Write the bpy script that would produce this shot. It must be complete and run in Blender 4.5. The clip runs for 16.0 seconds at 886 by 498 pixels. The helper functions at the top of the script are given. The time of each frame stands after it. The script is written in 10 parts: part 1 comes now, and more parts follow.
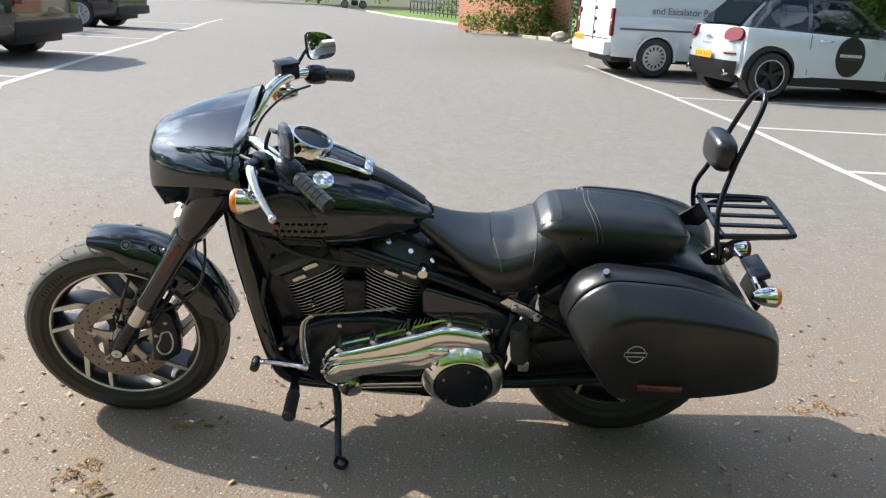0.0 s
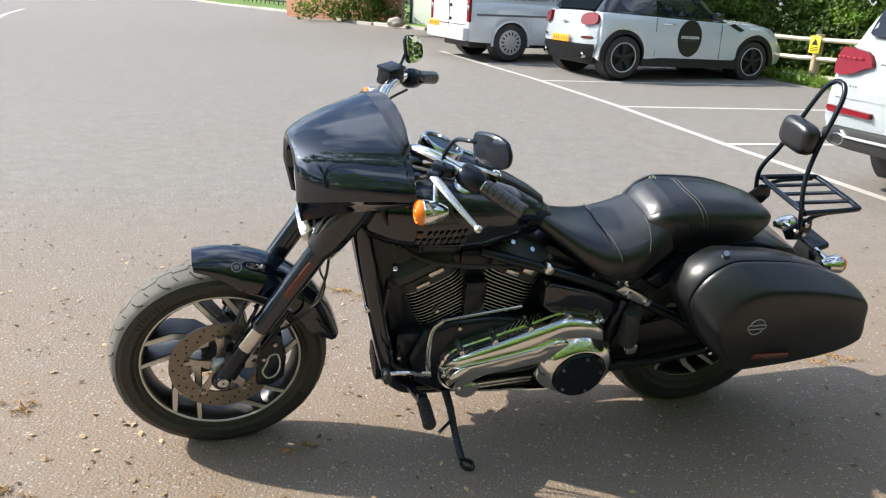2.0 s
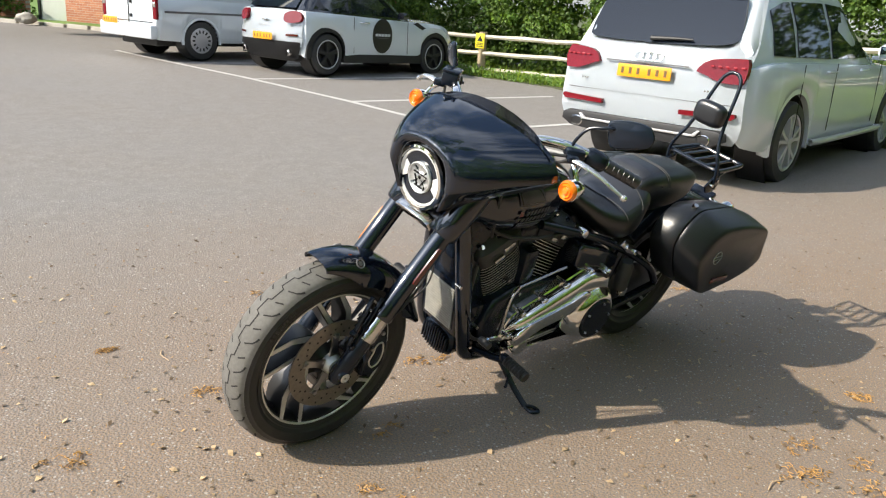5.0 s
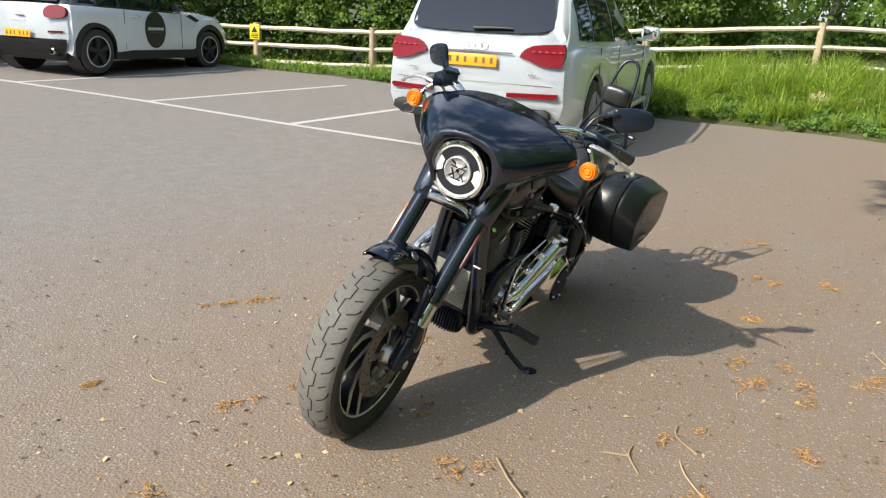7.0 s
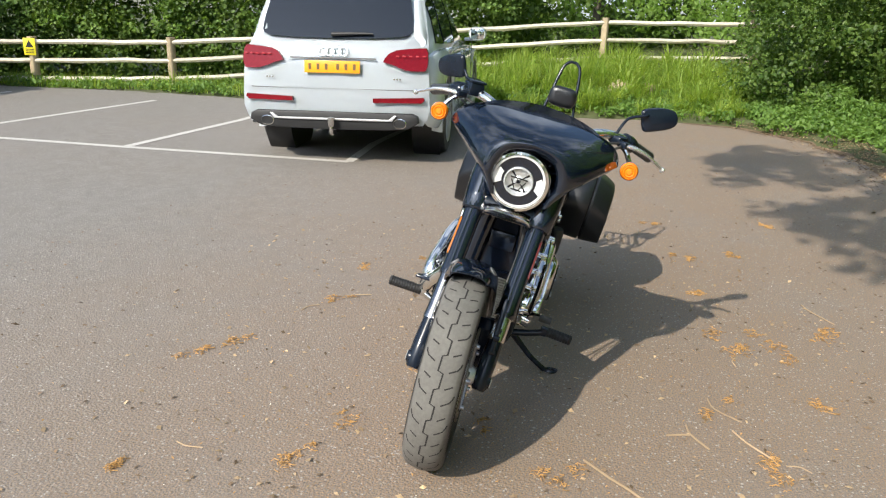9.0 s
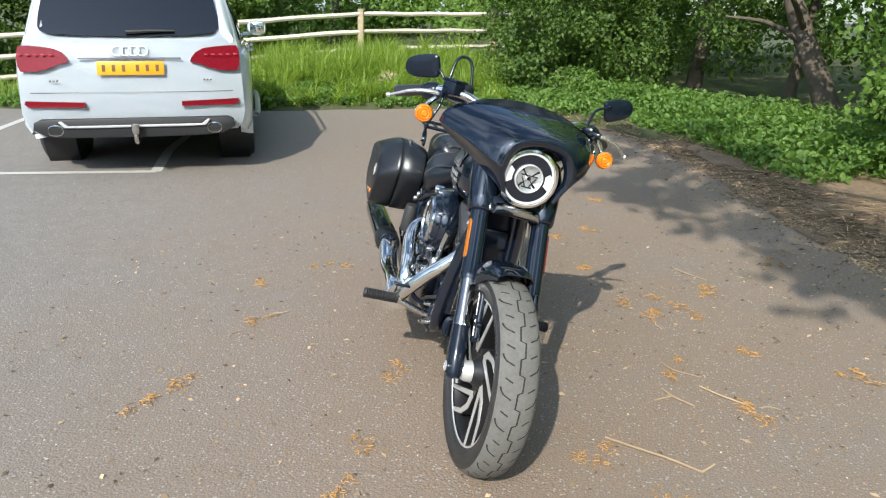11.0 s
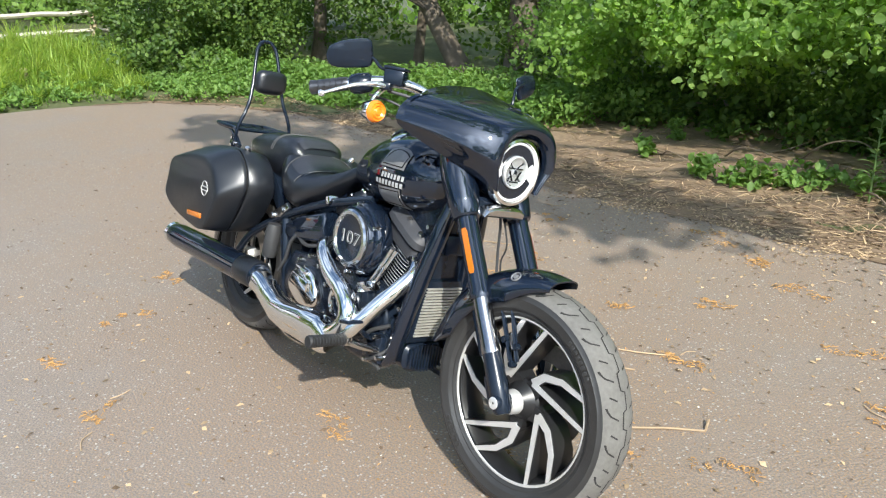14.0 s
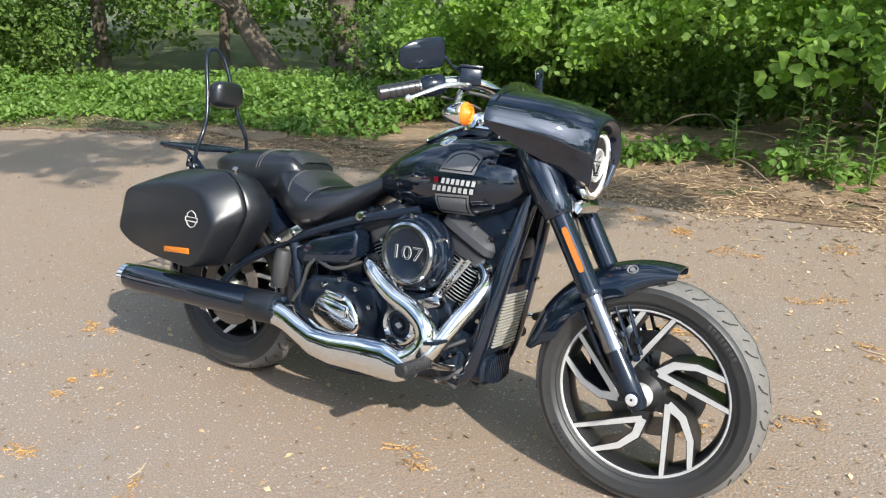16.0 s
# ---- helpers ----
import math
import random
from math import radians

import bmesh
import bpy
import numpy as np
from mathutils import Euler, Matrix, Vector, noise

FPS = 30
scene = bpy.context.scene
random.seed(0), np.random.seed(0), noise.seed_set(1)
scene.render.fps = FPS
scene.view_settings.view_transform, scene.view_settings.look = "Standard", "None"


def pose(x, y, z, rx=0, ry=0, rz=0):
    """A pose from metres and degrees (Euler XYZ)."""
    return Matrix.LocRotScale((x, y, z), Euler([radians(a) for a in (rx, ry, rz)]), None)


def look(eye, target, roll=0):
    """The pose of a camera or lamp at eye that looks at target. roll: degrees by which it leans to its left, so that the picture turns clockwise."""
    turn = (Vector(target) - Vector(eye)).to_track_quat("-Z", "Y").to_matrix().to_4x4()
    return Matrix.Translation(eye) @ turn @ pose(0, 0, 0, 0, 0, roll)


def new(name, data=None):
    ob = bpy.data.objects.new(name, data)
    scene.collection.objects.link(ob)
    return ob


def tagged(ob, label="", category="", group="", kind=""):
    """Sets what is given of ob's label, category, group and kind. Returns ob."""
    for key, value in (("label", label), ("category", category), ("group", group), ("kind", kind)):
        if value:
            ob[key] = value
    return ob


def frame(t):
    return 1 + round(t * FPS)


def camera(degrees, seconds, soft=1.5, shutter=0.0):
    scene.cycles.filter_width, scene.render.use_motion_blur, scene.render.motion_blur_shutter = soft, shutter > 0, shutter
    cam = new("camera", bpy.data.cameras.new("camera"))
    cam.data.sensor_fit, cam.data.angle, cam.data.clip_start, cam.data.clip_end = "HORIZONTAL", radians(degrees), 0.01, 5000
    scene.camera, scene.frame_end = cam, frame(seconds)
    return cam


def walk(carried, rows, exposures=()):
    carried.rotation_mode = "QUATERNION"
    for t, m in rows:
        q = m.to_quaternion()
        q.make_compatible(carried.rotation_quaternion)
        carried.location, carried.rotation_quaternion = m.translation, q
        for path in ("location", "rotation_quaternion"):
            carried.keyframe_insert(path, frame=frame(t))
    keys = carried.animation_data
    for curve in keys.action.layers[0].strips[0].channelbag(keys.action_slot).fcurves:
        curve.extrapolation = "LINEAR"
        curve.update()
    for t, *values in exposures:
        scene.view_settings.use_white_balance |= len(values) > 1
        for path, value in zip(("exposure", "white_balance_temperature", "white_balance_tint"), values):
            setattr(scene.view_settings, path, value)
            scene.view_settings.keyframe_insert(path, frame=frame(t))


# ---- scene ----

cam = camera(59.7, 16.0, 1.2)
PATH = [
    (0, (-0.146, 2.239, 1.446), (0.101, 0.365, 0.793), 2.6),
    (0.5, (0.036, 2.286, 1.439), (0.169, 0.403, 0.777), 2.6),
    (1, (0.244, 2.264, 1.436), (0.268, 0.379, 0.768), 2.6),
    (1.5, (0.481, 2.243, 1.458), (0.4, 0.36, 0.788), 2.5),
    (2, (0.729, 2.278, 1.46), (0.534, 0.403, 0.791), 2.5),
    (2.5, (0.981, 2.337, 1.47), (0.662, 0.479, 0.803), 2.6),
    (3, (1.198, 2.311, 1.457), (0.742, 0.48, 0.793), 2.9),
    (3.2, (1.289, 2.275, 1.461), (0.777, 0.458, 0.8), 3.0),
    (5.3, (2.226, 2.073, 1.436), (1.101, 0.543, 0.808), 4.1),
    (5.5, (2.31, 2.016, 1.445), (1.13, 0.528, 0.816), 4.1),
    (6, (2.497, 1.906, 1.451), (1.199, 0.519, 0.825), 4.0),
    (6.5, (2.735, 1.795, 1.456), (1.333, 0.512, 0.833), 3.7),
    (7, (2.913, 1.685, 1.447), (1.409, 0.521, 0.826), 3.5),
    (7.5, (3.025, 1.487, 1.448), (1.431, 0.447, 0.833), 3.1),
    (8, (3.119, 1.278, 1.452), (1.452, 0.355, 0.845), 2.6),
    (8.2, (3.175, 1.197, 1.444), (1.482, 0.319, 0.844), 2.5),
    (10.3, (3.41, 0.245, 1.424), (1.522, -0.044, 0.834), 1.5),
    (10.5, (3.422, 0.155, 1.42), (1.522, -0.063, 0.834), 1.5),
    (11, (3.443, -0.082, 1.436), (1.533, -0.092, 0.843), 1.6),
    (11.5, (3.393, -0.255, 1.418), (1.491, -0.09, 0.822), 1.4),
    (12, (3.275, -0.457, 1.426), (1.398, -0.119, 0.824), 1.1),
    (12.5, (3.201, -0.61, 1.418), (1.363, -0.113, 0.805), 0.9),
    (13, (3.086, -0.824, 1.416), (1.304, -0.157, 0.801), 0.7),
    (13.5, (2.957, -0.982, 1.409), (1.243, -0.164, 0.78), 0.2),
    (14, (2.739, -1.121, 1.418), (1.1, -0.169, 0.78), -0.2),
    (14.5, (2.589, -1.259, 1.409), (1.026, -0.192, 0.762), -0.7),
    (15, (2.443, -1.474, 1.43), (0.962, -0.298, 0.779), -1.2),
    (15.5, (2.309, -1.62, 1.431), (0.916, -0.341, 0.778), -1.7),
    (16, (2.081, -1.731, 1.418), (0.793, -0.346, 0.768), -1.9),
]
SUN_STRENGTH, SKY_STRENGTH = 4.1, 0.100
CLOUD_WHITE = (7.0, 7.8, 9.2)
EXPOSURES = [(0.0, 0.90, 6340, 9), (3.0, 0.91, 6400, 10), (5.5, 0.71, 6620, 10), (8.2, 0.62, 6600, 10), (10.5, 0.58, 6060, 7), (14.0, 0.94, 6040, 7), (16.0, 0.98, 6260, 9)]
walk(cam, [(t, look(eye, target, roll)) for t, eye, target, roll in PATH], EXPOSURES)

# world: sun and sky
SUN_DIR = Vector((1.27, -0.345, 1.0)).normalized()
SUN_ELEV = math.asin(SUN_DIR.z)
world = bpy.data.worlds.new("sky")
scene.world = world
world.use_nodes = True
wn = world.node_tree
wn.nodes.clear()
sky = wn.nodes.new("ShaderNodeTexSky")
sky.sky_type = "NISHITA"
sky.sun_disc = False
sky.sun_elevation = SUN_ELEV
sky.sun_rotation = math.atan2(SUN_DIR.x, SUN_DIR.y)
sky.dust_density = 0.9
sky.ozone_density = 2.0
bg = wn.nodes.new("ShaderNodeBackground")
bg.inputs["Strength"].default_value = SKY_STRENGTH
wo = wn.nodes.new("ShaderNodeOutputWorld")
# broken fair-weather cloud over the whole sky
wtc = wn.nodes.new("ShaderNodeTexCoord")
cloud = wn.nodes.new("ShaderNodeTexNoise")
cloud.inputs["Scale"].default_value = 2.3
cloud.inputs["Detail"].default_value = 7.0
cloud.inputs["Roughness"].default_value = 0.58
cover = wn.nodes.new("ShaderNodeMapRange")
cover.interpolation_type = "SMOOTHSTEP"
cover.inputs["From Min"].default_value, cover.inputs["From Max"].default_value = 0.46, 0.66
cover.inputs["To Max"].default_value = 0.9
veil = wn.nodes.new("ShaderNodeMix")
veil.data_type = "RGBA"
# cloud and haze scatter forward, so both shine more towards the sun
towards = wn.nodes.new("ShaderNodeVectorMath")
towards.operation = "DOT_PRODUCT"
towards.inputs[1].default_value = SUN_DIR
wn.links.new(wtc.outputs["Generated"], towards.inputs[0])


def sky_math(op, a, b):
    m = wn.nodes.new("ShaderNodeMath")
    m.operation = op
    for k, v in enumerate((a, b)):
        if isinstance(v, (int, float)):
            m.inputs[k].default_value = v
        else:
            wn.links.new(v, m.inputs[k])
    return m.outputs[0]


near_sun = sky_math("POWER", sky_math("MAXIMUM", towards.outputs["Value"], 0.0), 9.0)
lit_cloud = wn.nodes.new("ShaderNodeVectorMath")
lit_cloud.operation = "SCALE"
lit_cloud.inputs[0].default_value = CLOUD_WHITE
wn.links.new(sky_math("ADD", sky_math("MULTIPLY", near_sun, 6.0), 1.0), lit_cloud.inputs["Scale"])
wn.links.new(lit_cloud.outputs["Vector"], veil.inputs["B"])
wn.links.new(wtc.outputs["Generated"], cloud.inputs["Vector"])
wn.links.new(cloud.outputs["Fac"], cover.inputs["Value"])
wn.links.new(sky_math("MAXIMUM", cover.outputs[0], sky_math("MULTIPLY", near_sun, 0.55)), veil.inputs["Factor"])
wn.links.new(sky.outputs[0], veil.inputs["A"])
wn.links.new(veil.outputs["Result"], bg.inputs[0])
wn.links.new(bg.outputs[0], wo.inputs[0])
sun_data = bpy.data.lights.new("sun", "SUN")
sun_data.energy = SUN_STRENGTH
sun_data.angle = radians(0.6)
sun_data.color = (1.0, 0.915, 0.775)
sun = new("sun", sun_data)
sun.matrix_world = look(SUN_DIR * 50, (0, 0, 0))

# ---- materials ----
def material(name, color=(0.5, 0.5, 0.5), rough=0.5, metal=0.0, coat=0.0, noise_scale=0.0, noise_amount=0.0, bump=0.0, bump_scale=50.0,
             big_scale=0.0, big_amount=0.0, rough_var=0.0, island=0.0, object_random=0.0, spec=0.5, transmission=0.0, emit=None):
    """A principled material: two scales of colour variation, roughness variation and a fine bump."""
    m = bpy.data.materials.new(name)
    m.use_nodes = True
    nt = m.node_tree
    n, l = nt.nodes, nt.links
    b = n["Principled BSDF"]
    b.inputs["Base Color"].default_value = (*color, 1)
    b.inputs["Roughness"].default_value = rough
    b.inputs["Metallic"].default_value = metal
    b.inputs["Coat Weight"].default_value = coat
    b.inputs["Coat Roughness"].default_value = 0.03
    b.inputs["Coat IOR"].default_value = 1.72
    b.inputs["Specular IOR Level"].default_value = spec
    b.inputs["Transmission Weight"].default_value = transmission
    if emit:
        b.inputs["Emission Color"].default_value = (*emit[:3], 1)
        b.inputs["Emission Strength"].default_value = emit[3]
    tc = n.new("ShaderNodeTexCoord")
    value = None

    def scaled(source, amount, previous):
        # 1 + amount * (source - 0.5) * 2, times what came before
        mr = n.new("ShaderNodeMapRange")
        mr.inputs["To Min"].default_value, mr.inputs["To Max"].default_value = 1 - amount, 1 + amount
        l.new(source, mr.inputs["Value"])
        if previous is None:
            return mr.outputs[0]
        mm = n.new("ShaderNodeMath")
        mm.operation = "MULTIPLY"
        l.new(previous, mm.inputs[0])
        l.new(mr.outputs[0], mm.inputs[1])
        return mm.outputs[0]

    def tex(scale, detail=4.0):
        t = n.new("ShaderNodeTexNoise")
        t.inputs["Scale"].default_value = scale
        t.inputs["Detail"].default_value = detail
        l.new(tc.outputs["Object"], t.inputs["Vector"])
        return t.outputs["Fac"]

    if noise_amount:
        value = scaled(tex(noise_scale, 6.0), noise_amount, value)
    if big_amount:
        value = scaled(tex(big_scale, 3.0), big_amount, value)
    if island:
        g = n.new("ShaderNodeNewGeometry")
        value = scaled(g.outputs["Random Per Island"], island, value)
    if object_random:
        oi = n.new("ShaderNodeObjectInfo")
        value = scaled(oi.outputs["Random"], object_random, value)
    if value is not None:
        vm = n.new("ShaderNodeVectorMath")
        vm.operation = "SCALE"
        vm.inputs[0].default_value = color
        l.new(value, vm.inputs["Scale"])
        l.new(vm.outputs[0], b.inputs["Base Color"])
    if rough_var:
        mr = n.new("ShaderNodeMapRange")
        mr.inputs["To Min"].default_value, mr.inputs["To Max"].default_value = max(0.0, rough - rough_var), min(1.0, rough + rough_var)
        l.new(tex(14.0), mr.inputs["Value"])
        l.new(mr.outputs[0], b.inputs["Roughness"])
    if bump:
        bp = n.new("ShaderNodeBump")
        bp.inputs["Strength"].default_value = bump
        bp.inputs["Distance"].default_value = 0.002
        l.new(tex(bump_scale, 5.0), bp.inputs["Height"])
        l.new(bp.outputs[0], b.inputs["Normal"])
    return m


def leaf_material(name, color, alt, through_light=0.45):
    """Leaves: two greens by leaf, with light coming through."""
    m = bpy.data.materials.new(name)
    m.use_nodes = True
    nt = m.node_tree
    n, l = nt.nodes, nt.links
    b = n["Principled BSDF"]
    b.inputs["Roughness"].default_value = 0.5
    b.inputs["Specular IOR Level"].default_value = 0.3
    g = n.new("ShaderNodeNewGeometry")
    ramp = n.new("ShaderNodeMix")
    ramp.data_type = "RGBA"
    ramp.inputs["A"].default_value, ramp.inputs["B"].default_value = (*color, 1), (*alt, 1)
    l.new(g.outputs["Random Per Island"], ramp.inputs["Factor"])
    l.new(ramp.outputs["Result"], b.inputs["Base Color"])
    tr = n.new("ShaderNodeBsdfTranslucent")
    br = n.new("ShaderNodeVectorMath")
    br.operation = "MULTIPLY"
    br.inputs[1].default_value = (1.65, 1.65, 0.75)
    l.new(ramp.outputs["Result"], br.inputs[0])
    l.new(br.outputs[0], tr.inputs["Color"])
    mix = n.new("ShaderNodeMixShader")
    mix.inputs[0].default_value = through_light
    l.new(b.outputs[0], mix.inputs[1])
    l.new(tr.outputs[0], mix.inputs[2])
    l.new(mix.outputs[0], n["Material Output"].inputs[0])
    return m


def ground_material(name, base, stone, dark, stain):
    """Worn asphalt: binder, pale chippings, dark pits, broad stains."""
    m = bpy.data.materials.new(name)
    m.use_nodes = True
    nt = m.node_tree
    n, l = nt.nodes, nt.links
    b = n["Principled BSDF"]
    b.inputs["Roughness"].default_value = 0.78
    b.inputs["Specular IOR Level"].default_value = 0.45
    tc = n.new("ShaderNodeTexCoord")

    def tex(kind, scale, **more):
        t = n.new(kind)
        t.inputs["Scale"].default_value = scale
        for k, v in more.items():
            t.inputs[k].default_value = v
        l.new(tc.outputs["Object"], t.inputs["Vector"])
        return t

    def ramp(source, lo, hi):
        r = n.new("ShaderNodeMapRange")
        r.inputs["From Min"].default_value, r.inputs["From Max"].default_value = lo, hi
        l.new(source, r.inputs["Value"])
        return r.outputs[0]

    def mix(fac, a, c):
        x = n.new("ShaderNodeMix")
        x.data_type = "RGBA"
        if hasattr(fac, "links"):
            l.new(fac, x.inputs["Factor"])
        else:
            x.inputs["Factor"].default_value = fac
        for sock, v in (("A", a), ("B", c)):
            if isinstance(v, tuple):
                x.inputs[sock].default_value = (*v, 1)
            else:
                l.new(v, x.inputs[sock])
        return x.outputs["Result"]

    broad = tex("ShaderNodeTexNoise", 0.55, Detail=5.0, Roughness=0.6).outputs["Fac"]
    fine = tex("ShaderNodeTexNoise", 160.0, Detail=3.0).outputs["Fac"]
    mid = tex("ShaderNodeTexNoise", 7.0, Detail=6.0, Roughness=0.65).outputs["Fac"]
    chips = tex("ShaderNodeTexVoronoi", 95.0)
    chips2 = tex("ShaderNodeTexVoronoi", 38.0)
    col = mix(ramp(broad, 0.35, 0.68), base, stain)
    col = mix(ramp(mid, 0.40, 0.72), col, tuple(c * 1.34 for c in base))
    sx = n.new("ShaderNodeSeparateXYZ")
    l.new(tc.outputs["Object"], sx.inputs[0])
    dirt = n.new("ShaderNodeMath")
    dirt.operation = "MULTIPLY"
    l.new(ramp(sx.outputs[1], -3.2, -0.2), dirt.inputs[0])
    l.new(ramp(tex("ShaderNodeTexNoise", 1.1, Detail=5.0, Roughness=0.65).outputs["Fac"], 0.0, 0.52), dirt.inputs[1])
    col = mix(dirt.outputs[0], col, (0.350, 0.220, 0.120))
    col = mix(ramp(fine, 0.38, 0.72), dark, col)
    sep = n.new("ShaderNodeSeparateColor")
    l.new(chips.outputs["Color"], sep.inputs[0])
    pick = n.new("ShaderNodeMath")
    pick.operation = "MULTIPLY"
    l.new(ramp(sep.outputs[0], 0.86, 0.94), pick.inputs[0])
    l.new(ramp(chips.outputs["Distance"], 0.46, 0.36), pick.inputs[1])
    col = mix(pick.outputs[0], col, stone)
    sep2 = n.new("ShaderNodeSeparateColor")
    l.new(chips2.outputs["Color"], sep2.inputs[0])
    pick2 = n.new("ShaderNodeMath")
    pick2.operation = "MULTIPLY"
    l.new(ramp(sep2.outputs[1], 0.972, 0.992), pick2.inputs[0])
    l.new(ramp(chips2.outputs["Distance"], 0.25, 0.18), pick2.inputs[1])
    col = mix(pick2.outputs[0], col, tuple(min(1.0, c * 1.12) for c in stone))
    l.new(col, b.inputs["Base Color"])
    add = n.new("ShaderNodeMath")
    add.operation = "ADD"
    l.new(fine, add.inputs[0])
    l.new(chips.outputs["Distance"], add.inputs[1])
    bp = n.new("ShaderNodeBump")
    bp.inputs["Strength"].default_value = 0.55
    bp.inputs["Distance"].default_value = 0.004
    l.new(add.outputs[0], bp.inputs["Height"])
    l.new(bp.outputs[0], b.inputs["Normal"])
    return m


M_ASPHALT = ground_material("asphalt", (0.260, 0.241, 0.223), (0.365, 0.340, 0.305), (0.160, 0.147, 0.134), (0.262, 0.226, 0.190))
M_SOIL = material("soil and grass", (0.075, 0.085, 0.030), 0.95, noise_scale=9.0, noise_amount=0.5, big_scale=0.5, big_amount=0.35, bump=0.8, bump_scale=40)
M_MULCH = material("woody mulch", (0.17, 0.115, 0.07), 0.95, noise_scale=30.0, noise_amount=0.55, big_scale=2.0, big_amount=0.3, bump=1.0, bump_scale=60)
M_LINE = material("worn white road paint", (0.52, 0.50, 0.465), 0.7, noise_scale=45.0, noise_amount=0.34, big_scale=3.0, big_amount=0.12, bump=0.4, bump_scale=150)
M_PAINT = material("gloss black paint", (0.0045, 0.0080, 0.0165), 0.30, coat=1.0, spec=0.0, bump=0.012, bump_scale=9)
M_SATIN = material("satin black plastic", (0.008, 0.0095, 0.0125), 0.34, spec=0.60, noise_scale=400, noise_amount=0.15, bump=0.10, bump_scale=900, rough_var=0.06)
M_METAL_BLACK = material("black coated metal", (0.008, 0.0125, 0.022), 0.20, spec=0.38, noise_scale=60, noise_amount=0.2, rough_var=0.08)
M_CRINKLE = material("grey wrinkle-coated alloy", (0.040, 0.041, 0.046), 0.45, noise_scale=200, noise_amount=0.2, bump=0.35, bump_scale=600)
M_CHROME = material("chrome", (0.86, 0.85, 0.82), 0.045, metal=1.0, rough_var=0.03)
M_CHROME_DIM = material("weathered chrome", (0.62, 0.61, 0.59), 0.16, metal=1.0, noise_scale=30, noise_amount=0.12, rough_var=0.08)
M_ALLOY = material("machined alloy", (0.68, 0.675, 0.66), 0.38, metal=0.6, noise_scale=120, noise_amount=0.1, rough_var=0.08)
M_RUBBER = material("tyre rubber", (0.030, 0.030, 0.031), 0.55, noise_scale=60, noise_amount=0.25, big_scale=12.0, big_amount=0.2, bump=0.15, bump_scale=300)
M_TREAD = material("dusty tyre tread", (0.128, 0.122, 0.112), 0.85, noise_scale=90, noise_amount=0.25, big_scale=14.0, big_amount=0.25, bump=0.3, bump_scale=400)
M_SIDEWALL = material("dusty tyre sidewall", (0.028, 0.0275, 0.027), 0.46, noise_scale=40, noise_amount=0.22, big_scale=9.0, big_amount=0.3, bump=0.2, bump_scale=260, rough_var=0.1)
M_GROOVE = material("tread groove", (0.016, 0.015, 0.014), 0.9)
M_LEATHER = material("black leather", (0.007, 0.008, 0.011), 0.31, spec=0.8, noise_scale=250, noise_amount=0.15, bump=0.28, bump_scale=420, rough_var=0.08)
M_THREAD = material("grey seat stitching", (0.10, 0.10, 0.10), 0.8)
M_DISC = material("brown-stained brake steel", (0.24, 0.205, 0.175), 0.40, metal=0.6, noise_scale=80, noise_amount=0.3, rough_var=0.1)
M_STEEL = material("bare steel", (0.42, 0.41, 0.40), 0.30, metal=1.0, noise_scale=60, noise_amount=0.2, rough_var=0.1)
M_AMBER = material("amber lens", (0.90, 0.22, 0.01), 0.18, coat=0.6, noise_scale=120, noise_amount=0.2)
M_REFLECT = material("amber reflector", (0.44, 0.13, 0.006), 0.25, coat=0.5, noise_scale=200, noise_amount=0.2)
M_RED_REFLECT = material("dark red and shade-darkened amber reflector", (0.10, 0.012, 0.006), 0.25, coat=0.3)
M_RED = material("red lamp lens", (0.16, 0.003, 0.009), 0.18, spec=0.3, noise_scale=40, noise_amount=0.35)
M_LAMP = material("headlamp reflector", (0.86, 0.87, 0.87), 0.30, metal=0.55, bump=0.3, bump_scale=110)
M_LAMP_DARK = material("headlamp dark bezel", (0.006, 0.006, 0.007), 0.45, spec=0.2)
M_WHITE_RING = material("headlamp daytime ring", (0.62, 0.62, 0.61), 0.3, emit=(1.0, 0.97, 0.9, 0.06))
M_DECAL = material("grey tank decal", (0.16, 0.16, 0.165), 0.32, metal=0.0, noise_scale=80, noise_amount=0.1)
M_DECAL_LIGHT = material("pale tank decal", (0.40, 0.40, 0.39), 0.35, noise_scale=60, noise_amount=0.1)
M_DECAL_SHADED = material("tank decal darkened for shade", (0.045, 0.045, 0.047), 0.3)
M_DECAL_DARK = material("black decal field", (0.012, 0.012, 0.013), 0.25)
M_GLASS_DARK = material("dark car glass", (0.006, 0.009, 0.015), 0.03, spec=0.45)
M_LAMP_RED = material("pale red lamp elements", (0.36, 0.03, 0.04), 0.2)
M_MIRROR = material("mirror glass", (0.85, 0.87, 0.86), 0.01, metal=1.0)
M_PEG = material("dull footpeg rubber", (0.014, 0.014, 0.015), 0.6, noise_scale=90, noise_amount=0.25)
M_SMOKE = material("smoked windscreen", (0.06, 0.065, 0.075), 0.03, transmission=0.95)
M_WHEEL = material("satin black wheel", (0.012, 0.012, 0.013), 0.38, noise_scale=60, noise_amount=0.2)
M_GRIP = material("dusty black grip rubber", (0.016, 0.016, 0.018), 0.32, coat=0.5, noise_scale=120, noise_amount=0.3, rough_var=0.08)
M_LEVER = material("bright alloy lever", (0.80, 0.80, 0.79), 0.26, metal=0.85, rough_var=0.06)
M_SLIDER = material("satin alloy slider", (0.30, 0.30, 0.31), 0.20, metal=1.0, rough_var=0.08)
M_INSERT = material("smooth seat insert", (0.024, 0.025, 0.030), 0.34, spec=0.8, noise_scale=250, noise_amount=0.12, bump=0.15, bump_scale=420)
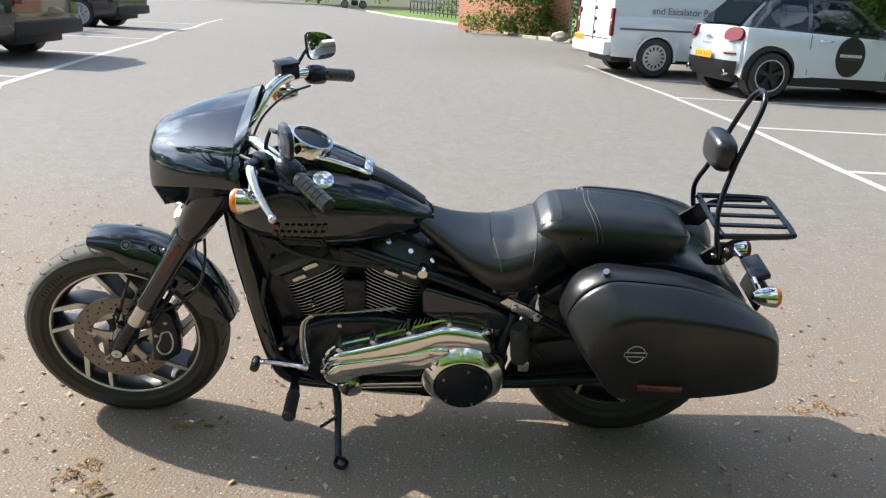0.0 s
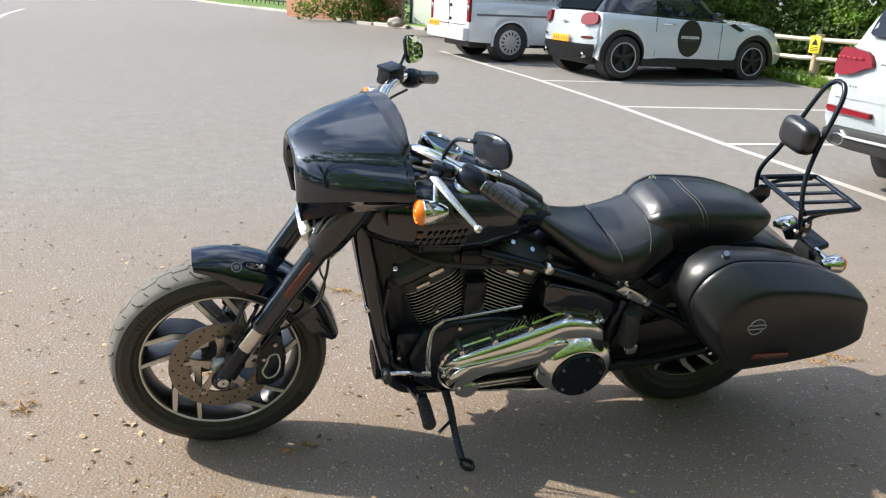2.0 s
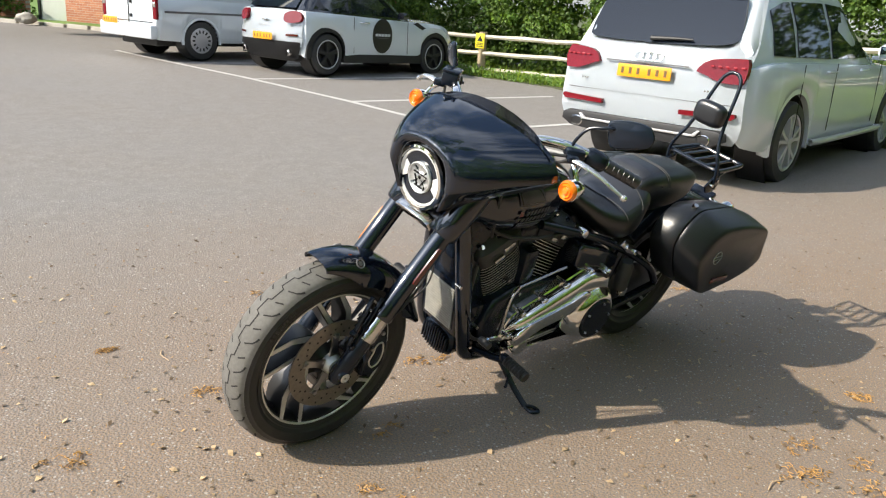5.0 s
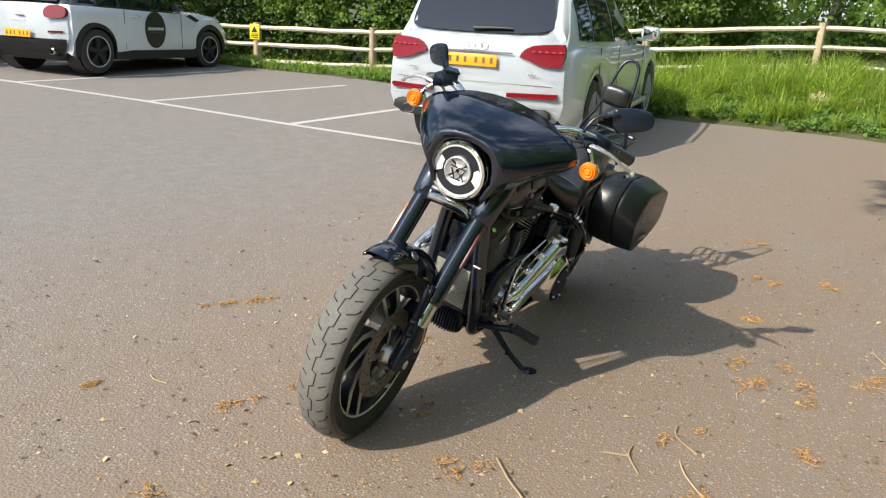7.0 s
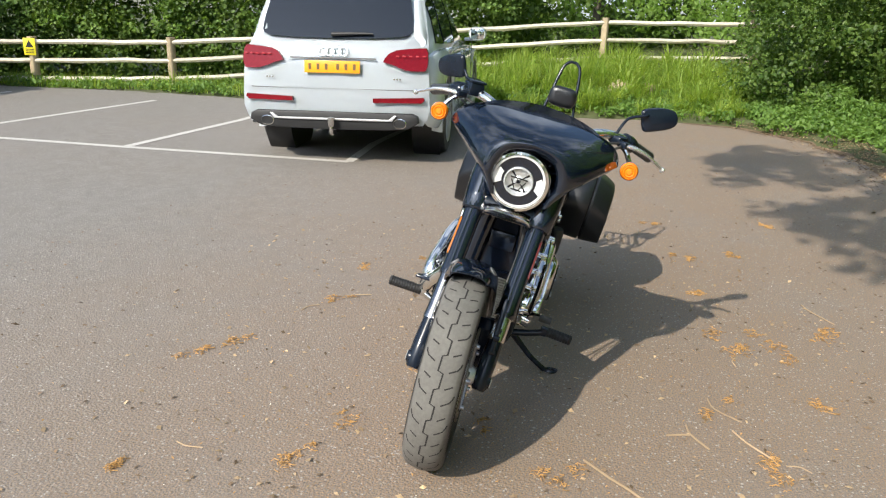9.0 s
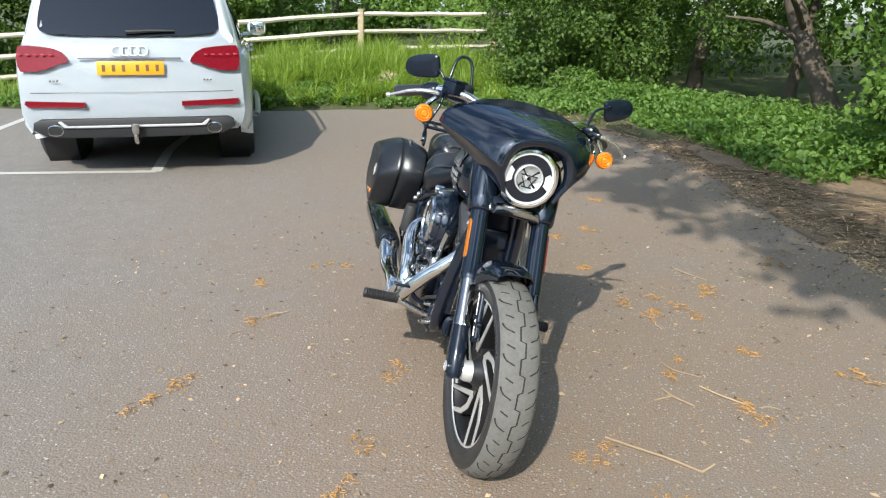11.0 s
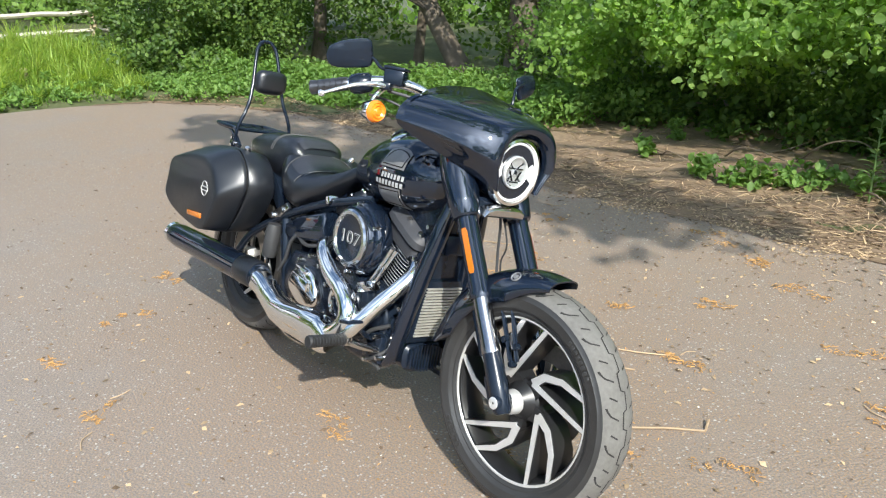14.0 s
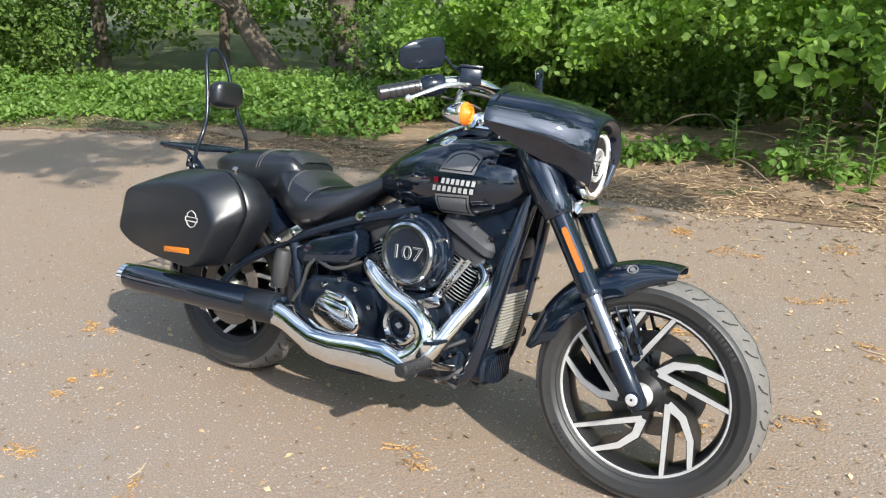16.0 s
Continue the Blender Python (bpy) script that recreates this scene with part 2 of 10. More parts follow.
M_RAD = material("radiator core", (0.42, 0.41, 0.37), 0.5, metal=0.4, noise_scale=40, noise_amount=0.3)

M_CAR_WHITE = material("white car paint", (0.66, 0.71, 0.75), 0.22, coat=0.8, big_scale=1.5, big_amount=0.03, rough_var=0.04)
M_CAR_BLACK = material("black car paint", (0.010, 0.011, 0.014), 0.18, coat=1.0)
M_CAR_TRIM = material("black car trim", (0.014, 0.014, 0.015), 0.55, noise_scale=40, noise_amount=0.15)
M_CAR_GREY = material("grey diffuser plastic", (0.13, 0.13, 0.135), 0.5)
M_HUBCAP = material("silver painted wheel", (0.55, 0.55, 0.56), 0.35, metal=0.5)
M_PLATE = material("yellow number plate", (0.80, 0.33, 0.010), 0.35)
M_PLATE_INK = material("plate characters", (0.14, 0.08, 0.03), 0.4)
M_STICKER = material("black vinyl sticker", (0.012, 0.013, 0.014), 0.35)

M_WOOD = material("weathered split timber", (0.56, 0.51, 0.41), 0.85, noise_scale=18, noise_amount=0.3, big_scale=2.0, big_amount=0.2, bump=0.6, bump_scale=60, object_random=0.15)
M_POST = material("weathered fence post", (0.36, 0.29, 0.19), 0.88, noise_scale=20, noise_amount=0.3, big_scale=3.0, big_amount=0.2, bump=0.6, bump_scale=70, object_random=0.12)
M_BARK = material("tree bark", (0.11, 0.088, 0.066), 0.95, noise_scale=14, noise_amount=0.45, big_scale=2.5, big_amount=0.3, bump=1.0, bump_scale=35)
M_TWIG = material("dry twig", (0.40, 0.29, 0.18), 0.9, noise_scale=40, noise_amount=0.25, object_random=0.25)
M_CATKIN = material("fallen catkins", (0.40, 0.225, 0.075), 0.9, island=0.45)
M_FLOOR = material("brown woodland litter", (0.20, 0.14, 0.088), 0.95, noise_scale=22.0, noise_amount=0.5, big_scale=1.6, big_amount=0.35, bump=1.0, bump_scale=55)
M_DEAD = material("dead branch wood", (0.20, 0.15, 0.10), 0.92, noise_scale=40, noise_amount=0.3, object_random=0.3)
M_LITTER = material("dry leaf litter", (0.40, 0.285, 0.165), 0.92, island=0.6)
M_LITTER_DARK = material("old brown leaf litter", (0.17, 0.115, 0.07), 0.95, island=0.5)
M_PEBBLE = material("loose grit", (0.44, 0.405, 0.36), 0.9, island=0.4)
M_ROCK = material("pale sandstone", (0.46, 0.36, 0.24), 0.9, noise_scale=12, noise_amount=0.3, bump=0.8, bump_scale=30)
M_KERB = material("concrete kerb", (0.42, 0.39, 0.34), 0.85, noise_scale=20, noise_amount=0.25, bump=0.5, bump_scale=80, object_random=0.1)
M_BANNER = material("pale banner cloth", (0.52, 0.55, 0.50), 0.7, noise_scale=5, noise_amount=0.08)
M_GATE = material("dark painted steel", (0.02, 0.022, 0.022), 0.45)
M_CLAD = material("green profiled cladding", (0.035, 0.10, 0.055), 0.45, noise_scale=4, noise_amount=0.12)
M_SIGN = material("yellow warning sign", (0.80, 0.68, 0.03), 0.45, noise_scale=20, noise_amount=0.06)

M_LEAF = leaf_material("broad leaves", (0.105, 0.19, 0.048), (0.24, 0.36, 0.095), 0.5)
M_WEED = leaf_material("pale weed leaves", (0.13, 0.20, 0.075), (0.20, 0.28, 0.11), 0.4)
# hedge green, also used where the wood's shade is put into leaf colour
M_LEAF_DARK = leaf_material("hedge and shade-darkened leaves", (0.045, 0.090, 0.020), (0.13, 0.20, 0.040), 0.4)
# brighter leaf green that carries sunlight in its colour
M_LEAF_LIME = leaf_material("leaves brightened for sunlight", (0.15, 0.25, 0.06), (0.27, 0.40, 0.10), 0.6)
M_NETTLE = leaf_material("low green plants", (0.095, 0.175, 0.04), (0.19, 0.30, 0.07), 0.45)
M_GRASS = leaf_material("long grass", (0.15, 0.25, 0.04), (0.36, 0.44, 0.10), 0.5)
M_TURF = leaf_material("short turf", (0.08, 0.15, 0.02), (0.16, 0.24, 0.04), 0.3)


# ---- building blocks ----
def link_mesh(name, bm, mats, parent=None, label="", xf=None, smooth=35.0):
    if xf is not None:
        bmesh.ops.transform(bm, matrix=xf, verts=bm.verts)
    me = bpy.data.meshes.new(name)
    bm.normal_update()
    bm.to_mesh(me)
    bm.free()
    for m in mats if isinstance(mats, (list, tuple)) else (mats,):
        me.materials.append(m)
    if smooth:
        me.shade_smooth()
        me.set_sharp_from_angle(angle=radians(smooth))
    ob = new(name, me)
    if parent is not None:
        ob.parent = parent
    if label:
        tagged(ob, label)
    return ob


def part(name, bm, mat, parent, label="", xf=None, smooth=35.0):
    return link_mesh(name, bm, mat, parent, label, xf, smooth)


def each_part(name, bm, mat, parent, label="", xf=None, smooth=35.0):
    """Every loose piece of the bmesh becomes a part of its own."""
    bm.verts.index_update()
    seen, groups = set(), []
    for v in bm.verts:
        if v in seen:
            continue
        stack, island = [v], []
        seen.add(v)
        while stack:
            a = stack.pop()
            island.append(a)
            for e in a.link_edges:
                o = e.other_vert(a)
                if o not in seen:
                    seen.add(o)
                    stack.append(o)
        groups.append(island)
    for island in groups:
        one = bmesh.new()
        copy = {a: one.verts.new(a.co) for a in island}
        for f in {f for a in island for f in a.link_faces}:
            one.faces.new([copy[a] for a in f.verts]).material_index = f.material_index
        part(name, one, mat, parent, label, xf, smooth)
    bm.free()


def empty(name, m, label, category, group="", kind=""):
    ob = new(name)
    ob.empty_display_size = 0.2
    ob.matrix_world = m
    return tagged(ob, label, category, group, kind)


def spline(pts, n=6, closed=False):
    """Catmull-Rom through the points, n steps a span."""
    p = [Vector(q) for q in pts]
    out = []
    count = len(p)
    for i in range(count if closed else count - 1):
        a = p[(i - 1) % count] if closed or i > 0 else p[0] * 2 - p[1]
        b, c = p[i], p[(i + 1) % count]
        d = p[(i + 2) % count] if closed or i + 2 < count else p[-1] * 2 - p[-2]
        for k in range(n):
            t = k / n
            out.append(0.5 * ((2 * b) + (c - a) * t + (2 * a - 5 * b + 4 * c - d) * t * t + (3 * b - a - 3 * c + d) * t ** 3))
    if not closed:
        out.append(p[-1])
    return out


def tube(bm, pts, r, seg=10, n=6, caps=True, flat=1.0, closed=False):
    """A round bar through the points; r: a radius, or one for each point. flat squeezes it along its binormal."""
    path = spline(pts, n, closed) if n > 1 else [Vector(q) for q in pts]
    if isinstance(r, (tuple, list)):
        rr = [r[min(int(i / n), len(r) - 2)] * (1 - (i / n) % 1) + r[min(int(i / n) + 1, len(r) - 1)] * ((i / n) % 1) for i in range(len(path) - 1)] + [r[-1]]
    else:
        rr = [r] * len(path)
    rings = []
    up = None
    for i, q in enumerate(path):
        nxt = path[(i + 1) % len(path)] if closed else path[min(i + 1, len(path) - 1)]
        prv = path[i - 1] if closed else path[max(i - 1, 0)]
        d = (nxt - prv).normalized()
        if up is None:
            up = d.orthogonal().normalized() if abs(d.z) > 0.95 else d.cross(Vector((0, 0, 1))).normalized()
        up = (up - d * up.dot(d)).normalized()
        side = d.cross(up)
        rings.append([bm.verts.new(q + rr[i] * (up * math.cos(a) + flat * side * math.sin(a))) for a in (2 * math.pi * k / seg for k in range(seg))])
    for a, b in zip(rings, rings[1:] + ([rings[0]] if closed else [])):
        for k in range(seg):
            bm.faces.new((a[k], a[(k + 1) % seg], b[(k + 1) % seg], b[k]))
    if caps and not closed:
        bm.faces.new(rings[0][::-1])
        bm.faces.new(rings[-1])
    return bm


def lathe(bm, profile, centre=(0, 0, 0), axis=(0, 1, 0), seg=40, mat=0, closed=False):
    """Turns a profile of (radius, along) round an axis."""
    ax = Vector(axis).normalized()
    u = ax.orthogonal().normalized()
    v = ax.cross(u)
    c = Vector(centre)
    rings = []
    for r, h in profile:
        if r < 1e-6:
            rings.append([bm.verts.new(c + ax * h)])
        else:
            rings.append([bm.verts.new(c + ax * h + r * (u * math.cos(a) + v * math.sin(a))) for a in (2 * math.pi * k / seg for k in range(seg))])
    pairs = list(zip(rings, rings[1:]))
    if closed:
        pairs.append((rings[-1], rings[0]))
    for a, b in pairs:
        for k in range(seg):
            k2 = (k + 1) % seg
            if len(a) == 1 and len(b) == 1:
                continue
            if len(a) == 1:
                f = bm.faces.new((a[0], b[k2], b[k]))
            elif len(b) == 1:
                f = bm.faces.new((a[k], a[k2], b[0]))
            else:
                f = bm.faces.new((a[k], a[k2], b[k2], b[k]))
            f.material_index = mat
    return bm


def loft(bm, loops, caps=True, closed=True, mat=0):
    """Joins loops of equal count with quads."""
    rings = [[bm.verts.new(p) for p in loop] for loop in loops]
    n = len(rings[0])
    for a, b in zip(rings, rings[1:]):
        for k in range(n if closed else n - 1):
            bm.faces.new((a[k], a[(k + 1) % n], b[(k + 1) % n], b[k])).material_index = mat
    if caps:
        bm.faces.new(rings[0][::-1]).material_index = mat
        bm.faces.new(rings[-1]).material_index = mat
    return bm


def box(bm, centre, size, bevel=0.004, rot=(0, 0, 0), seg=2):
    """A bevelled block."""
    m = Matrix.LocRotScale(Vector(centre), Euler([radians(a) for a in rot]), Vector(size))
    made = bmesh.ops.create_cube(bm, size=1.0, matrix=m)
    if bevel:
        edges = list({e for v in made["verts"] for e in v.link_edges})
        bmesh.ops.bevel(bm, geom=edges, offset=bevel, segments=seg, affect="EDGES", profile=0.5)
    return bm


def slab(bm, outline, a, b, plane="xz", bevel=0.0, seg=2):
    """An outline in a plane, thick from a to b across it, with rounded rims."""
    def at(p, h):
        return {"xz": (p[0], h, p[1]), "xy": (p[0], p[1], h), "yz": (h, p[0], p[1])}[plane]
    lo = [bm.verts.new(at(p, a)) for p in outline]
    hi = [bm.verts.new(at(p, b)) for p in outline]
    n = len(outline)
    faces = [bm.faces.new(lo[::-1]), bm.faces.new(hi)]
    for k in range(n):
        faces.append(bm.faces.new((lo[k], lo[(k + 1) % n], hi[(k + 1) % n], hi[k])))
    bmesh.ops.recalc_face_normals(bm, faces=faces)
    if bevel:
        rim = [e for f in faces[:2] for e in f.edges]
        bmesh.ops.bevel(bm, geom=rim, offset=bevel, segments=seg, affect="EDGES", profile=0.5)
    return bm


def superloop(cx, cy, cz, hw, hh, n=24, power=2.5, axis="x"):
    """A rounded-square loop across an axis."""
    out = []
    for k in range(n):
        a = 2 * math.pi * k / n
        c, s = math.cos(a), math.sin(a)
        p = math.copysign(abs(c) ** (2 / power), c) * hw
        q = math.copysign(abs(s) ** (2 / power), s) * hh
        out.append({"x": (cx, cy + p, cz + q), "y": (cx + p, cy, cz + q), "z": (cx + p, cy + q, cz)}[axis])
    return out


def mirrored(pts):
    return [(x, -y, z) for x, y, z in pts]


def text_mesh(body, size, extrude=0.0015, inset=0.0):
    cu = bpy.data.curves.new("lettering", "FONT")
    cu.body = body
    cu.size = size
    cu.extrude = extrude
    cu.offset = -inset
    cu.align_x, cu.align_y = "CENTER", "CENTER"
    ob = bpy.data.objects.new("lettering", cu)
    scene.collection.objects.link(ob)
    me = bpy.data.meshes.new_from_object(ob.evaluated_get(bpy.context.evaluated_depsgraph_get()))
    bpy.data.objects.remove(ob)
    bm = bmesh.new()
    bm.from_mesh(me)
    return bm


def ground_z(y):
    """The car park falls gently away."""
    return -0.016 * (-y - 2.0) if y < -23.0 else float(np.interp(y, [-23.0, -16.0, -2.0], [-0.336, -0.056, 0.0]))

# ---- ground ----
def sheet(name, outline, mat, lift=0.0, cuts=(), rough=0.0):
    """A flat sheet with an outline (x, y), laid on the falling ground."""
    bm = bmesh.new()
    pts = []
    for i, p in enumerate(outline):
        q = outline[(i + 1) % len(outline)]
        n = max(1, min(60, int(math.hypot(q[0] - p[0], q[1] - p[1]) / 0.25))) if rough else 1
        for k in range(n):
            x, y = p[0] + (q[0] - p[0]) * k / n, p[1] + (q[1] - p[1]) * k / n
            if rough:
                v = noise.noise_vector((x * 1.7, y * 1.7, 3.0)) * rough + noise.noise_vector((x * 7, y * 7, 5.0)) * rough * 0.35
                x, y = x + v.x, y + v.y
            pts.append(bm.verts.new((x, y, 0)))
    bm.faces.new(pts)
    for y in (-2.0, -16.0, -23.0, *cuts):
        bmesh.ops.bisect_plane(bm, geom=bm.verts[:] + bm.edges[:] + bm.faces[:], plane_co=(0, y, 0), plane_no=(0, 1, 0))
    bmesh.ops.triangulate(bm, faces=bm.faces[:], ngon_method="EAR_CLIP")
    for v in bm.verts:
        v.co.z = ground_z(v.co.y) + lift
    bmesh.ops.recalc_face_normals(bm, faces=bm.faces)
    for f in bm.faces:
        if f.normal.z < 0:
            f.normal_flip()
    return link_mesh(name, bm, mat, smooth=0)


def strip(name, pts, width, mat, lift):
    """A painted band along points (x, y)."""
    bm = bmesh.new()
    rows = []
    for i, p in enumerate(pts):
        a, b = pts[max(0, i - 1)], pts[min(len(pts) - 1, i + 1)]
        d = Vector((b[0] - a[0], b[1] - a[1])).normalized()
        n = Vector((-d.y, d.x)) * width / 2
        rows.append([bm.verts.new((p[0] + s * n.x, p[1] + s * n.y, ground_z(p[1]) + lift)) for s in (1, -1)])
    for a, b in zip(rows, rows[1:]):
        bm.faces.new((a[0], a[1], b[1], b[0]))
    bmesh.ops.recalc_face_normals(bm, faces=bm.faces)
    for f in bm.faces:
        if f.normal.z < 0:
            f.normal_flip()
    return link_mesh(name, bm, mat, smooth=0)


def run(a, b, step=0.8):
    n = max(1, int(math.dist(a, b) / step))
    return [(a[0] + (b[0] - a[0]) * k / n, a[1] + (b[1] - a[1]) * k / n) for k in range(n + 1)]


tagged(sheet("ground", [(-400, -400), (400, -400), (400, 400), (-400, 400)], M_SOIL, -0.035), "soil and rough grass beyond the car park", "ground", kind="structure")
EDGE = [(60, 9.0), (14, 5.2), (6, 4.2), (3.0, 3.5), (1.1, 3.06), (0.3, 2.88), (-0.45, 2.80), (-1.5, 2.52), (-3.6, 2.45), (-5.8, 2.22), (-7.3, 1.65), (-8.25, 0.7), (-8.35, -0.3), (-7.9, -1.7), (-7.5, -2.8), (-7.15, -5.0), (-7.10, -6.9), (-7.05, -8.4),
        (-6.35, -10.6), (-6.4, -14.0), (-5.6, -19.0), (-3.6, -22.6), (-2.35, -23.4), (-0.7, -26.0), (1.2, -28.3), (3.5, -35.5), (9.2, -45.2), (14.0, -56.0), (30, -90), (60, -90)]
tagged(sheet("car_park", EDGE, M_ASPHALT, 0.0, rough=0.07), "worn grey-brown asphalt car park", "asphalt", kind="structure")

LINES = [([(-0.76, -14.32), (-1.27, -12.2), (-1.85, -10.07), (-2.41, -7.42), (-2.79, -5.01), (-3.24, -2.67)], 0.095), ([(-3.24, -2.67), (-4.31, -2.93), (-8.0, -3.40)], 0.095), ([(-2.79, -5.01), (-5.04, -5.21), (-6.82, -5.51)], 0.095),
         ([(-2.43, -7.29), (-6.11, -7.51)], 0.095), ([(-1.88, -9.74), (-5.73, -10.03)], 0.095), ([(-1.29, -12.04), (-5.58, -12.44)], 0.095),
         ([(5.85, -5.28), (6.74, -6.63), (7.94, -11.06), (8.84, -14.62), (10.44, -18.87), (12.9, -26.0), (14.1, -30.4)], 0.13), ([(7.94, -11.06), (10.01, -10.9), (12.52, -10.73)], 0.10), ([(7.07, -7.51), (9.18, -7.38), (11.97, -7.16)], 0.10), ([(8.84, -14.62), (11.24, -14.16), (14.87, -13.77)], 0.10), ([(10.47, -19.02), (12.57, -18.87), (15.69, -18.41)], 0.10), ([(12.6, -25.2), (15.5, -24.8)], 0.10)]
for i, (pts, w) in enumerate(LINES):
    full = [q for a, b in zip(pts, pts[1:]) for q in run(a, b)]
    tagged(strip("bay_line", full, w, M_LINE, 0.004), "worn white painted parking bay line", "road marking", "bay lines", "structure")

# ---- verge, kerbs, fence, walls ----
EDGE_Y = [-24.0, -19.0, -14.0, -10.6, -8.4, -5.0, -2.8, -1.7, -0.3, 0.7, 1.65, 2.2]
EDGE_X = [-3.6, -5.6, -6.4, -6.35, -7.05, -7.15, -7.5, -7.9, -8.35, -8.25, -7.3, -6.0]


def fence_x(y):
    return -7.1 - 0.52 * (y + 11.0)


def bank_z(x, y):
    """Height of the verge: it climbs from the asphalt to the fence, more so towards the wood."""
    if y < 2.3:
        xe = float(np.interp(y, EDGE_Y, EDGE_X))
        top = float(np.interp(y, [-16, -11, -9, -4.4, -1.85, 1.0, 3.0], [-0.25, -0.20, -0.15, 0.20, 0.45, 0.50, 0.35]))
        f = (xe - x) / max(1.2, xe - fence_x(y))
        base = ground_z(y)
        a = base - 0.03 if f < 0 else base + (top - base) * min(1.25, f) + 0.02
    else:
        a = ground_z(y) - 0.03
    side = float(np.interp(x, [-8.5, -7.3, -5.8, -3.6, -1.5, 0.3, 3.0, 8.0], [0.7, 1.65, 2.22, 2.45, 2.52, 2.88, 3.5, 4.5]))
    b = -0.03 + 0.12 * max(0.0, min(1.0, (y - side) / 1.5)) if y > side - 0.3 else ground_z(y) - 0.04
    return max(a, b)


bm = bmesh.new()
xs, ys = np.linspace(-30, 12, 120), np.linspace(-20, 22, 120)
rows = []
for y in ys:
    rows.append([bm.verts.new((x, y, bank_z(x, y) + (0.03 * noise.noise((x * 1.3, y * 1.3, 0)) if bank_z(x, y) > ground_z(y) + 0.01 else 0.0))) for x in xs])
for j in range(len(ys) - 1):
    for i in range(len(xs) - 1):
        q = (rows[j][i], rows[j][i + 1], rows[j + 1][i + 1], rows[j + 1][i])
        if max(v.co.z - ground_z(v.co.y) for v in q) > -0.02:
            bm.faces.new(q)
for v in [v for v in bm.verts if not v.link_faces]:
    bm.verts.remove(v)
tagged(link_mesh("verge", bm, M_SOIL), "grassy bank and woodland floor beside the car park", "verge", kind="structure")
# strip of woody litter along the wood
tagged(sheet("mulch_strip", [(9, 4.4), (3.0, 3.42), (1.1, 3.0), (0.3, 2.82), (-0.45, 2.72), (-1.5, 2.44), (-3.6, 2.37), (-5.8, 2.14), (-7.2, 1.62), (-8.1, 0.8), (-8.2, 0.0), (-8.5, 0.0), (-8.5, 1.0), (-7.4, 2.1), (-5.8, 2.75), (-3.6, 3.1), (-1.8, 3.7), (0.0, 4.3), (2.5, 4.6), (9, 5.6)], M_MULCH, 0.006, rough=0.10),
       "brown woody leaf litter along the asphalt edge", "leaf litter", kind="structure")

# brown floor of the wood
bm = bmesh.new()
rows = []
for y in np.linspace(2.4, 9.5, 40):
    rows.append([bm.verts.new((x, y + 0.21 * max(0.0, x - 1.0), bank_z(x, y + 0.21 * max(0.0, x - 1.0)) + 0.03 * noise.noise((x * 1.3, y * 1.3, 0)) + 0.012)) for x in np.linspace(-6.0, 9.0, 70)])
for a, b in zip(rows, rows[1:]):
    for i in range(69):
        q = (a[i], a[i + 1], b[i + 1], b[i])
        if all(v.co.z > 0.004 for v in q):
            bm.faces.new(q)
for v in [v for v in bm.verts if not v.link_faces]:
    bm.verts.remove(v)
tagged(link_mesh("woodland_floor", bm, M_FLOOR), "brown litter-covered floor under the trees", "ground", kind="structure")

# kerb: separate stones along the far grass
KERB = [(-2.35, -23.4), (-0.7, -26.0), (1.2, -28.3), (3.5, -35.5), (9.2, -45.2), (14.0, -56.0)]
kerb = empty("kerb", pose(0, 0, 0), "row of pale concrete kerb stones", "kerb", kind="structure")
stone = bmesh.new()
box(stone, (0, 0, 0), (0.90, 0.14, 0.22), 0.02)
stone_mesh = bpy.data.meshes.new("kerb_stone")
stone.to_mesh(stone_mesh)
stone.free()
stone_mesh.materials.append(M_KERB)
for a, b in zip(KERB, KERB[1:]):
    n = int(math.dist(a, b) / 0.915)
    ang = math.degrees(math.atan2(b[1] - a[1], b[0] - a[0]))
    for k in range(n):
        f = (k + 0.5) / n
        o = new("kerb_stone", stone_mesh)
        o.parent = kerb
        y = a[1] + (b[1] - a[1]) * f
        o.matrix_basis = pose(a[0] + (b[0] - a[0]) * f, y, ground_z(y) + 0.0 + 0.01 * math.sin(k * 1.7), 0, 0, ang)
lawn_poly = [(-2.3, -23.5), (-0.65, -26.05), (1.25, -28.35), (3.55, -35.55), (9.25, -45.25), (14.0, -56.2), (10, -70), (-12, -50), (-10, -24)]
tagged(sheet("lawn", lawn_poly, material("mown lawn", (0.12, 0.20, 0.035), 0.95, noise_scale=30, noise_amount=0.35, big_scale=1.2, big_amount=0.3, bump=0.8, bump_scale=90), 0.09), "mown grass verge behind the kerb", "lawn", kind="structure")


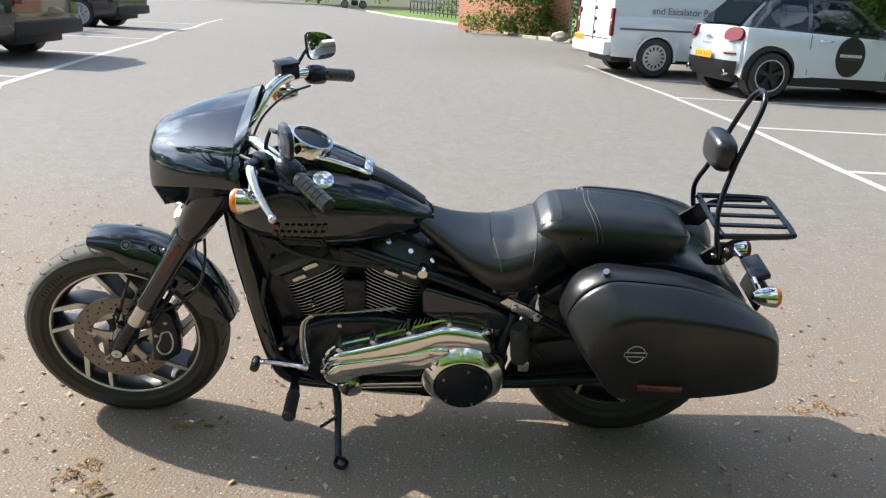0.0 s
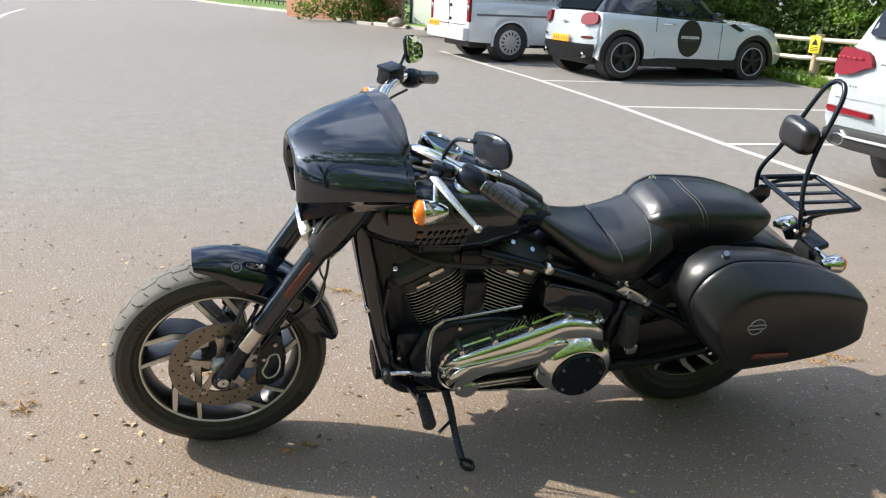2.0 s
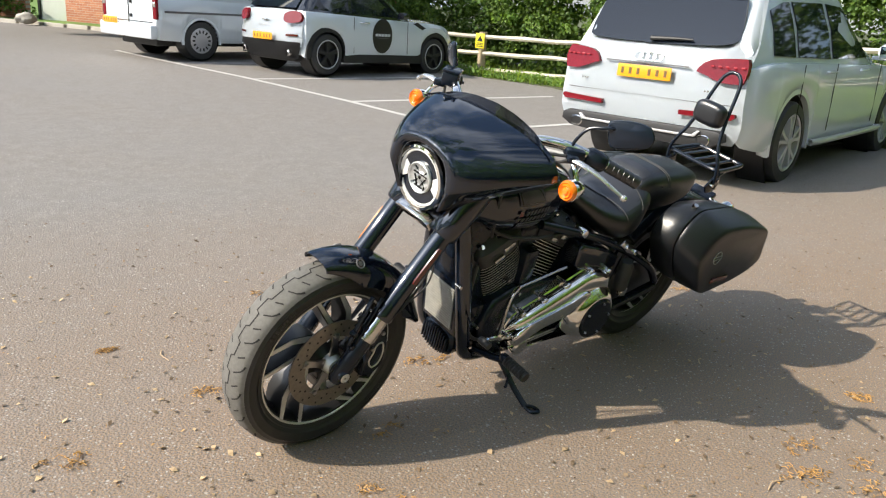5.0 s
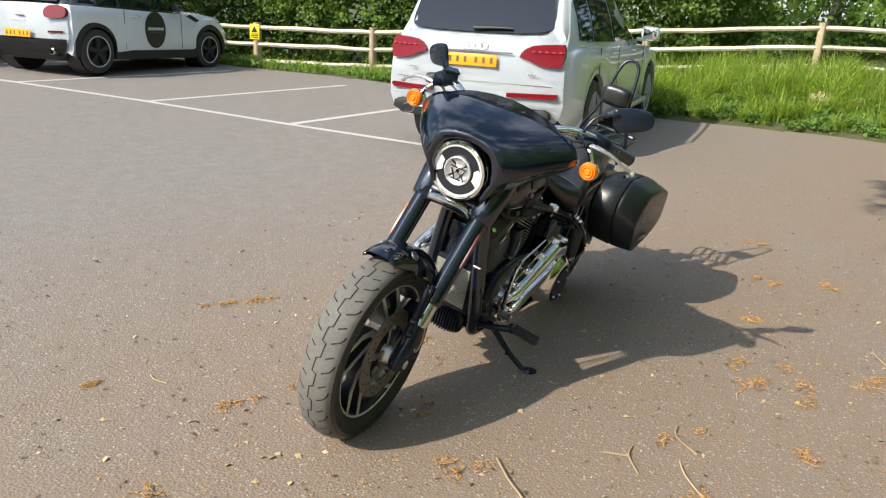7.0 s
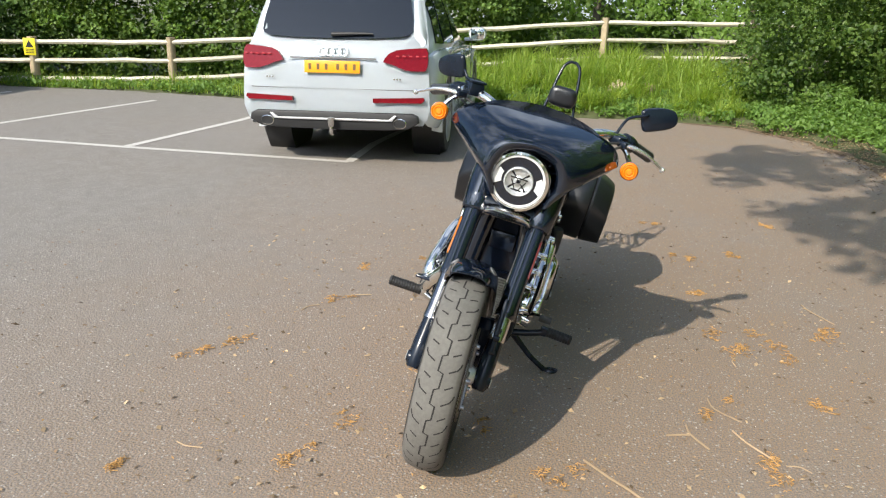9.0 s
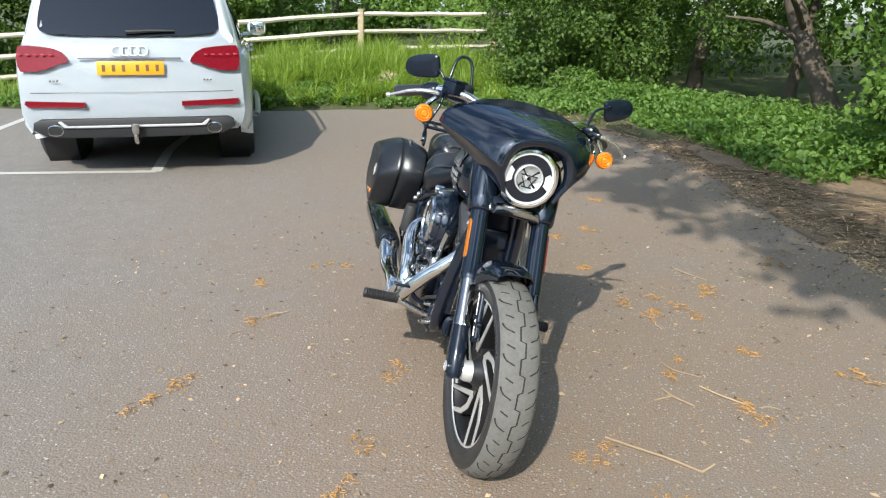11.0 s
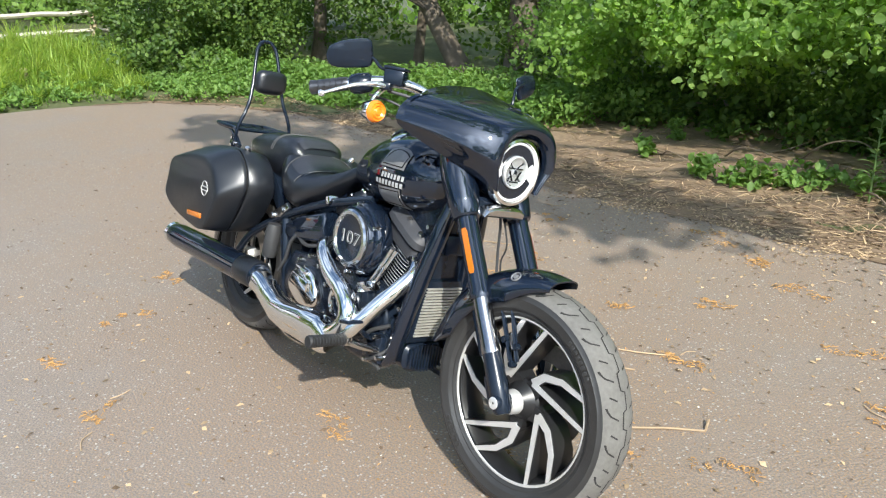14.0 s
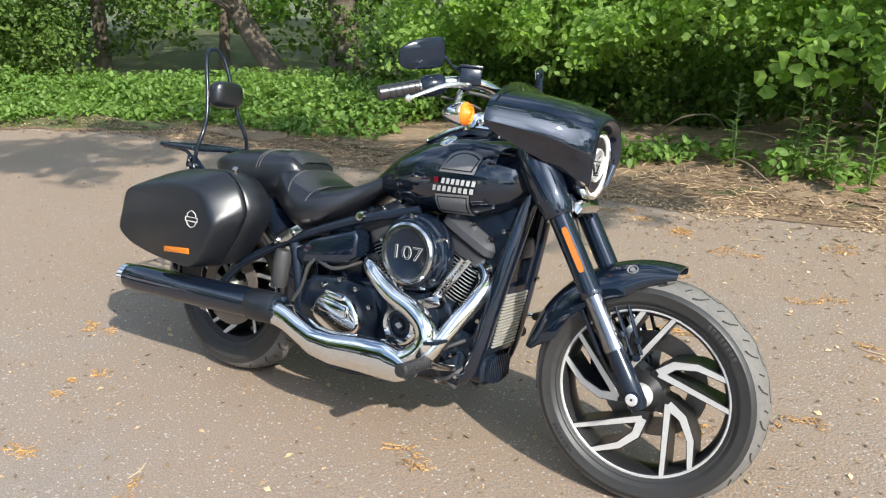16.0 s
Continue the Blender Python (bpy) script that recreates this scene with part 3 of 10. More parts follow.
def brick_material():
    m = bpy.data.materials.new("brickwork")
    m.use_nodes = True
    n, l = m.node_tree.nodes, m.node_tree.links
    b = n["Principled BSDF"]
    b.inputs["Roughness"].default_value = 0.88
    tc = n.new("ShaderNodeTexCoord")
    t = n.new("ShaderNodeTexBrick")
    t.inputs["Color1"].default_value, t.inputs["Color2"].default_value, t.inputs["Mortar"].default_value = (0.36, 0.13, 0.075, 1), (0.46, 0.20, 0.11, 1), (0.40, 0.33, 0.27, 1)
    t.inputs["Scale"].default_value = 1.0
    t.inputs["Brick Width"].default_value, t.inputs["Row Height"].default_value, t.inputs["Mortar Size"].default_value = 0.225, 0.075, 0.006
    mp = n.new("ShaderNodeMapping")
    mp.inputs["Rotation"].default_value = (radians(90), 0, 0)
    l.new(tc.outputs["Object"], mp.inputs["Vector"])
    l.new(mp.outputs[0], t.inputs["Vector"])
    l.new(t.outputs["Color"], b.inputs["Base Color"])
    bp = n.new("ShaderNodeBump")
    bp.inputs["Distance"].default_value = 0.006
    bp.inputs["Strength"].default_value = 0.6
    bp.invert = True
    l.new(t.outputs["Fac"], bp.inputs["Height"])
    l.new(bp.outputs[0], b.inputs["Normal"])
    return m


M_BRICKWORK = brick_material()


def wall_between(name, a, b, z0, z1, mat, thick, label, parent=None):
    """A wall standing from a to b."""
    L = math.dist(a, b)
    m = pose(a[0], a[1], 0, 0, 0, math.degrees(math.atan2(b[1] - a[1], b[0] - a[0])))
    bm = bmesh.new()
    box(bm, (L / 2, 0, (z0 + z1) / 2), (L, thick, z1 - z0), 0.008)
    ob = link_mesh(name, bm, mat)
    ob.matrix_world = m
    tagged(ob, label, "wall", kind="structure")
    return ob, m, L


# brick hall with green cladding, behind the parked cars
HALL_A, HALL_B = (-1.6, -27.6), (-9.6, -17.6)
hall, hall_m, hall_l = wall_between("wall_hall", HALL_A, HALL_B, -0.6, 1.15, M_BRICKWORK, 0.30, "red brick base wall of a hall")
bm = bmesh.new()
for k in range(int(hall_l / 0.20)):
    box(bm, (0.1 + 0.20 * k, 0.20, 2.6), (0.10, 0.06, 2.9), 0.012)
box(bm, (hall_l / 2, 0.14, 2.6), (hall_l, 0.08, 2.9), 0.01)
clad = link_mesh("cladding", bm, M_CLAD)
clad.matrix_world = hall_m
tagged(clad, "green profiled metal cladding above the brick", "wall", kind="structure")
bm = bmesh.new()
box(bm, (hall_l / 2, -4.0, 4.1), (hall_l + 0.4, 8.6, 0.14), 0.02)
box(bm, (hall_l / 2, 0.30, 4.02), (hall_l + 0.4, 0.14, 0.14), 0.02)
roof = link_mesh("hall_roof", bm, M_CLAD)
roof.matrix_world = hall_m
tagged(roof, "flat green roof of the hall", "roof", kind="structure")
wall_between("wall_garden", (-0.55, -28.9), (4.2, -33.0), -0.8, 1.9, M_BRICKWORK, 0.24, "red brick boundary wall")

# banner screen by the wall
ba, bb = Vector((-0.85, -28.2, 0)), Vector((-5.4, -23.3, 0))
bl = (bb - ba).length
bm_m = pose(ba.x, ba.y, ground_z(-27), 0, 0, math.degrees(math.atan2(bb.y - ba.y, bb.x - ba.x)))
banner = empty("banner_screen", bm_m, "pale banner stretched on a dark steel frame", "banner")
bm = bmesh.new()
box(bm, (bl / 2, 0, 1.08), (bl - 0.1, 0.03, 2.0), 0.004)
part("banner_cloth", bm, M_BANNER, banner, "pale grey-green banner cloth")
for x in (0.0, bl / 3, 2 * bl / 3, bl):
    bm = bmesh.new()
    box(bm, (x, -0.02, 1.1), (0.09, 0.09, 2.3), 0.01)
    part("frame_post", bm, M_GATE, banner)
bm = bmesh.new()
box(bm, (bl / 2, 0.03, 1.20), (bl, 0.03, 0.03), 0.004)
part("frame_rail", bm, M_GATE, banner)
bm = text_mesh("#GETSYKED", 0.42, 0.003)
bmesh.ops.transform(bm, matrix=Matrix.Translation((1.78, 0.022, 0.62)) @ Matrix.Rotation(radians(180), 4, "Z") @ Matrix.Rotation(radians(90), 4, "X") @ Matrix.Diagonal((0.55, 1.25, 1, 1)), verts=bm.verts)
part("banner_lettering", bm, M_GATE, banner, "black capital lettering", smooth=0)

# dark railing behind the lawn
rail = empty("metal_railing", pose(2.0, -39.5, ground_z(-39), 0, 0, -53), "dark steel railing behind the lawn", "railing")
for k in range(26):
    bm = bmesh.new()
    box(bm, (0.5 * k, 0, 0.75), (0.05, 0.05, 1.4), 0.006)
    part("railing_post", bm, M_GATE, rail)
for z in (0.25, 0.80, 1.40):
    bm = bmesh.new()
    box(bm, (6.25, 0, z), (12.6, 0.06, 0.10), 0.006)
    part("railing_bar", bm, M_GATE, rail)

# split-rail fence with a small yellow sign
POST_Y = [-15.2, -13.1, -11.0, -8.9, -6.65, -4.4, -1.85, 0.75, 3.3]
fence = empty("timber_fence", pose(0, 0, 0), "weathered split-rail timber fence", "fence")
tops = []
for i, y in enumerate(POST_Y):
    x = fence_x(y)
    top = float(np.interp(y, [-15, -11, -9, -4.4, -1.85, 1.0, 3.3], [0.70, 0.75, 0.80, 1.16, 1.40, 1.46, 1.40]))
    tops.append(Vector((x, y, top)))
    bm = bmesh.new()
    jit = [noise.noise((i * 3.1, k, 0)) * 0.012 for k in range(8)]
    loft(bm, [superloop(x + jit[0] * q, y + jit[1] * q, z, 0.075 + jit[k], 0.065, 12, 3.0, "z") for k, (q, z) in enumerate(((0, top - 1.5), (0.5, top - 0.7), (1, top - 0.03), (1, top)))])
    part("post", bm, M_POST, fence, "square timber post")
for i, (a, b) in enumerate(zip(tops, tops[1:])):
    for k, d in enumerate((0.09, 0.41, 0.73)):
        bm = bmesh.new()
        pts = []
        for s in range(7):
            f = s / 6
            p = a.lerp(b, f)
            pts.append((p.x + 0.02 * noise.noise((i, k, s)), p.y, p.z - d + 0.022 * noise.noise((i * 5.0 + k, s * 0.9, 7))))
        tube(bm, pts, [0.068 + 0.014 * noise.noise((i, k * 2.0, s * 1.3)) for s in range(7)], 8, 3, flat=0.62)
        part("rail", bm, M_WOOD, fence, "riven timber rail")
sp = tops[2]
sign = empty("warning_sign", pose(sp.x + 0.085, sp.y + 0.02, sp.z - 0.17, 0, 0, 27), "small yellow warning sign on a fence post", "sign")
bm = bmesh.new()
box(bm, (0.0, 0, 0), (0.008, 0.20, 0.29), 0.002)
part("sign_board", bm, M_SIGN, sign)
bm = bmesh.new()
slab(bm, [(-0.065, -0.01), (0.0, 0.105), (0.065, -0.01)], 0.0045, 0.007, "yz")
part("sign_symbol", bm, M_GATE, sign, "black triangle symbol", smooth=0)
for k in range(3):
    bm = bmesh.new()
    box(bm, (0.0055, 0, -0.045 - 0.03 * k), (0.003, 0.14, 0.013), 0)
    part("sign_bar", bm, M_GATE, sign, smooth=0)

# ---- the motorcycle ----
# x ahead, y to its left, z up from the rear tyre's contact; it leans on its side stand
BIKE = pose(-0.4145, -0.2455, 0.0, 0, 0, 9.0) @ pose(0, 0, 0, -13.0, 0, 0)
bike = empty("motorcycle", BIKE, "gloss black cruiser motorcycle with hard saddlebags leaning on its side stand", "motorcycle")
STEER = Matrix.Translation((1.235, 0, 0.93)) @ Matrix.Rotation(radians(2.5), 4, Vector((-0.5, 0, 0.866))) @ Matrix.Translation((-1.235, 0, -0.93))
# the front wheel stands a little more upright than the frame
WHEEL = STEER @ Matrix.Rotation(radians(4.0), 4, "X")
FRONT, REAR = Vector((1.622, 0, 0.322)), Vector((0.0, 0, 0.326))


def bike_tyre(c, R, rim, half, xf):
    bm = bmesh.new()
    q = R - rim
    side = [(rim - 0.012, half * 0.70), (rim + 0.003, half * 0.80), (rim + 0.006, half * 0.84), (rim + 0.010, half * 0.84), (rim + q * 0.22, half * 0.94), (rim + q * 0.24, half * 0.965), (rim + q * 0.28, half * 0.975), (rim + q * 0.52, half), (rim + q * 0.54, half * 1.012), (rim + q * 0.57, half * 1.010), (rim + q * 0.59, half * 0.985), (rim + q * 0.72, half * 0.93)]
    lathe(bm, side, c, seg=72)
    lathe(bm, [(r, -h) for r, h in side[::-1]], c, seg=72)
    tyre = part("tyre", bm, M_SIDEWALL, bike, "black rubber tyre with dusty tread", xf)
    bm = bmesh.new()
    crown = [(rim + (R - rim) * 0.72, half * 0.93), (rim + (R - rim) * 0.86, half * 0.76), (rim + (R - rim) * 0.95, half * 0.45), (R, 0.0)]
    prof = [(p.x, p.y) for p in spline([(r, h, 0) for r, h in crown + [(r, -h) for r, h in crown[-2::-1]]], 4)]
    lathe(bm, prof, c, seg=72)
    part("tread", bm, M_TREAD, tyre, "grey dusty tread", xf)

    def crown_at(y):
        for (r0, h0), (r1, h1) in zip(prof, prof[1:]):
            if h1 <= y <= h0:
                return r0 + (r1 - r0) * (h0 - y) / max(1e-6, h0 - h1)
        return R
    bm = bmesh.new()

    def groove(path, w):
        # path of (angle, y); a thin dark strip lying in the tread
        rows = []
        for i, (a, y) in enumerate(path):
            b0, b1 = path[max(0, i - 1)], path[min(len(path) - 1, i + 1)]
            da, dy = (b1[0] - b0[0]) * R, b1[1] - b0[1]
            ln = math.hypot(da, dy) or 1
            na, ny = -dy / ln * w / R, da / ln * w
            row = []
            for s in (-1, 1):
                aa, yy = a + s * na, max(-half * 0.9, min(half * 0.9, y + s * ny))
                r = crown_at(yy) + 0.0009
                row.append(bm.verts.new((c.x + r * math.cos(aa), c.y + yy, c.z + r * math.sin(aa))))
            rows.append(row)
        for p, q in zip(rows, rows[1:]):
            bm.faces.new((p[0], p[1], q[1], q[0]))
    # stepped centre groove, short slanted cuts on both sides, every second one hooked along the shoulder
    steps = 21
    d = 2 * math.pi / steps
    zig = []
    for k in range(steps):
        zig += [(k * d, half * 0.11), (k * d + d * 0.44, half * 0.13), (k * d + d * 0.50, -half * 0.11), (k * d + d * 0.94, -half * 0.09)]
    zig.append((2 * math.pi, half * 0.11))
    groove(zig, 0.0026)
    for k in range(steps * 2):
        a = d * k / 2
        for s in (1, -1):
            o = a + (0.0 if s > 0 else d * 0.25)
            cut = [(o, s * half * 0.36), (o + 0.018, s * half * 0.52), (o + 0.040, s * half * 0.70)]
            if k % 2:
                cut += [(o + 0.075, s * half * 0.80), (o + d * 0.36, s * half * 0.84)]
            groove(cut, 0.0021)
    # raised marks on the sidewall, as plain bars
    for s in (1, -1):
        for start, count in ((0.6, 8), (3.7, 7)):
            for k in range(count):
                a = start + k * 0.052
                mark = bmesh.new()
                box(mark, (rim + q * 0.40, 0, 0), (0.015, 0.003, 0.010), 0.001)
                bmesh.ops.transform(mark, matrix=Matrix.Translation((c.x, c.y + s * half * 0.992, c.z)) @ Matrix.Rotation(-a, 4, "Y"), verts=mark.verts)
                part("sidewall_mark", mark, M_SIDEWALL, tyre, "", xf)
    part("tread_groove", bm, M_GROOVE, tyre, "dark tread groove", xf, smooth=0)


def bike_wheel(c, rim, half, hub_r, xf, phase=0.0):
    bm = bmesh.new()
    lathe(bm, [(rim - 0.004, half), (rim - 0.014, half * 0.92), (rim - 0.022, half * 0.6), (rim - 0.026, 0), (rim - 0.022, -half * 0.6), (rim - 0.014, -half * 0.92), (rim - 0.004, -half),
               (rim - 0.008, -half * 0.95), (rim - 0.008, half * 0.95)], c, seg=72, closed=True)
    wheel = part("wheel_rim", bm, M_WHEEL, bike, "black cast alloy wheel with machined edges", xf)
    for s in (1, -1):
        bm = bmesh.new()
        lathe(bm, [(rim - 0.011, s * half), (rim - 0.008, s * (half + 0.004)), (rim + 0.002, s * (half + 0.004)), (rim + 0.005, s * (half - 0.002))], c, seg=72)
        bmesh.ops.recalc_face_normals(bm, faces=bm.faces)
        part("machined_ring", bm, M_ALLOY, wheel, "bright machined rim edge", xf)
    bm = bmesh.new()
    lathe(bm, [(0, half + 0.012), (0.034, half + 0.012), (0.040, half + 0.004), (hub_r * 0.8, half * 0.75), (hub_r, half * 0.45), (hub_r, -half * 0.45), (hub_r * 0.8, -half * 0.75), (0.040, -half - 0.004), (0.034, -half - 0.012), (0, -half - 0.012)], c, seg=36)
    part("hub", bm, M_WHEEL, wheel, "", xf)
    for s in (1, -1):
        bm = bmesh.new()
        lathe(bm, [(0.016, s * (half + 0.045)), (0.026, s * (half + 0.043)), (0.033, s * (half + 0.030)), (0.036, s * (half + 0.006)), (0.016, s * (half + 0.006))], c, seg=30)
        bmesh.ops.recalc_face_normals(bm, faces=bm.faces)
        part("axle_spacer", bm, M_ALLOY, wheel, "turned alloy spacer", xf)
    k_r = rim / 0.238

    def spoke_at(k):
        base = phase + 2 * math.pi * k / 5

        def P(r, deg):
            a = base + radians(deg)
            return Vector((r * math.cos(a), r * math.sin(a)))
        edge = rim - 0.008
        upper = [P(0.073 * k_r, 47), P(0.122 * k_r, 39), P(0.172 * k_r, 25), P(edge, 10)]
        lower = [P(0.073 * k_r, 47), P(edge, -10.5)]
        bm, bf = bmesh.new(), bmesh.new()

        def beam(target, path, widths, y0, y1):
            # a bar along the path; y0 and y1: its two faces at the inner and outer end
            rows, total = [], sum((q - p).length for p, q in zip(path, path[1:]))
            run_on = 0.0
            for i, o in enumerate(path):
                d = (path[min(i + 1, len(path) - 1)] - path[max(i - 1, 0)]).normalized()
                n = Vector((-d.y, d.x))
                run_on += (o - path[i - 1]).length if i else 0.0
                f = run_on / total
                w = widths[0] + (widths[1] - widths[0]) * f
                lo, hi = y0[0] + (y0[1] - y0[0]) * f, y1[0] + (y1[1] - y1[0]) * f
                rows.append([(c.x + e.x, c.y + y, c.z + e.y) for e, y in ((o - n * w, lo), (o + n * w, lo), (o + n * w, hi), (o - n * w, hi))])
            loft(target, rows)
        t0, t1 = half * 0.72, half * 0.97
        for i, (path, w0, w1) in enumerate(((upper, 0.0125, 0.0062), (lower, 0.0085, 0.0058))):
            beam(bm, path, (w0 + 0.003, w1 + 0.003), (-t0, -t1), (t0, t1))
            o = 0.0004 * i
            beam(bf, path, (w0, w1), (t0 - 0.001, t1 - 0.001), (t0 + 0.003 + o, t1 + 0.003 + o))
            beam(bf, path, (w0, w1), (-t0 - 0.003 - o, -t1 - 0.003 - o), (-t0 + 0.001, -t1 + 0.001))
        # dark foot between hub and root
        beam(bm, [P(0.030, 30), P(0.088 * k_r, 42)], (0.030, 0.020), (-half * 0.60, -half * 0.70), (half * 0.60, half * 0.70))
        bmesh.ops.recalc_face_normals(bm, faces=bm.faces)
        bmesh.ops.recalc_face_normals(bf, faces=bf.faces)
        part("spoke", bm, M_WHEEL, wheel, "black split spoke", xf)
        each_part("spoke_face", bf, M_ALLOY, wheel, "bright machined spoke face", xf, smooth=20)
    for k in range(5):
        spoke_at(k)
    return wheel


def brake_disc(c, y, R, inner, xf, wheel):
    bm = bmesh.new()
    lathe(bm, [(inner, y - 0.0025), (R, y - 0.0025), (R, y + 0.0025), (inner, y + 0.0025)], c, seg=64, closed=True)
    for k in range(30):
        for ring, r in ((0, R - 0.012), (1, R - 0.026), (2, R - 0.038)):
            a = 2 * math.pi * (k + ring * 0.33) / 30
            if (k + ring) % 2 == 0:
                p = Vector((c.x + r * math.cos(a), c.y, c.z + r * math.sin(a)))
                lathe(bm, [(0, y + 0.0031), (0.0036, y + 0.0031), (0.0036, y + 0.002)], p, seg=8, mat=1)
    disc = part("brake_disc", bm, [M_DISC, M_GROOVE], bike, "drilled brake disc stained brown", xf)
    bm = bmesh.new()
    for k in range(5):
        a = 2 * math.pi * k / 5 + 0.3
        d = Vector((math.cos(a), 0, math.sin(a)))
        n = Vector((-d.z, 0, d.x))
        o = Vector((c.x, c.y + y + 0.004, c.z))
        rows = []
        for r, w in ((0.035, 0.016), (0.07, 0.010), (inner + 0.012, 0.013)):
            rows.append([o + d * r - n * w + Vector((0, -0.004, 0)), o + d * r + n * w + Vector((0, -0.004, 0)), o + d * r + n * w + Vector((0, 0.003, 0)), o + d * r - n * w + Vector((0, 0.003, 0))])
        loft(bm, rows)
        lathe(bm, [(0, 0.012), (0.007, 0.012), (0.008, 0.0), (0.008, -0.004)], o + d * (inner + 0.006), seg=10)
    part("disc_carrier", bm, M_STEEL, disc, "steel disc carrier", xf)
    return disc


bike_tyre(FRONT, 0.327, 0.243, 0.066, WHEEL)
front_wheel = bike_wheel(FRONT, 0.243, 0.046, 0.062, WHEEL, phase=0.22)
brake_disc(FRONT, 0.066, 0.156, 0.100, WHEEL, front_wheel)
bike_tyre(REAR, 0.330, 0.212, 0.092, None)
bike_wheel(REAR, 0.212, 0.062, 0.062, None, phase=0.5)
brake_disc(REAR, -0.085, 0.146, 0.095, None, None)

# front fork: stanchions, sliders and covers lean back at thirty degrees
FORK_DIR = Vector((-0.53, 0.035, 0.848)).normalized()
for s in (1, -1):
    foot = Vector((1.622, s * 0.112 - 0.0225, 0.322))

    def along(d, s=s, foot=foot):
        return foot + FORK_DIR * d
    bm = bmesh.new()
    lathe(bm, [(0.0, -0.035), (0.020, -0.034), (0.027, -0.02), (0.029, 0.06), (0.026, 0.13), (0.026, 0.145), (0.0, 0.145)], foot, FORK_DIR, 24)
    lathe(bm, [(0.0, s * 0.030), (0.018, s * 0.030), (0.022, s * 0.024), (0.022, -s * 0.03)], foot, (0, 1, 0), 20)
    box(bm, foot + Vector((-0.035, 0, 0.03)), (0.04, 0.036, 0.07), 0.008, (0, -30, 0))
    bmesh.ops.recalc_face_normals(bm, faces=bm.faces)
    leg = part("fork_leg", bm, M_METAL_BLACK, bike, "black fork leg with bright slider", STEER)
    bm = bmesh.new()
    lathe(bm, [(0.012, s * 0.0325), (0.004, s * 0.0325), (0.004, s * 0.026)], foot, (0, 1, 0), 12)
    lathe(bm, [(0.017, s * 0.031), (0.012, s * 0.0335), (0.011, s * 0.030)], foot, (0, 1, 0), 16)
    bmesh.ops.recalc_face_normals(bm, faces=bm.faces)
    part("axle_cap", bm, M_ALLOY, leg, "machined axle end", STEER)
    top = 0.300 if s < 0 else 0.225
    bm = bmesh.new()
    lathe(bm, [(0.0, 0.135), (0.0285, 0.135), (0.0295, 0.145), (0.0275, 0.17), (0.0265, top), (0.0, top)], foot, FORK_DIR, 24)
    part("slider", bm, M_SLIDER if s < 0 else M_CHROME_DIM, leg, "polished alloy slider", STEER)
    bm = bmesh.new()
    lathe(bm, [(0.0, top - 0.007), (0.032, top - 0.007), (0.034, top + 0.001), (0.034, top + 0.011), (0.0315, top + 0.019), (0.0315, 0.60), (0.0, 0.60)], foot, FORK_DIR, 24)
    part("fork_tube", bm, M_PAINT, leg, "gloss black fork tube", STEER)
    bm = bmesh.new()
    lathe(bm, [(0.0, 0.535), (0.040, 0.535), (0.044, 0.541), (0.049, 0.59), (0.054, 0.65), (0.053, 0.71), (0.044, 0.755), (0.022, 0.78), (0.0, 0.785)], foot, FORK_DIR, 28)
    part("fork_cover", bm, M_PAINT, leg, "gloss black fork cover", STEER)
    # amber strip on the tube's outer side, the left one darkened for shade
    bm = bmesh.new()
    rows = []
    for d in (0.365, 0.375, 0.490, 0.500):
        w = 0.0078 if d in (0.375, 0.490) else 0.005
        o = along(d) + Vector((0.008, 0, 0.0046))
        rows.append([o + Vector((-w * 0.866, s * 0.026, -w * 0.5)), o + Vector((w * 0.866, s * 0.024, w * 0.5)), o + Vector((w * 0.866, s * 0.0315, w * 0.5)), o + Vector((-w * 0.866, s * 0.0340, -w * 0.5))])
    loft(bm, rows)
    bmesh.ops.recalc_face_normals(bm, faces=bm.faces)
    part("reflector", bm, M_REFLECT if s < 0 else M_RED_REFLECT, leg, "amber side reflector", STEER)
    bm = bmesh.new()
    tube(bm, [along(0.13) + Vector((-0.045, -s * 0.012, -0.02)), along(0.30) + Vector((-0.043, -s * 0.012, -0.02))], 0.008, 8, 2)
    part("fork_brace", bm, M_METAL_BLACK, leg, "", STEER)
    bm = bmesh.new()
    for x0, z0, x1, z1, r in ((1.512, 0.575, 1.588, 0.425, 0.0085), (1.548, 0.590, 1.612, 0.430, 0.0085)):
        tube(bm, [(x0, s * 0.088, z0), ((x0 + x1) / 2, s * 0.089, (z0 + z1) / 2), (x1, s * 0.090, z1)], r, 10, 3, flat=0.6)
    for x, z in ((1.556, 0.478), (1.600, 0.420), (1.600, 0.470)):
        lathe(bm, [(0.0, 0.012), (0.009, 0.011), (0.011, 0.0), (0.011, -0.008)], (x, s * 0.092, z), (0, s, 0), 12)
    bmesh.ops.recalc_face_normals(bm, faces=bm.faces)
    each_part("mudguard_stay", bm, M_METAL_BLACK, leg, "black mudguard stay", STEER)

# yokes, with the bright plate below the headlamp
bm = bmesh.new()
box(bm, (1.318, 0, 0.812), (0.075, 0.27, 0.034), 0.010, (0, -30, 0))
box(bm, (1.243, 0, 0.955), (0.070, 0.24, 0.030), 0.010, (0, -30, 0))
tube(bm, [(1.225, 0, 0.97), (1.305, 0, 0.79)], 0.030, 16, 2)
part("fork_yoke", bm, M_METAL_BLACK, bike, "", STEER)
bm = bmesh.new()
slab(bm, [(-0.085, 0.0), (0.085, 0.0), (0.078, 0.020), (0.05, 0.030), (-0.05, 0.030), (-0.078, 0.020)], -0.004, 0.030, "yz", 0.004)
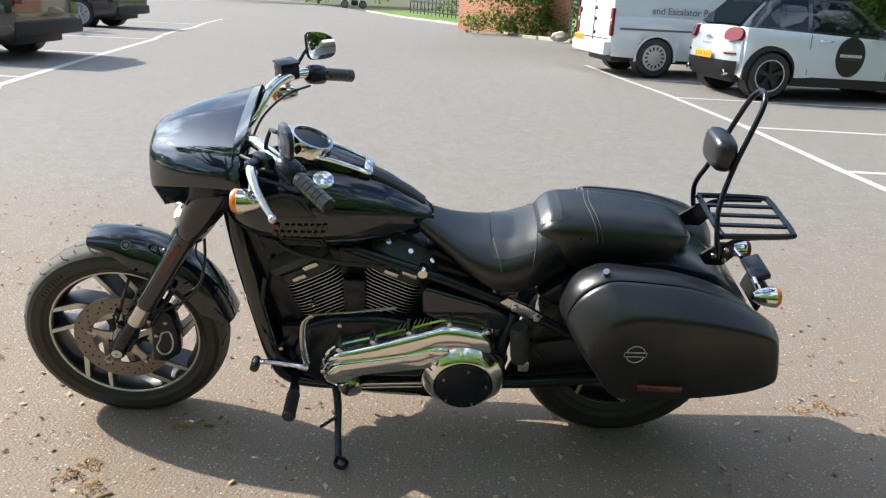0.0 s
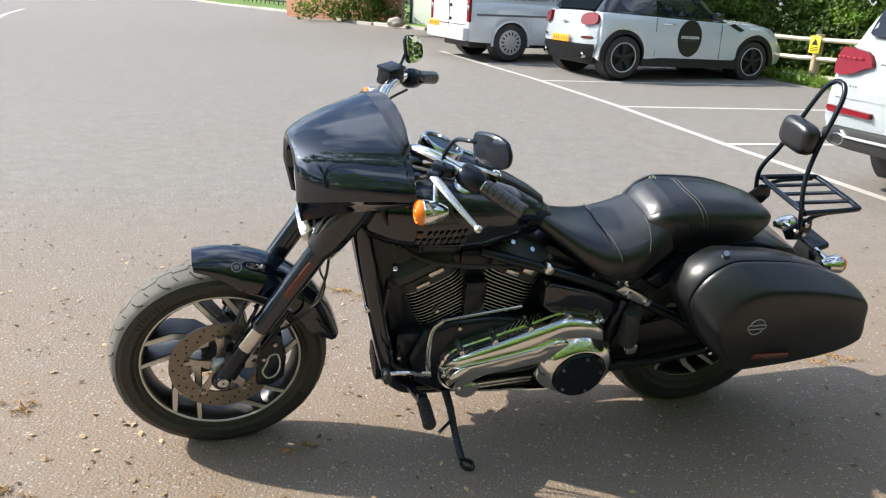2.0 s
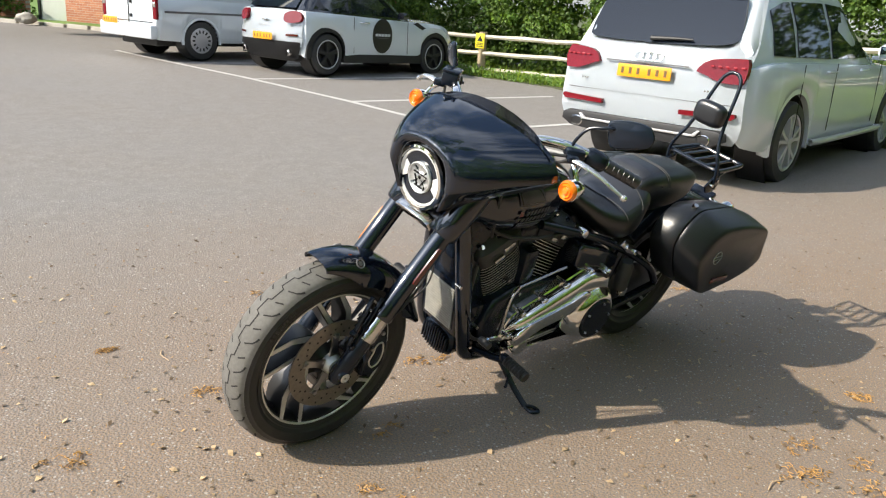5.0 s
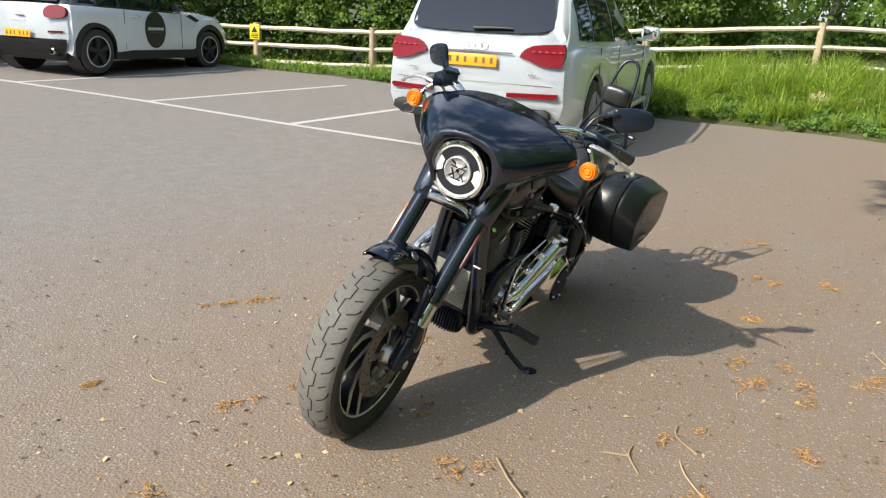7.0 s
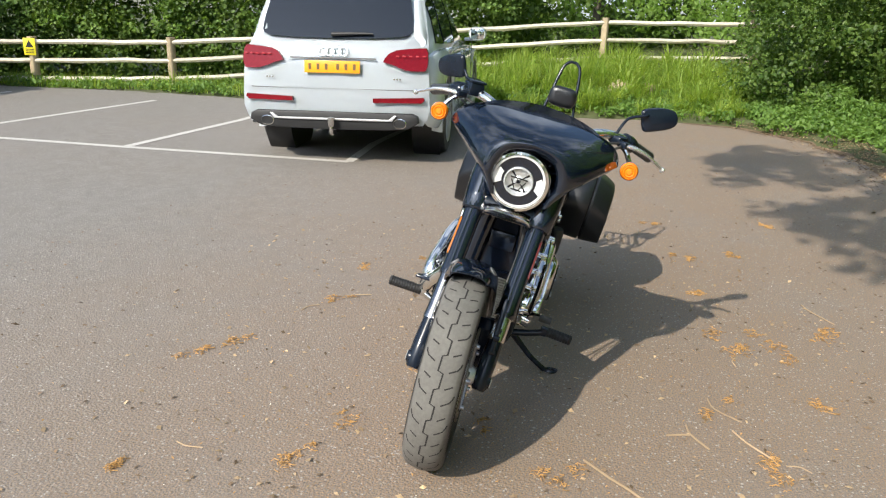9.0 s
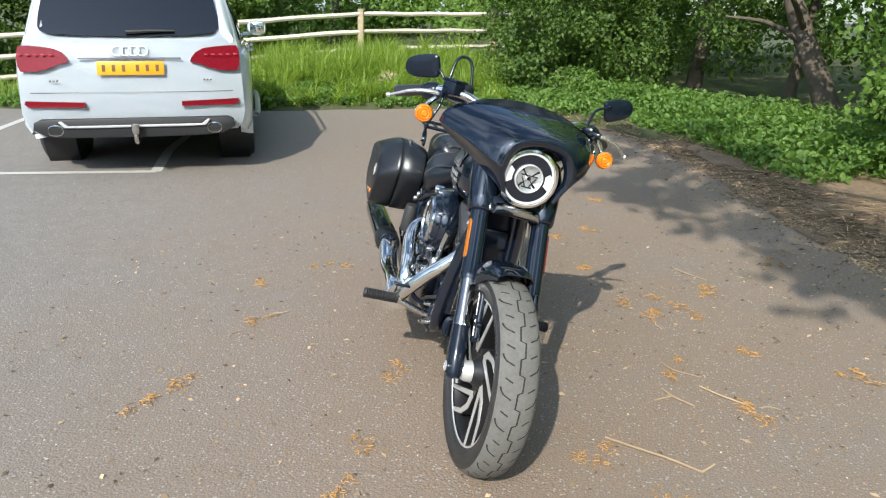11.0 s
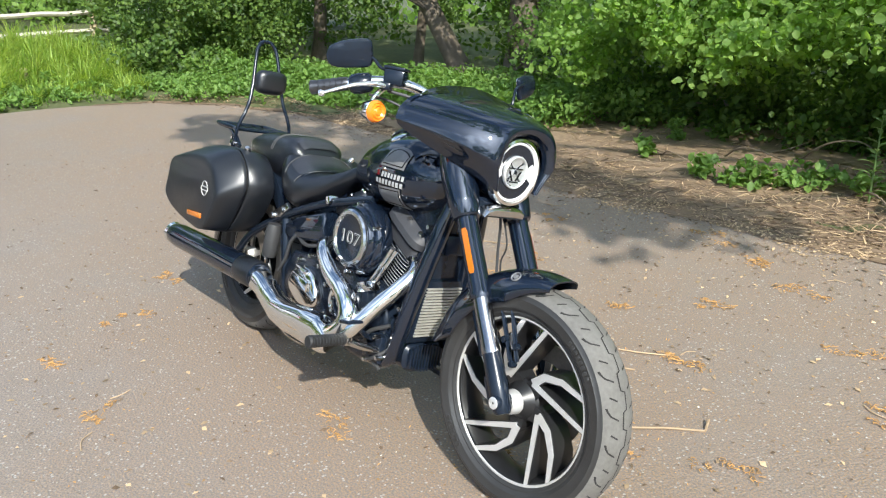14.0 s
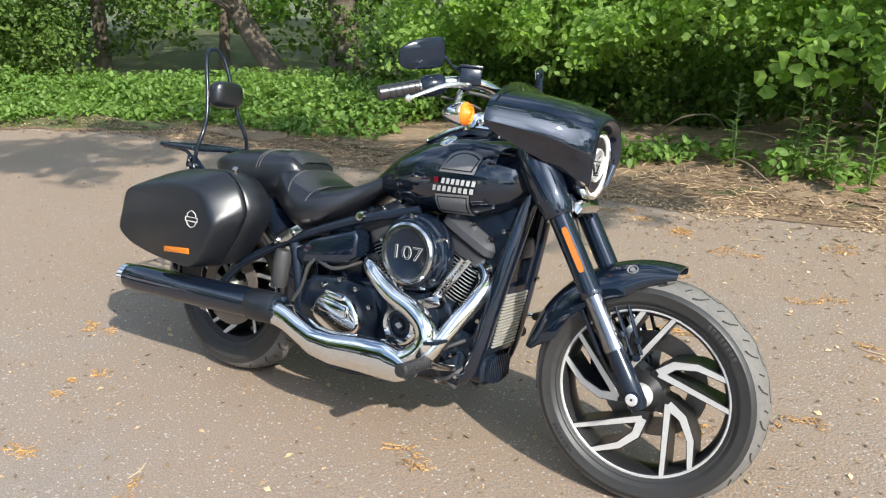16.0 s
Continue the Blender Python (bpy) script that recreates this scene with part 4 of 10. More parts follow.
bmesh.ops.transform(bm, matrix=pose(1.352, 0, 0.802, 0, 28, 0), verts=bm.verts)
box(bm, (1.345, 0, 0.818), (0.07, 0.15, 0.014), 0.004, (0, 12, 0))
part("lamp_bracket", bm, M_CHROME_DIM, bike, "bright bracket below the headlamp", STEER)


def mudguard(c, a0, a1, R, half, depth, n=26, m=14, tip=0.0):
    """A shell over a wheel, from angle a0 to a1, deep at its sides."""
    bm = bmesh.new()
    loops = []
    for i in range(n + 1):
        f = i / n
        a = radians(a0 + (a1 - a0) * f)
        grow = min(1.0, 0.30 + 2.6 * f) if tip else 1.0
        grow2 = min(1.0, 0.35 + 5 * (1 - f))
        outer, inner = [], []
        for k in range(m + 1):
            q = -1 + 2 * k / m
            ang = q * math.pi / 2
            y = half * math.copysign(abs(math.sin(ang)) ** 0.75, ang) * (0.55 + 0.45 * grow) * (0.8 + 0.2 * grow2)
            r = R - depth * grow * grow2 * (1 - math.cos(ang) ** 0.8)
            outer.append((c.x + r * math.cos(a), y, c.z + r * math.sin(a)))
            inner.append((c.x + (r - 0.004) * math.cos(a), y * 0.95, c.z + (r - 0.004) * math.sin(a)))
        loops.append(outer + inner[::-1])
    loft(bm, loops)
    bmesh.ops.recalc_face_normals(bm, faces=bm.faces)
    return bm


guard = part("front_mudguard", mudguard(FRONT, 80, 169, 0.368, 0.088, 0.085, tip=1.0), M_PAINT, bike, "gloss black front mudguard", WHEEL, 50)
for s in (1, -1):
    bm = bmesh.new()
    lathe(bm, [(0.016, 0.0), (0.018, 0.004), (0.021, 0.004), (0.022, 0.0)], (0, 0, 0), (0, s, 0), 24)
    lathe(bm, [(0.0, 0.003), (0.010, 0.003), (0.011, 0.0)], (0, 0, 0), (0, s, 0), 20)
    bmesh.ops.transform(bm, matrix=pose(1.563, s * 0.063, 0.667, s * 48, -8, 0) @ Matrix.Diagonal((0.72, 0.72, 0.72, 1)), verts=bm.verts)
    bmesh.ops.recalc_face_normals(bm, faces=bm.faces)
    part("badge", bm, M_DECAL, guard, "small round metal badge", WHEEL)

# front caliper on the left leg, with its hose
bm = bmesh.new()
slab(bm, [(1.535, 0.455), (1.490, 0.475), (1.445, 0.440), (1.432, 0.360), (1.440, 0.285), (1.480, 0.255), (1.525, 0.262), (1.520, 0.330), (1.515, 0.400)], 0.045, 0.108, "xz", 0.010)
caliper = part("brake_caliper", bm, M_METAL_BLACK, bike, "black four-piston brake caliper", WHEEL)
bm = bmesh.new()
tube(bm, [(1.458, 0.109, 0.375), (1.482, 0.109, 0.372), (1.492, 0.109, 0.345), (1.505, 0.109, 0.315), (1.490, 0.109, 0.290), (1.465, 0.109, 0.300), (1.452, 0.109, 0.335)], 0.003, 6, 5, closed=True)
part("caliper_outline", bm, M_ALLOY, caliper, "bright outline", WHEEL)
bm = bmesh.new()
for p in ((1.515, 0.110, 0.420), (1.465, 0.110, 0.415), (1.500, 0.110, 0.365)):
    lathe(bm, [(0.0, 0.006), (0.006, 0.006), (0.008, 0.0)], p, (0, 1, 0), 10)
each_part("bolt", bm, M_STEEL, caliper, "", WHEEL)
bm = bmesh.new()
tube(bm, [(1.47, 0.085, 0.47), (1.40, 0.075, 0.50), (1.345, 0.07, 0.56), (1.315, 0.075, 0.66), (1.305, 0.07, 0.76), (1.29, 0.06, 0.82)], 0.0045, 8, 6)
tube(bm, [(1.40, 0.10, 0.54), (1.34, 0.095, 0.58), (1.32, 0.09, 0.64), (1.335, 0.085, 0.70), (1.30, 0.075, 0.80)], 0.003, 8, 6)
each_part("brake_hose", bm, M_RUBBER, bike, "", STEER)

# fairing shell: half sections of height, width and lower edge
FAIR = [(1.386, 1.040, 0.108, 0.940, 0.086, 0.872), (1.410, 1.056, 0.116, 0.940, 0.088, 0.868), (1.404, 1.074, 0.142, 0.960, 0.102, 0.876), (1.350, 1.095, 0.192, 0.984, 0.130, 0.900),
        (1.275, 1.112, 0.238, 1.006, 0.176, 0.934), (1.200, 1.124, 0.278, 1.020, 0.240, 0.974), (1.164, 1.129, 0.297, 1.026, 0.276, 0.998), (1.146, 1.131, 0.304, 1.030, 0.292, 1.012)]
# the fairing sits turned a little further than the fork
COWL = STEER @ Matrix.Translation((1.378, 0.016, 0.93)) @ Matrix.Rotation(radians(2.2), 4, "Z") @ Matrix.Rotation(radians(1.2), 4, "X") @ Matrix.Translation((-1.378, 0, -0.93))


def fairing_loop(x, zt, hw, zs, wb, zb):
    half = spline([(0, zt, 0), (hw * 0.40, zt - (zt - zs) * 0.06, 0), (hw * 0.70, zt - (zt - zs) * 0.19, 0), (hw * 0.87, zt - (zt - zs) * 0.40, 0), (hw * 0.965, zt - (zt - zs) * 0.68, 0), (hw, zs, 0), (hw * 0.90 + wb * 0.10, zs - (zs - zb) * 0.14, 0), (hw * 0.45 + wb * 0.55, zs - (zs - zb) * 0.52, 0), (wb, zb, 0)], 4)
    ys = [(p.x, p.y) for p in half]
    # the cheeks fall back below the lamp's middle
    return [(x - 0.20 * max(0.0, 0.955 - z), -y, z) for y, z in ys[::-1]] + [(x - 0.20 * max(0.0, 0.955 - z), y, z) for y, z in ys[1:]]


fx = spline([(f[0], 0, 0) for f in FAIR], 4)
cols = [spline([(f[0], f[k], 0) for f in FAIR], 4) for k in range(1, 6)]
loops = []
for i in range(len(fx)):
    o = fairing_loop(fx[i].x, *[c[i].y for c in cols])
    inn = fairing_loop(fx[i].x - 0.003, *[c[i].y + d for c, d in zip(cols, (-0.005, -0.005, 0, -0.004, 0.001))])
    loops.append(o + inn[::-1])
bm = bmesh.new()
loft(bm, loops)
bmesh.ops.recalc_face_normals(bm, faces=bm.faces)
fairing = part("fairing", bm, M_PAINT, bike, "gloss black headlamp fairing", COWL, 50)
# smoked screen: a lip that carries the fairing's rear rim on, highest in the middle
bm = bmesh.new()
rim_loop = [p for p in fairing_loop(1.154, 1.131, 0.300, 1.046, 0.288, 1.020) if p[2] > 1.085]
loops = []
for f in (0.0, 0.25, 0.5, 0.75, 1.0):
    row = []
    for x, y, z in rim_loop:
        c = max(0.0, 1 - (y / 0.25) ** 2)
        row.append((x + 0.010 - f * (0.014 + 0.022 * c ** 0.5), y * (0.985 - 0.08 * f), z - 0.003 + f * (0.004 + 0.024 * c)))
    loops.append(row + [(px - 0.003, py * 0.99, pz - 0.003) for px, py, pz in row[::-1]])
loft(bm, loops)
bmesh.ops.recalc_face_normals(bm, faces=bm.faces)
part("windscreen", bm, M_SMOKE, fairing, "low smoked windscreen", COWL, 50)
bm = bmesh.new()
slab(bm, [(-0.235, 1.030), (-0.255, 1.050), (-0.215, 1.085), (-0.11, 1.112), (0.11, 1.112), (0.215, 1.085), (0.255, 1.050), (0.235, 1.030), (0.13, 0.97), (-0.13, 0.97)], 1.178, 1.188, "yz", 0.003)
part("fairing_back", bm, M_SATIN, fairing, "", COWL)

# headlamp
LAMP_C = Vector((1.371, 0, 0.931))
bm = bmesh.new()
lathe(bm, [(0.0, -0.13), (0.06, -0.12), (0.095, -0.06), (0.102, 0.0), (0.098, 0.014), (0.0, 0.005)], LAMP_C, (1, 0, -0.05), 48)
lamp = part("headlamp", bm, M_PAINT, bike, "round headlamp with a bright trim ring", STEER)
bm = bmesh.new()
lathe(bm, [(0.103, -0.006), (0.105, 0.008), (0.100, 0.020), (0.092, 0.022), (0.090, 0.012)], LAMP_C, (1, 0, -0.05), 56)
bmesh.ops.recalc_face_normals(bm, faces=bm.faces)
part("trim_ring", bm, M_CHROME, lamp, "chrome trim ring", STEER)
bm = bmesh.new()
lathe(bm, [(0.0895, 0.014), (0.0875, 0.0175), (0.0825, 0.0165), (0.081, 0.012)], LAMP_C, (1, 0, -0.05), 56)
bmesh.ops.recalc_face_normals(bm, faces=bm.faces)
part("daytime_ring", bm, M_WHITE_RING, lamp, "white light ring", STEER)
for s in (1, -1):
    bm = bmesh.new()
    slab(bm, [(s * 0.082 * math.cos(t), 0.082 * math.sin(t)) for t in np.linspace(-0.36, 0.42, 8)] + [(s * 0.058 * math.cos(t), 0.058 * math.sin(t)) for t in np.linspace(0.30, -0.26, 8)], 0.006, 0.0135, "yz", 0)
    bmesh.ops.transform(bm, matrix=Matrix.Translation(LAMP_C), verts=bm.verts)
    part("light_bar", bm, M_WHITE_RING, lamp, "white block of the light ring", STEER)
bm = bmesh.new()
lathe(bm, [(0.082, 0.013), (0.062, 0.004), (0.0, 0.002)], LAMP_C, (1, 0, -0.05), 48)
part("lamp_bezel", bm, M_LAMP_DARK, lamp, "dark inner bezel", STEER)
# bright centre bowl: rim, four faceted quarters, crossed dividers
bm = bmesh.new()
lathe(bm, [(0.049, 0.004), (0.049, 0.018), (0.046, 0.021), (0.043, 0.018), (0.042, 0.006)], LAMP_C, (1, 0, -0.05), 40)
bmesh.ops.recalc_face_normals(bm, faces=bm.faces)
part("bowl_rim", bm, M_LAMP, lamp, "bright rim of the centre lens", STEER)
bm = bmesh.new()
for q in range(4):
    a0 = math.pi / 4 + q * math.pi / 2
    rings = [[bm.verts.new((d + (0.004 if (k + m) % 2 else 0.0), r * math.cos(a), r * math.sin(a))) for k, a in enumerate(np.linspace(a0 + 0.10, a0 + 1.47, 6))] for m, (r, d) in enumerate(((0.042, 0.014), (0.030, 0.009), (0.018, 0.008), (0.007, 0.013)))]
    for a, b in zip(rings, rings[1:]):
        for k in range(5):
            bm.faces.new((a[k], a[k + 1], b[k + 1], b[k]))
bmesh.ops.solidify(bm, geom=bm.faces[:], thickness=0.0015)
bmesh.ops.recalc_face_normals(bm, faces=bm.faces)
bmesh.ops.transform(bm, matrix=Matrix.Translation(LAMP_C), verts=bm.verts)
each_part("lamp_reflector", bm, M_LAMP, lamp, "bright faceted reflector", STEER, 10)
bm = bmesh.new()
for y, tilt in ((-0.016, 30), (0.016, -30)):
    box(bm, LAMP_C + Vector((0.013, y, -0.012)), (0.006, 0.003, 0.034), 0.001, (tilt, 0, 0))
box(bm, LAMP_C + Vector((0.014, 0, 0.010)), (0.007, 0.060, 0.003), 0.001)
box(bm, LAMP_C + Vector((0.013, 0, -0.030)), (0.007, 0.036, 0.004), 0.001)
each_part("lamp_divider", bm, M_LAMP_DARK, lamp, "", STEER)

# tank: rounded sections
TANK = [(0.628, 0.826, 0.775, 0.035), (0.680, 0.866, 0.752, 0.072), (0.760, 0.916, 0.738, 0.112), (0.860, 0.958, 0.728, 0.147), (0.960, 0.984, 0.726, 0.165),
        (1.050, 0.990, 0.732, 0.170), (1.130, 0.978, 0.750, 0.160), (1.200, 0.946, 0.784, 0.128), (1.238, 0.906, 0.822, 0.080)]
TANK_P = 2.5


def tank_at(x):
    return [float(np.interp(x, [r[0] for r in TANK], [r[k] for r in TANK])) for k in (1, 2, 3)]


def tank_y(x, z):
    zt, zb, hw = tank_at(x)
    q = min(0.98, abs((z - (zt + zb) / 2) / ((zt - zb) / 2)))
    return hw * (1 - q ** TANK_P) ** (1 / TANK_P)


bm = bmesh.new()
xs = np.linspace(TANK[0][0], TANK[-1][0], 33)
loft(bm, [superloop(x, 0, (tank_at(x)[0] + tank_at(x)[1]) / 2, tank_at(x)[2], (tank_at(x)[0] - tank_at(x)[1]) / 2, 36, TANK_P) for x in xs])
bmesh.ops.smooth_vert(bm, verts=bm.verts, factor=0.5, use_axis_x=False, use_axis_y=True, use_axis_z=True)
bmesh.ops.recalc_face_normals(bm, faces=bm.faces)
tank = part("fuel_tank", bm, M_PAINT, bike, "gloss black fuel tank with grey side graphics", None, 60)


def tank_patch(name, corners, s, mat, lift, label="", arc=0.0):
    """A four-cornered patch (x, z) lying on the tank's side."""
    bm = bmesh.new()
    grid = []
    for i in range(9):
        row = []
        for k in range(9):
            u, v = i / 8, k / 8
            x = (corners[0][0] * (1 - u) + corners[1][0] * u) * (1 - v) + (corners[3][0] * (1 - u) + corners[2][0] * u) * v
            z = (corners[0][1] * (1 - u) + corners[1][1] * u) * (1 - v) + (corners[3][1] * (1 - u) + corners[2][1] * u) * v + arc * v * math.sin(math.pi * u) ** 0.7
            row.append(bm.verts.new((x, s * (tank_y(x, z) + lift), z)))
        grid.append(row)
    for a, b in zip(grid, grid[1:]):
        for k in range(8):
            bm.faces.new((a[k], a[k + 1], b[k + 1], b[k]))
    bmesh.ops.recalc_face_normals(bm, faces=bm.faces)
    part(name, bm, mat, tank, label, None, 60)


for s in (1, -1):
    # left graphics take darker colours: that side's shade is put into them
    grey, dark = (M_DECAL, M_DECAL_DARK) if s < 0 else (M_DECAL_SHADED, M_DECAL_DARK)
    for z, corners, arc in ((1, [(0.955, 0.868), (1.080, 0.868), (1.098, 0.922), (0.986, 0.922)], 0.016), (0, [(0.932, 0.738), (1.050, 0.740), (1.066, 0.806), (0.943, 0.800)], 0.0)):
        cx, cz = sum(c[0] for c in corners) / 4, sum(c[1] for c in corners) / 4
        for name, d, mat, lift in (("tank_panel", 0.0, grey, 0.0030), ("tank_panel_line", 0.007, dark, 0.0036), ("tank_panel_inner", 0.0105, grey, 0.0042)):
            near = [(x - math.copysign(d, x - cx), zz - math.copysign(d, zz - cz)) for x, zz in corners]
            tank_patch(name, near, s, mat, lift, "grey painted panel" if d == 0 else "", arc)
    # the maker's name as plain slanted bars of its size, left ones darkened for shade
    for z0, x0, count, step in ((0.850, 0.968, 7, 0.0178), (0.826, 0.934, 8, 0.0190)):
        for k in range(count):
            xa, w = x0 + k * step, step * 0.66
            if s > 0:
                xa = 2.015 - xa - w
            tank_patch("name_bar", [(xa, z0 - 0.0165), (xa + w, z0 - 0.0165), (xa + w - 0.004 * s, z0), (xa - 0.004 * s, z0)], s, M_DECAL_LIGHT if s < 0 else M_DECAL_SHADED, 0.0052, "lettering bar, pale, darkened on the shaded left")
    # the left badge is a dimmer red for the same shade
    xa = 0.942 if s < 0 else 1.060
    tank_patch("name_badge", [(xa, 0.834), (xa + 0.016, 0.834), (xa + 0.016, 0.851), (xa, 0.851)], s, M_RED if s < 0 else M_RED_REFLECT, 0.0054, "small red badge")

# console with the round dial, chrome tail strip
def tank_strip(rows):
    """A low ridge along the tank's top: rows of x, height and half width."""
    bm = bmesh.new()
    loft(bm, [[(x, -w, z - 0.022), (x, -w * 0.86, z), (x, -w * 0.4, z + 0.008), (x, w * 0.4, z + 0.008), (x, w * 0.86, z), (x, w, z - 0.022)] for x, z, w in rows])
    bmesh.ops.recalc_face_normals(bm, faces=bm.faces)
    return bm


console = part("tank_console", tank_strip(((0.808, 0.944, 0.030), (0.818, 0.950, 0.042), (0.850, 0.966, 0.050), (0.920, 0.992, 0.058), (0.985, 1.008, 0.064), (1.050, 1.006, 0.058), (1.095, 0.992, 0.042))), M_PAINT, bike, "gloss black console on the tank", None, 40)
for s in (1, -1):
    bm = bmesh.new()
    tube(bm, [(0.812, s * 0.028, 0.951), (0.820, s * 0.040, 0.954), (0.850, s * 0.046, 0.969), (0.920, s * 0.053, 0.995), (0.985, s * 0.058, 1.010), (1.050, s * 0.052, 1.009)], 0.0062, 8, 4)
    part("console_trim", bm, M_CHROME, console, "chrome console edge")
bm = bmesh.new()
box(bm, (0.822, 0, 0.962), (0.026, 0.078, 0.008), 0.003, (0, -24, 0))
part("console_tab", bm, M_CHROME, console, "chrome end plate")
part("console_inlay", tank_strip(((0.832, 0.9625, 0.030), (0.850, 0.9705, 0.036), (0.890, 0.986, 0.040), (0.928, 0.999, 0.036))), M_PAINT, console, "gloss black inlay")
part("tank_strap", tank_strip(((0.655, 0.854, 0.016), (0.700, 0.887, 0.024), (0.760, 0.922, 0.030), (0.815, 0.948, 0.034))), M_LEATHER, bike, "black leather strap along the tank")
DIAL = Vector((0.988, 0, 1.026))
bm = bmesh.new()
lathe(bm, [(0.0, 0.012), (0.054, 0.012)], DIAL, (-0.42, 0, 1), 40)
lathe(bm, [(0.054, 0.010), (0.055, 0.018), (0.062, 0.018), (0.068, 0.004), (0.068, -0.02), (0.050, -0.03)], DIAL, (-0.42, 0, 1), 40, mat=1)
part("speedometer", bm, [M_GLASS_DARK, M_CHROME], bike, "round dial in a chrome bezel")
for s in (1, -1):
    bm = bmesh.new()
    lathe(bm, [(0.0, 0.006), (0.022, 0.005), (0.029, 0.001), (0.030, -0.015)], (0.940, s * 0.104, 0.9615), (-0.22, s * 0.62, 1), 28)
    part("fuel_cap" if s < 0 else "fuel_gauge", bm, M_CHROME, bike, "flush round chrome cap")

# seat in two cushions
def cushion(rows, power=3.0):
    bm = bmesh.new()
    xs = spline([(r[0], 0, 0) for r in rows], 4)
    cs = [spline([(r[0], r[k], 0) for r in rows], 4) for k in (1, 2, 3)]
    loops = []
    for i, x in enumerate(xs):
        zt, zb, hw = (c[i].y for c in cs)
        loops.append(superloop(x.x, 0, (zt + zb) / 2, max(hw, 0.01), max((zt - zb) / 2, 0.01), 32, power))
    loft(bm, loops)
    bmesh.ops.recalc_face_normals(bm, faces=bm.faces)
    return bm


SEAT = [(0.700, 0.838, 0.800, 0.040), (0.660, 0.828, 0.760, 0.066), (0.600, 0.798, 0.715, 0.094), (0.540, 0.776, 0.665, 0.130), (0.470, 0.763, 0.625, 0.162), (0.410, 0.770, 0.600, 0.170), (0.350, 0.794, 0.600, 0.166), (0.305, 0.820, 0.620, 0.152), (0.270, 0.828, 0.640, 0.136), (0.230, 0.820, 0.660, 0.116)]
seat = part("rider_seat", cushion(SEAT, 2.7), M_LEATHER, bike, "black leather rider's seat", None, 60)
PILLION = [(0.322, 0.812, 0.785, 0.082), (0.308, 0.836, 0.768, 0.102), (0.284, 0.858, 0.745, 0.116), (0.240, 0.871, 0.700, 0.126), (0.150, 0.871, 0.672, 0.126), (0.040, 0.861, 0.676, 0.120), (-0.050, 0.846, 0.705, 0.108), (-0.115, 0.820, 0.755, 0.085), (-0.140, 0.795, 0.770, 0.050)]
pillion = part("pillion_seat", cushion(PILLION, 3.2), M_LEATHER, bike, "black leather pillion seat", None, 60)

# smooth insert on the rider's seat, running up its bolster
bm = bmesh.new()
grid = []
for x in np.linspace(0.452, 0.322, 12):
    zt, zb, hw = (float(np.interp(-x, [-r[0] for r in SEAT], [r[k] for r in SEAT])) for k in (1, 2, 3))
    row = []
    for q in np.linspace(-1, 1, 15):
        y = q * hw * 0.84
        row.append(bm.verts.new((x, y, (zt + zb) / 2 + (zt - zb) / 2 * (1 - (abs(y) / hw) ** 2.7) ** (1 / 2.7) + 0.0016 * (1 - q ** 6))))
    grid.append(row)
for a, b in zip(grid, grid[1:]):
    for k in range(14):
        bm.faces.new((a[k], a[k + 1], b[k + 1], b[k]))
bmesh.ops.recalc_face_normals(bm, faces=bm.faces)
part("seat_insert", bm, M_INSERT, seat, "smooth sewn seat insert", None, 60)
# raised pad on the pillion's front
bm = bmesh.new()
grid = []
for x in np.linspace(0.311, 0.252, 9):
    zt, zb, hw = (float(np.interp(-x, [-r[0] for r in PILLION], [r[k] for r in PILLION])) for k in (1, 2, 3))
    row = []
    for q in np.linspace(-1, 1, 15):
        y = q * hw * 0.78
        row.append(bm.verts.new((x + 0.005, y, (zt + zb) / 2 + (zt - zb) / 2 * (1 - (abs(y) / hw) ** 3.2) ** (1 / 3.2) + 0.006 * (1 - q ** 6))))
    grid.append(row)
for a, b in zip(grid, grid[1:]):
    for k in range(14):
        bm.faces.new((a[k], a[k + 1], b[k + 1], b[k]))
bmesh.ops.recalc_face_normals(bm, faces=bm.faces)
part("pillion_pad", bm, M_INSERT, pillion, "smooth pad on the pillion's front", None, 60)


def stitch(rows, x, a0, a1, power, parent, dx=0.0, n=18):
    """A line of thread across a cushion at x."""
    pts = []
    for k in range(n + 1):
        a = radians(a0 + (a1 - a0) * k / n)
        xx = x + dx * abs(k / n - 0.5) * 2
        zt, zb, hw = (float(np.interp(-xx, [-r[0] for r in rows], [r[c] for r in rows])) for c in (1, 2, 3))
        c, s = math.cos(a), math.sin(a)
        pts.append((xx, math.copysign(abs(c) ** (2 / power), c) * (hw + 0.0015), (zt + zb) / 2 + math.copysign(abs(s) ** (2 / power), s) * ((zt - zb) / 2 + 0.0015)))
    bm = bmesh.new()
    tube(bm, pts, 0.0012, 6, 2)
    part("stitching", bm, M_THREAD, parent, "pale seam stitching")


stitch(SEAT, 0.455, 12, 168, 2.7, seat, dx=-0.03)
stitch(SEAT, 0.318, 12, 168, 2.7, seat, dx=0.02)
stitch(PILLION, 0.182, 8, 172, 3.2, pillion, dx=-0.03)
stitch(PILLION, 0.168, 8, 172, 3.2, pillion, dx=-0.03)

# rear mudguard and tail
part("rear_mudguard", mudguard(REAR, 62, 196, 0.398, 0.105, 0.105), M_PAINT, bike, "gloss black rear mudguard", None, 50)
bm = bmesh.new()
slab(bm, [(0.30, 0.60), (0.16, 0.72), (-0.05, 0.735), (-0.22, 0.70), (-0.34, 0.60), (-0.30, 0.57), (-0.20, 0.64), (0.0, 0.67), (0.14, 0.64), (0.24, 0.56)], -0.118, 0.118, "xz", 0.012)
part("fender_strut", bm, M_METAL_BLACK, bike, "")
bm = bmesh.new()
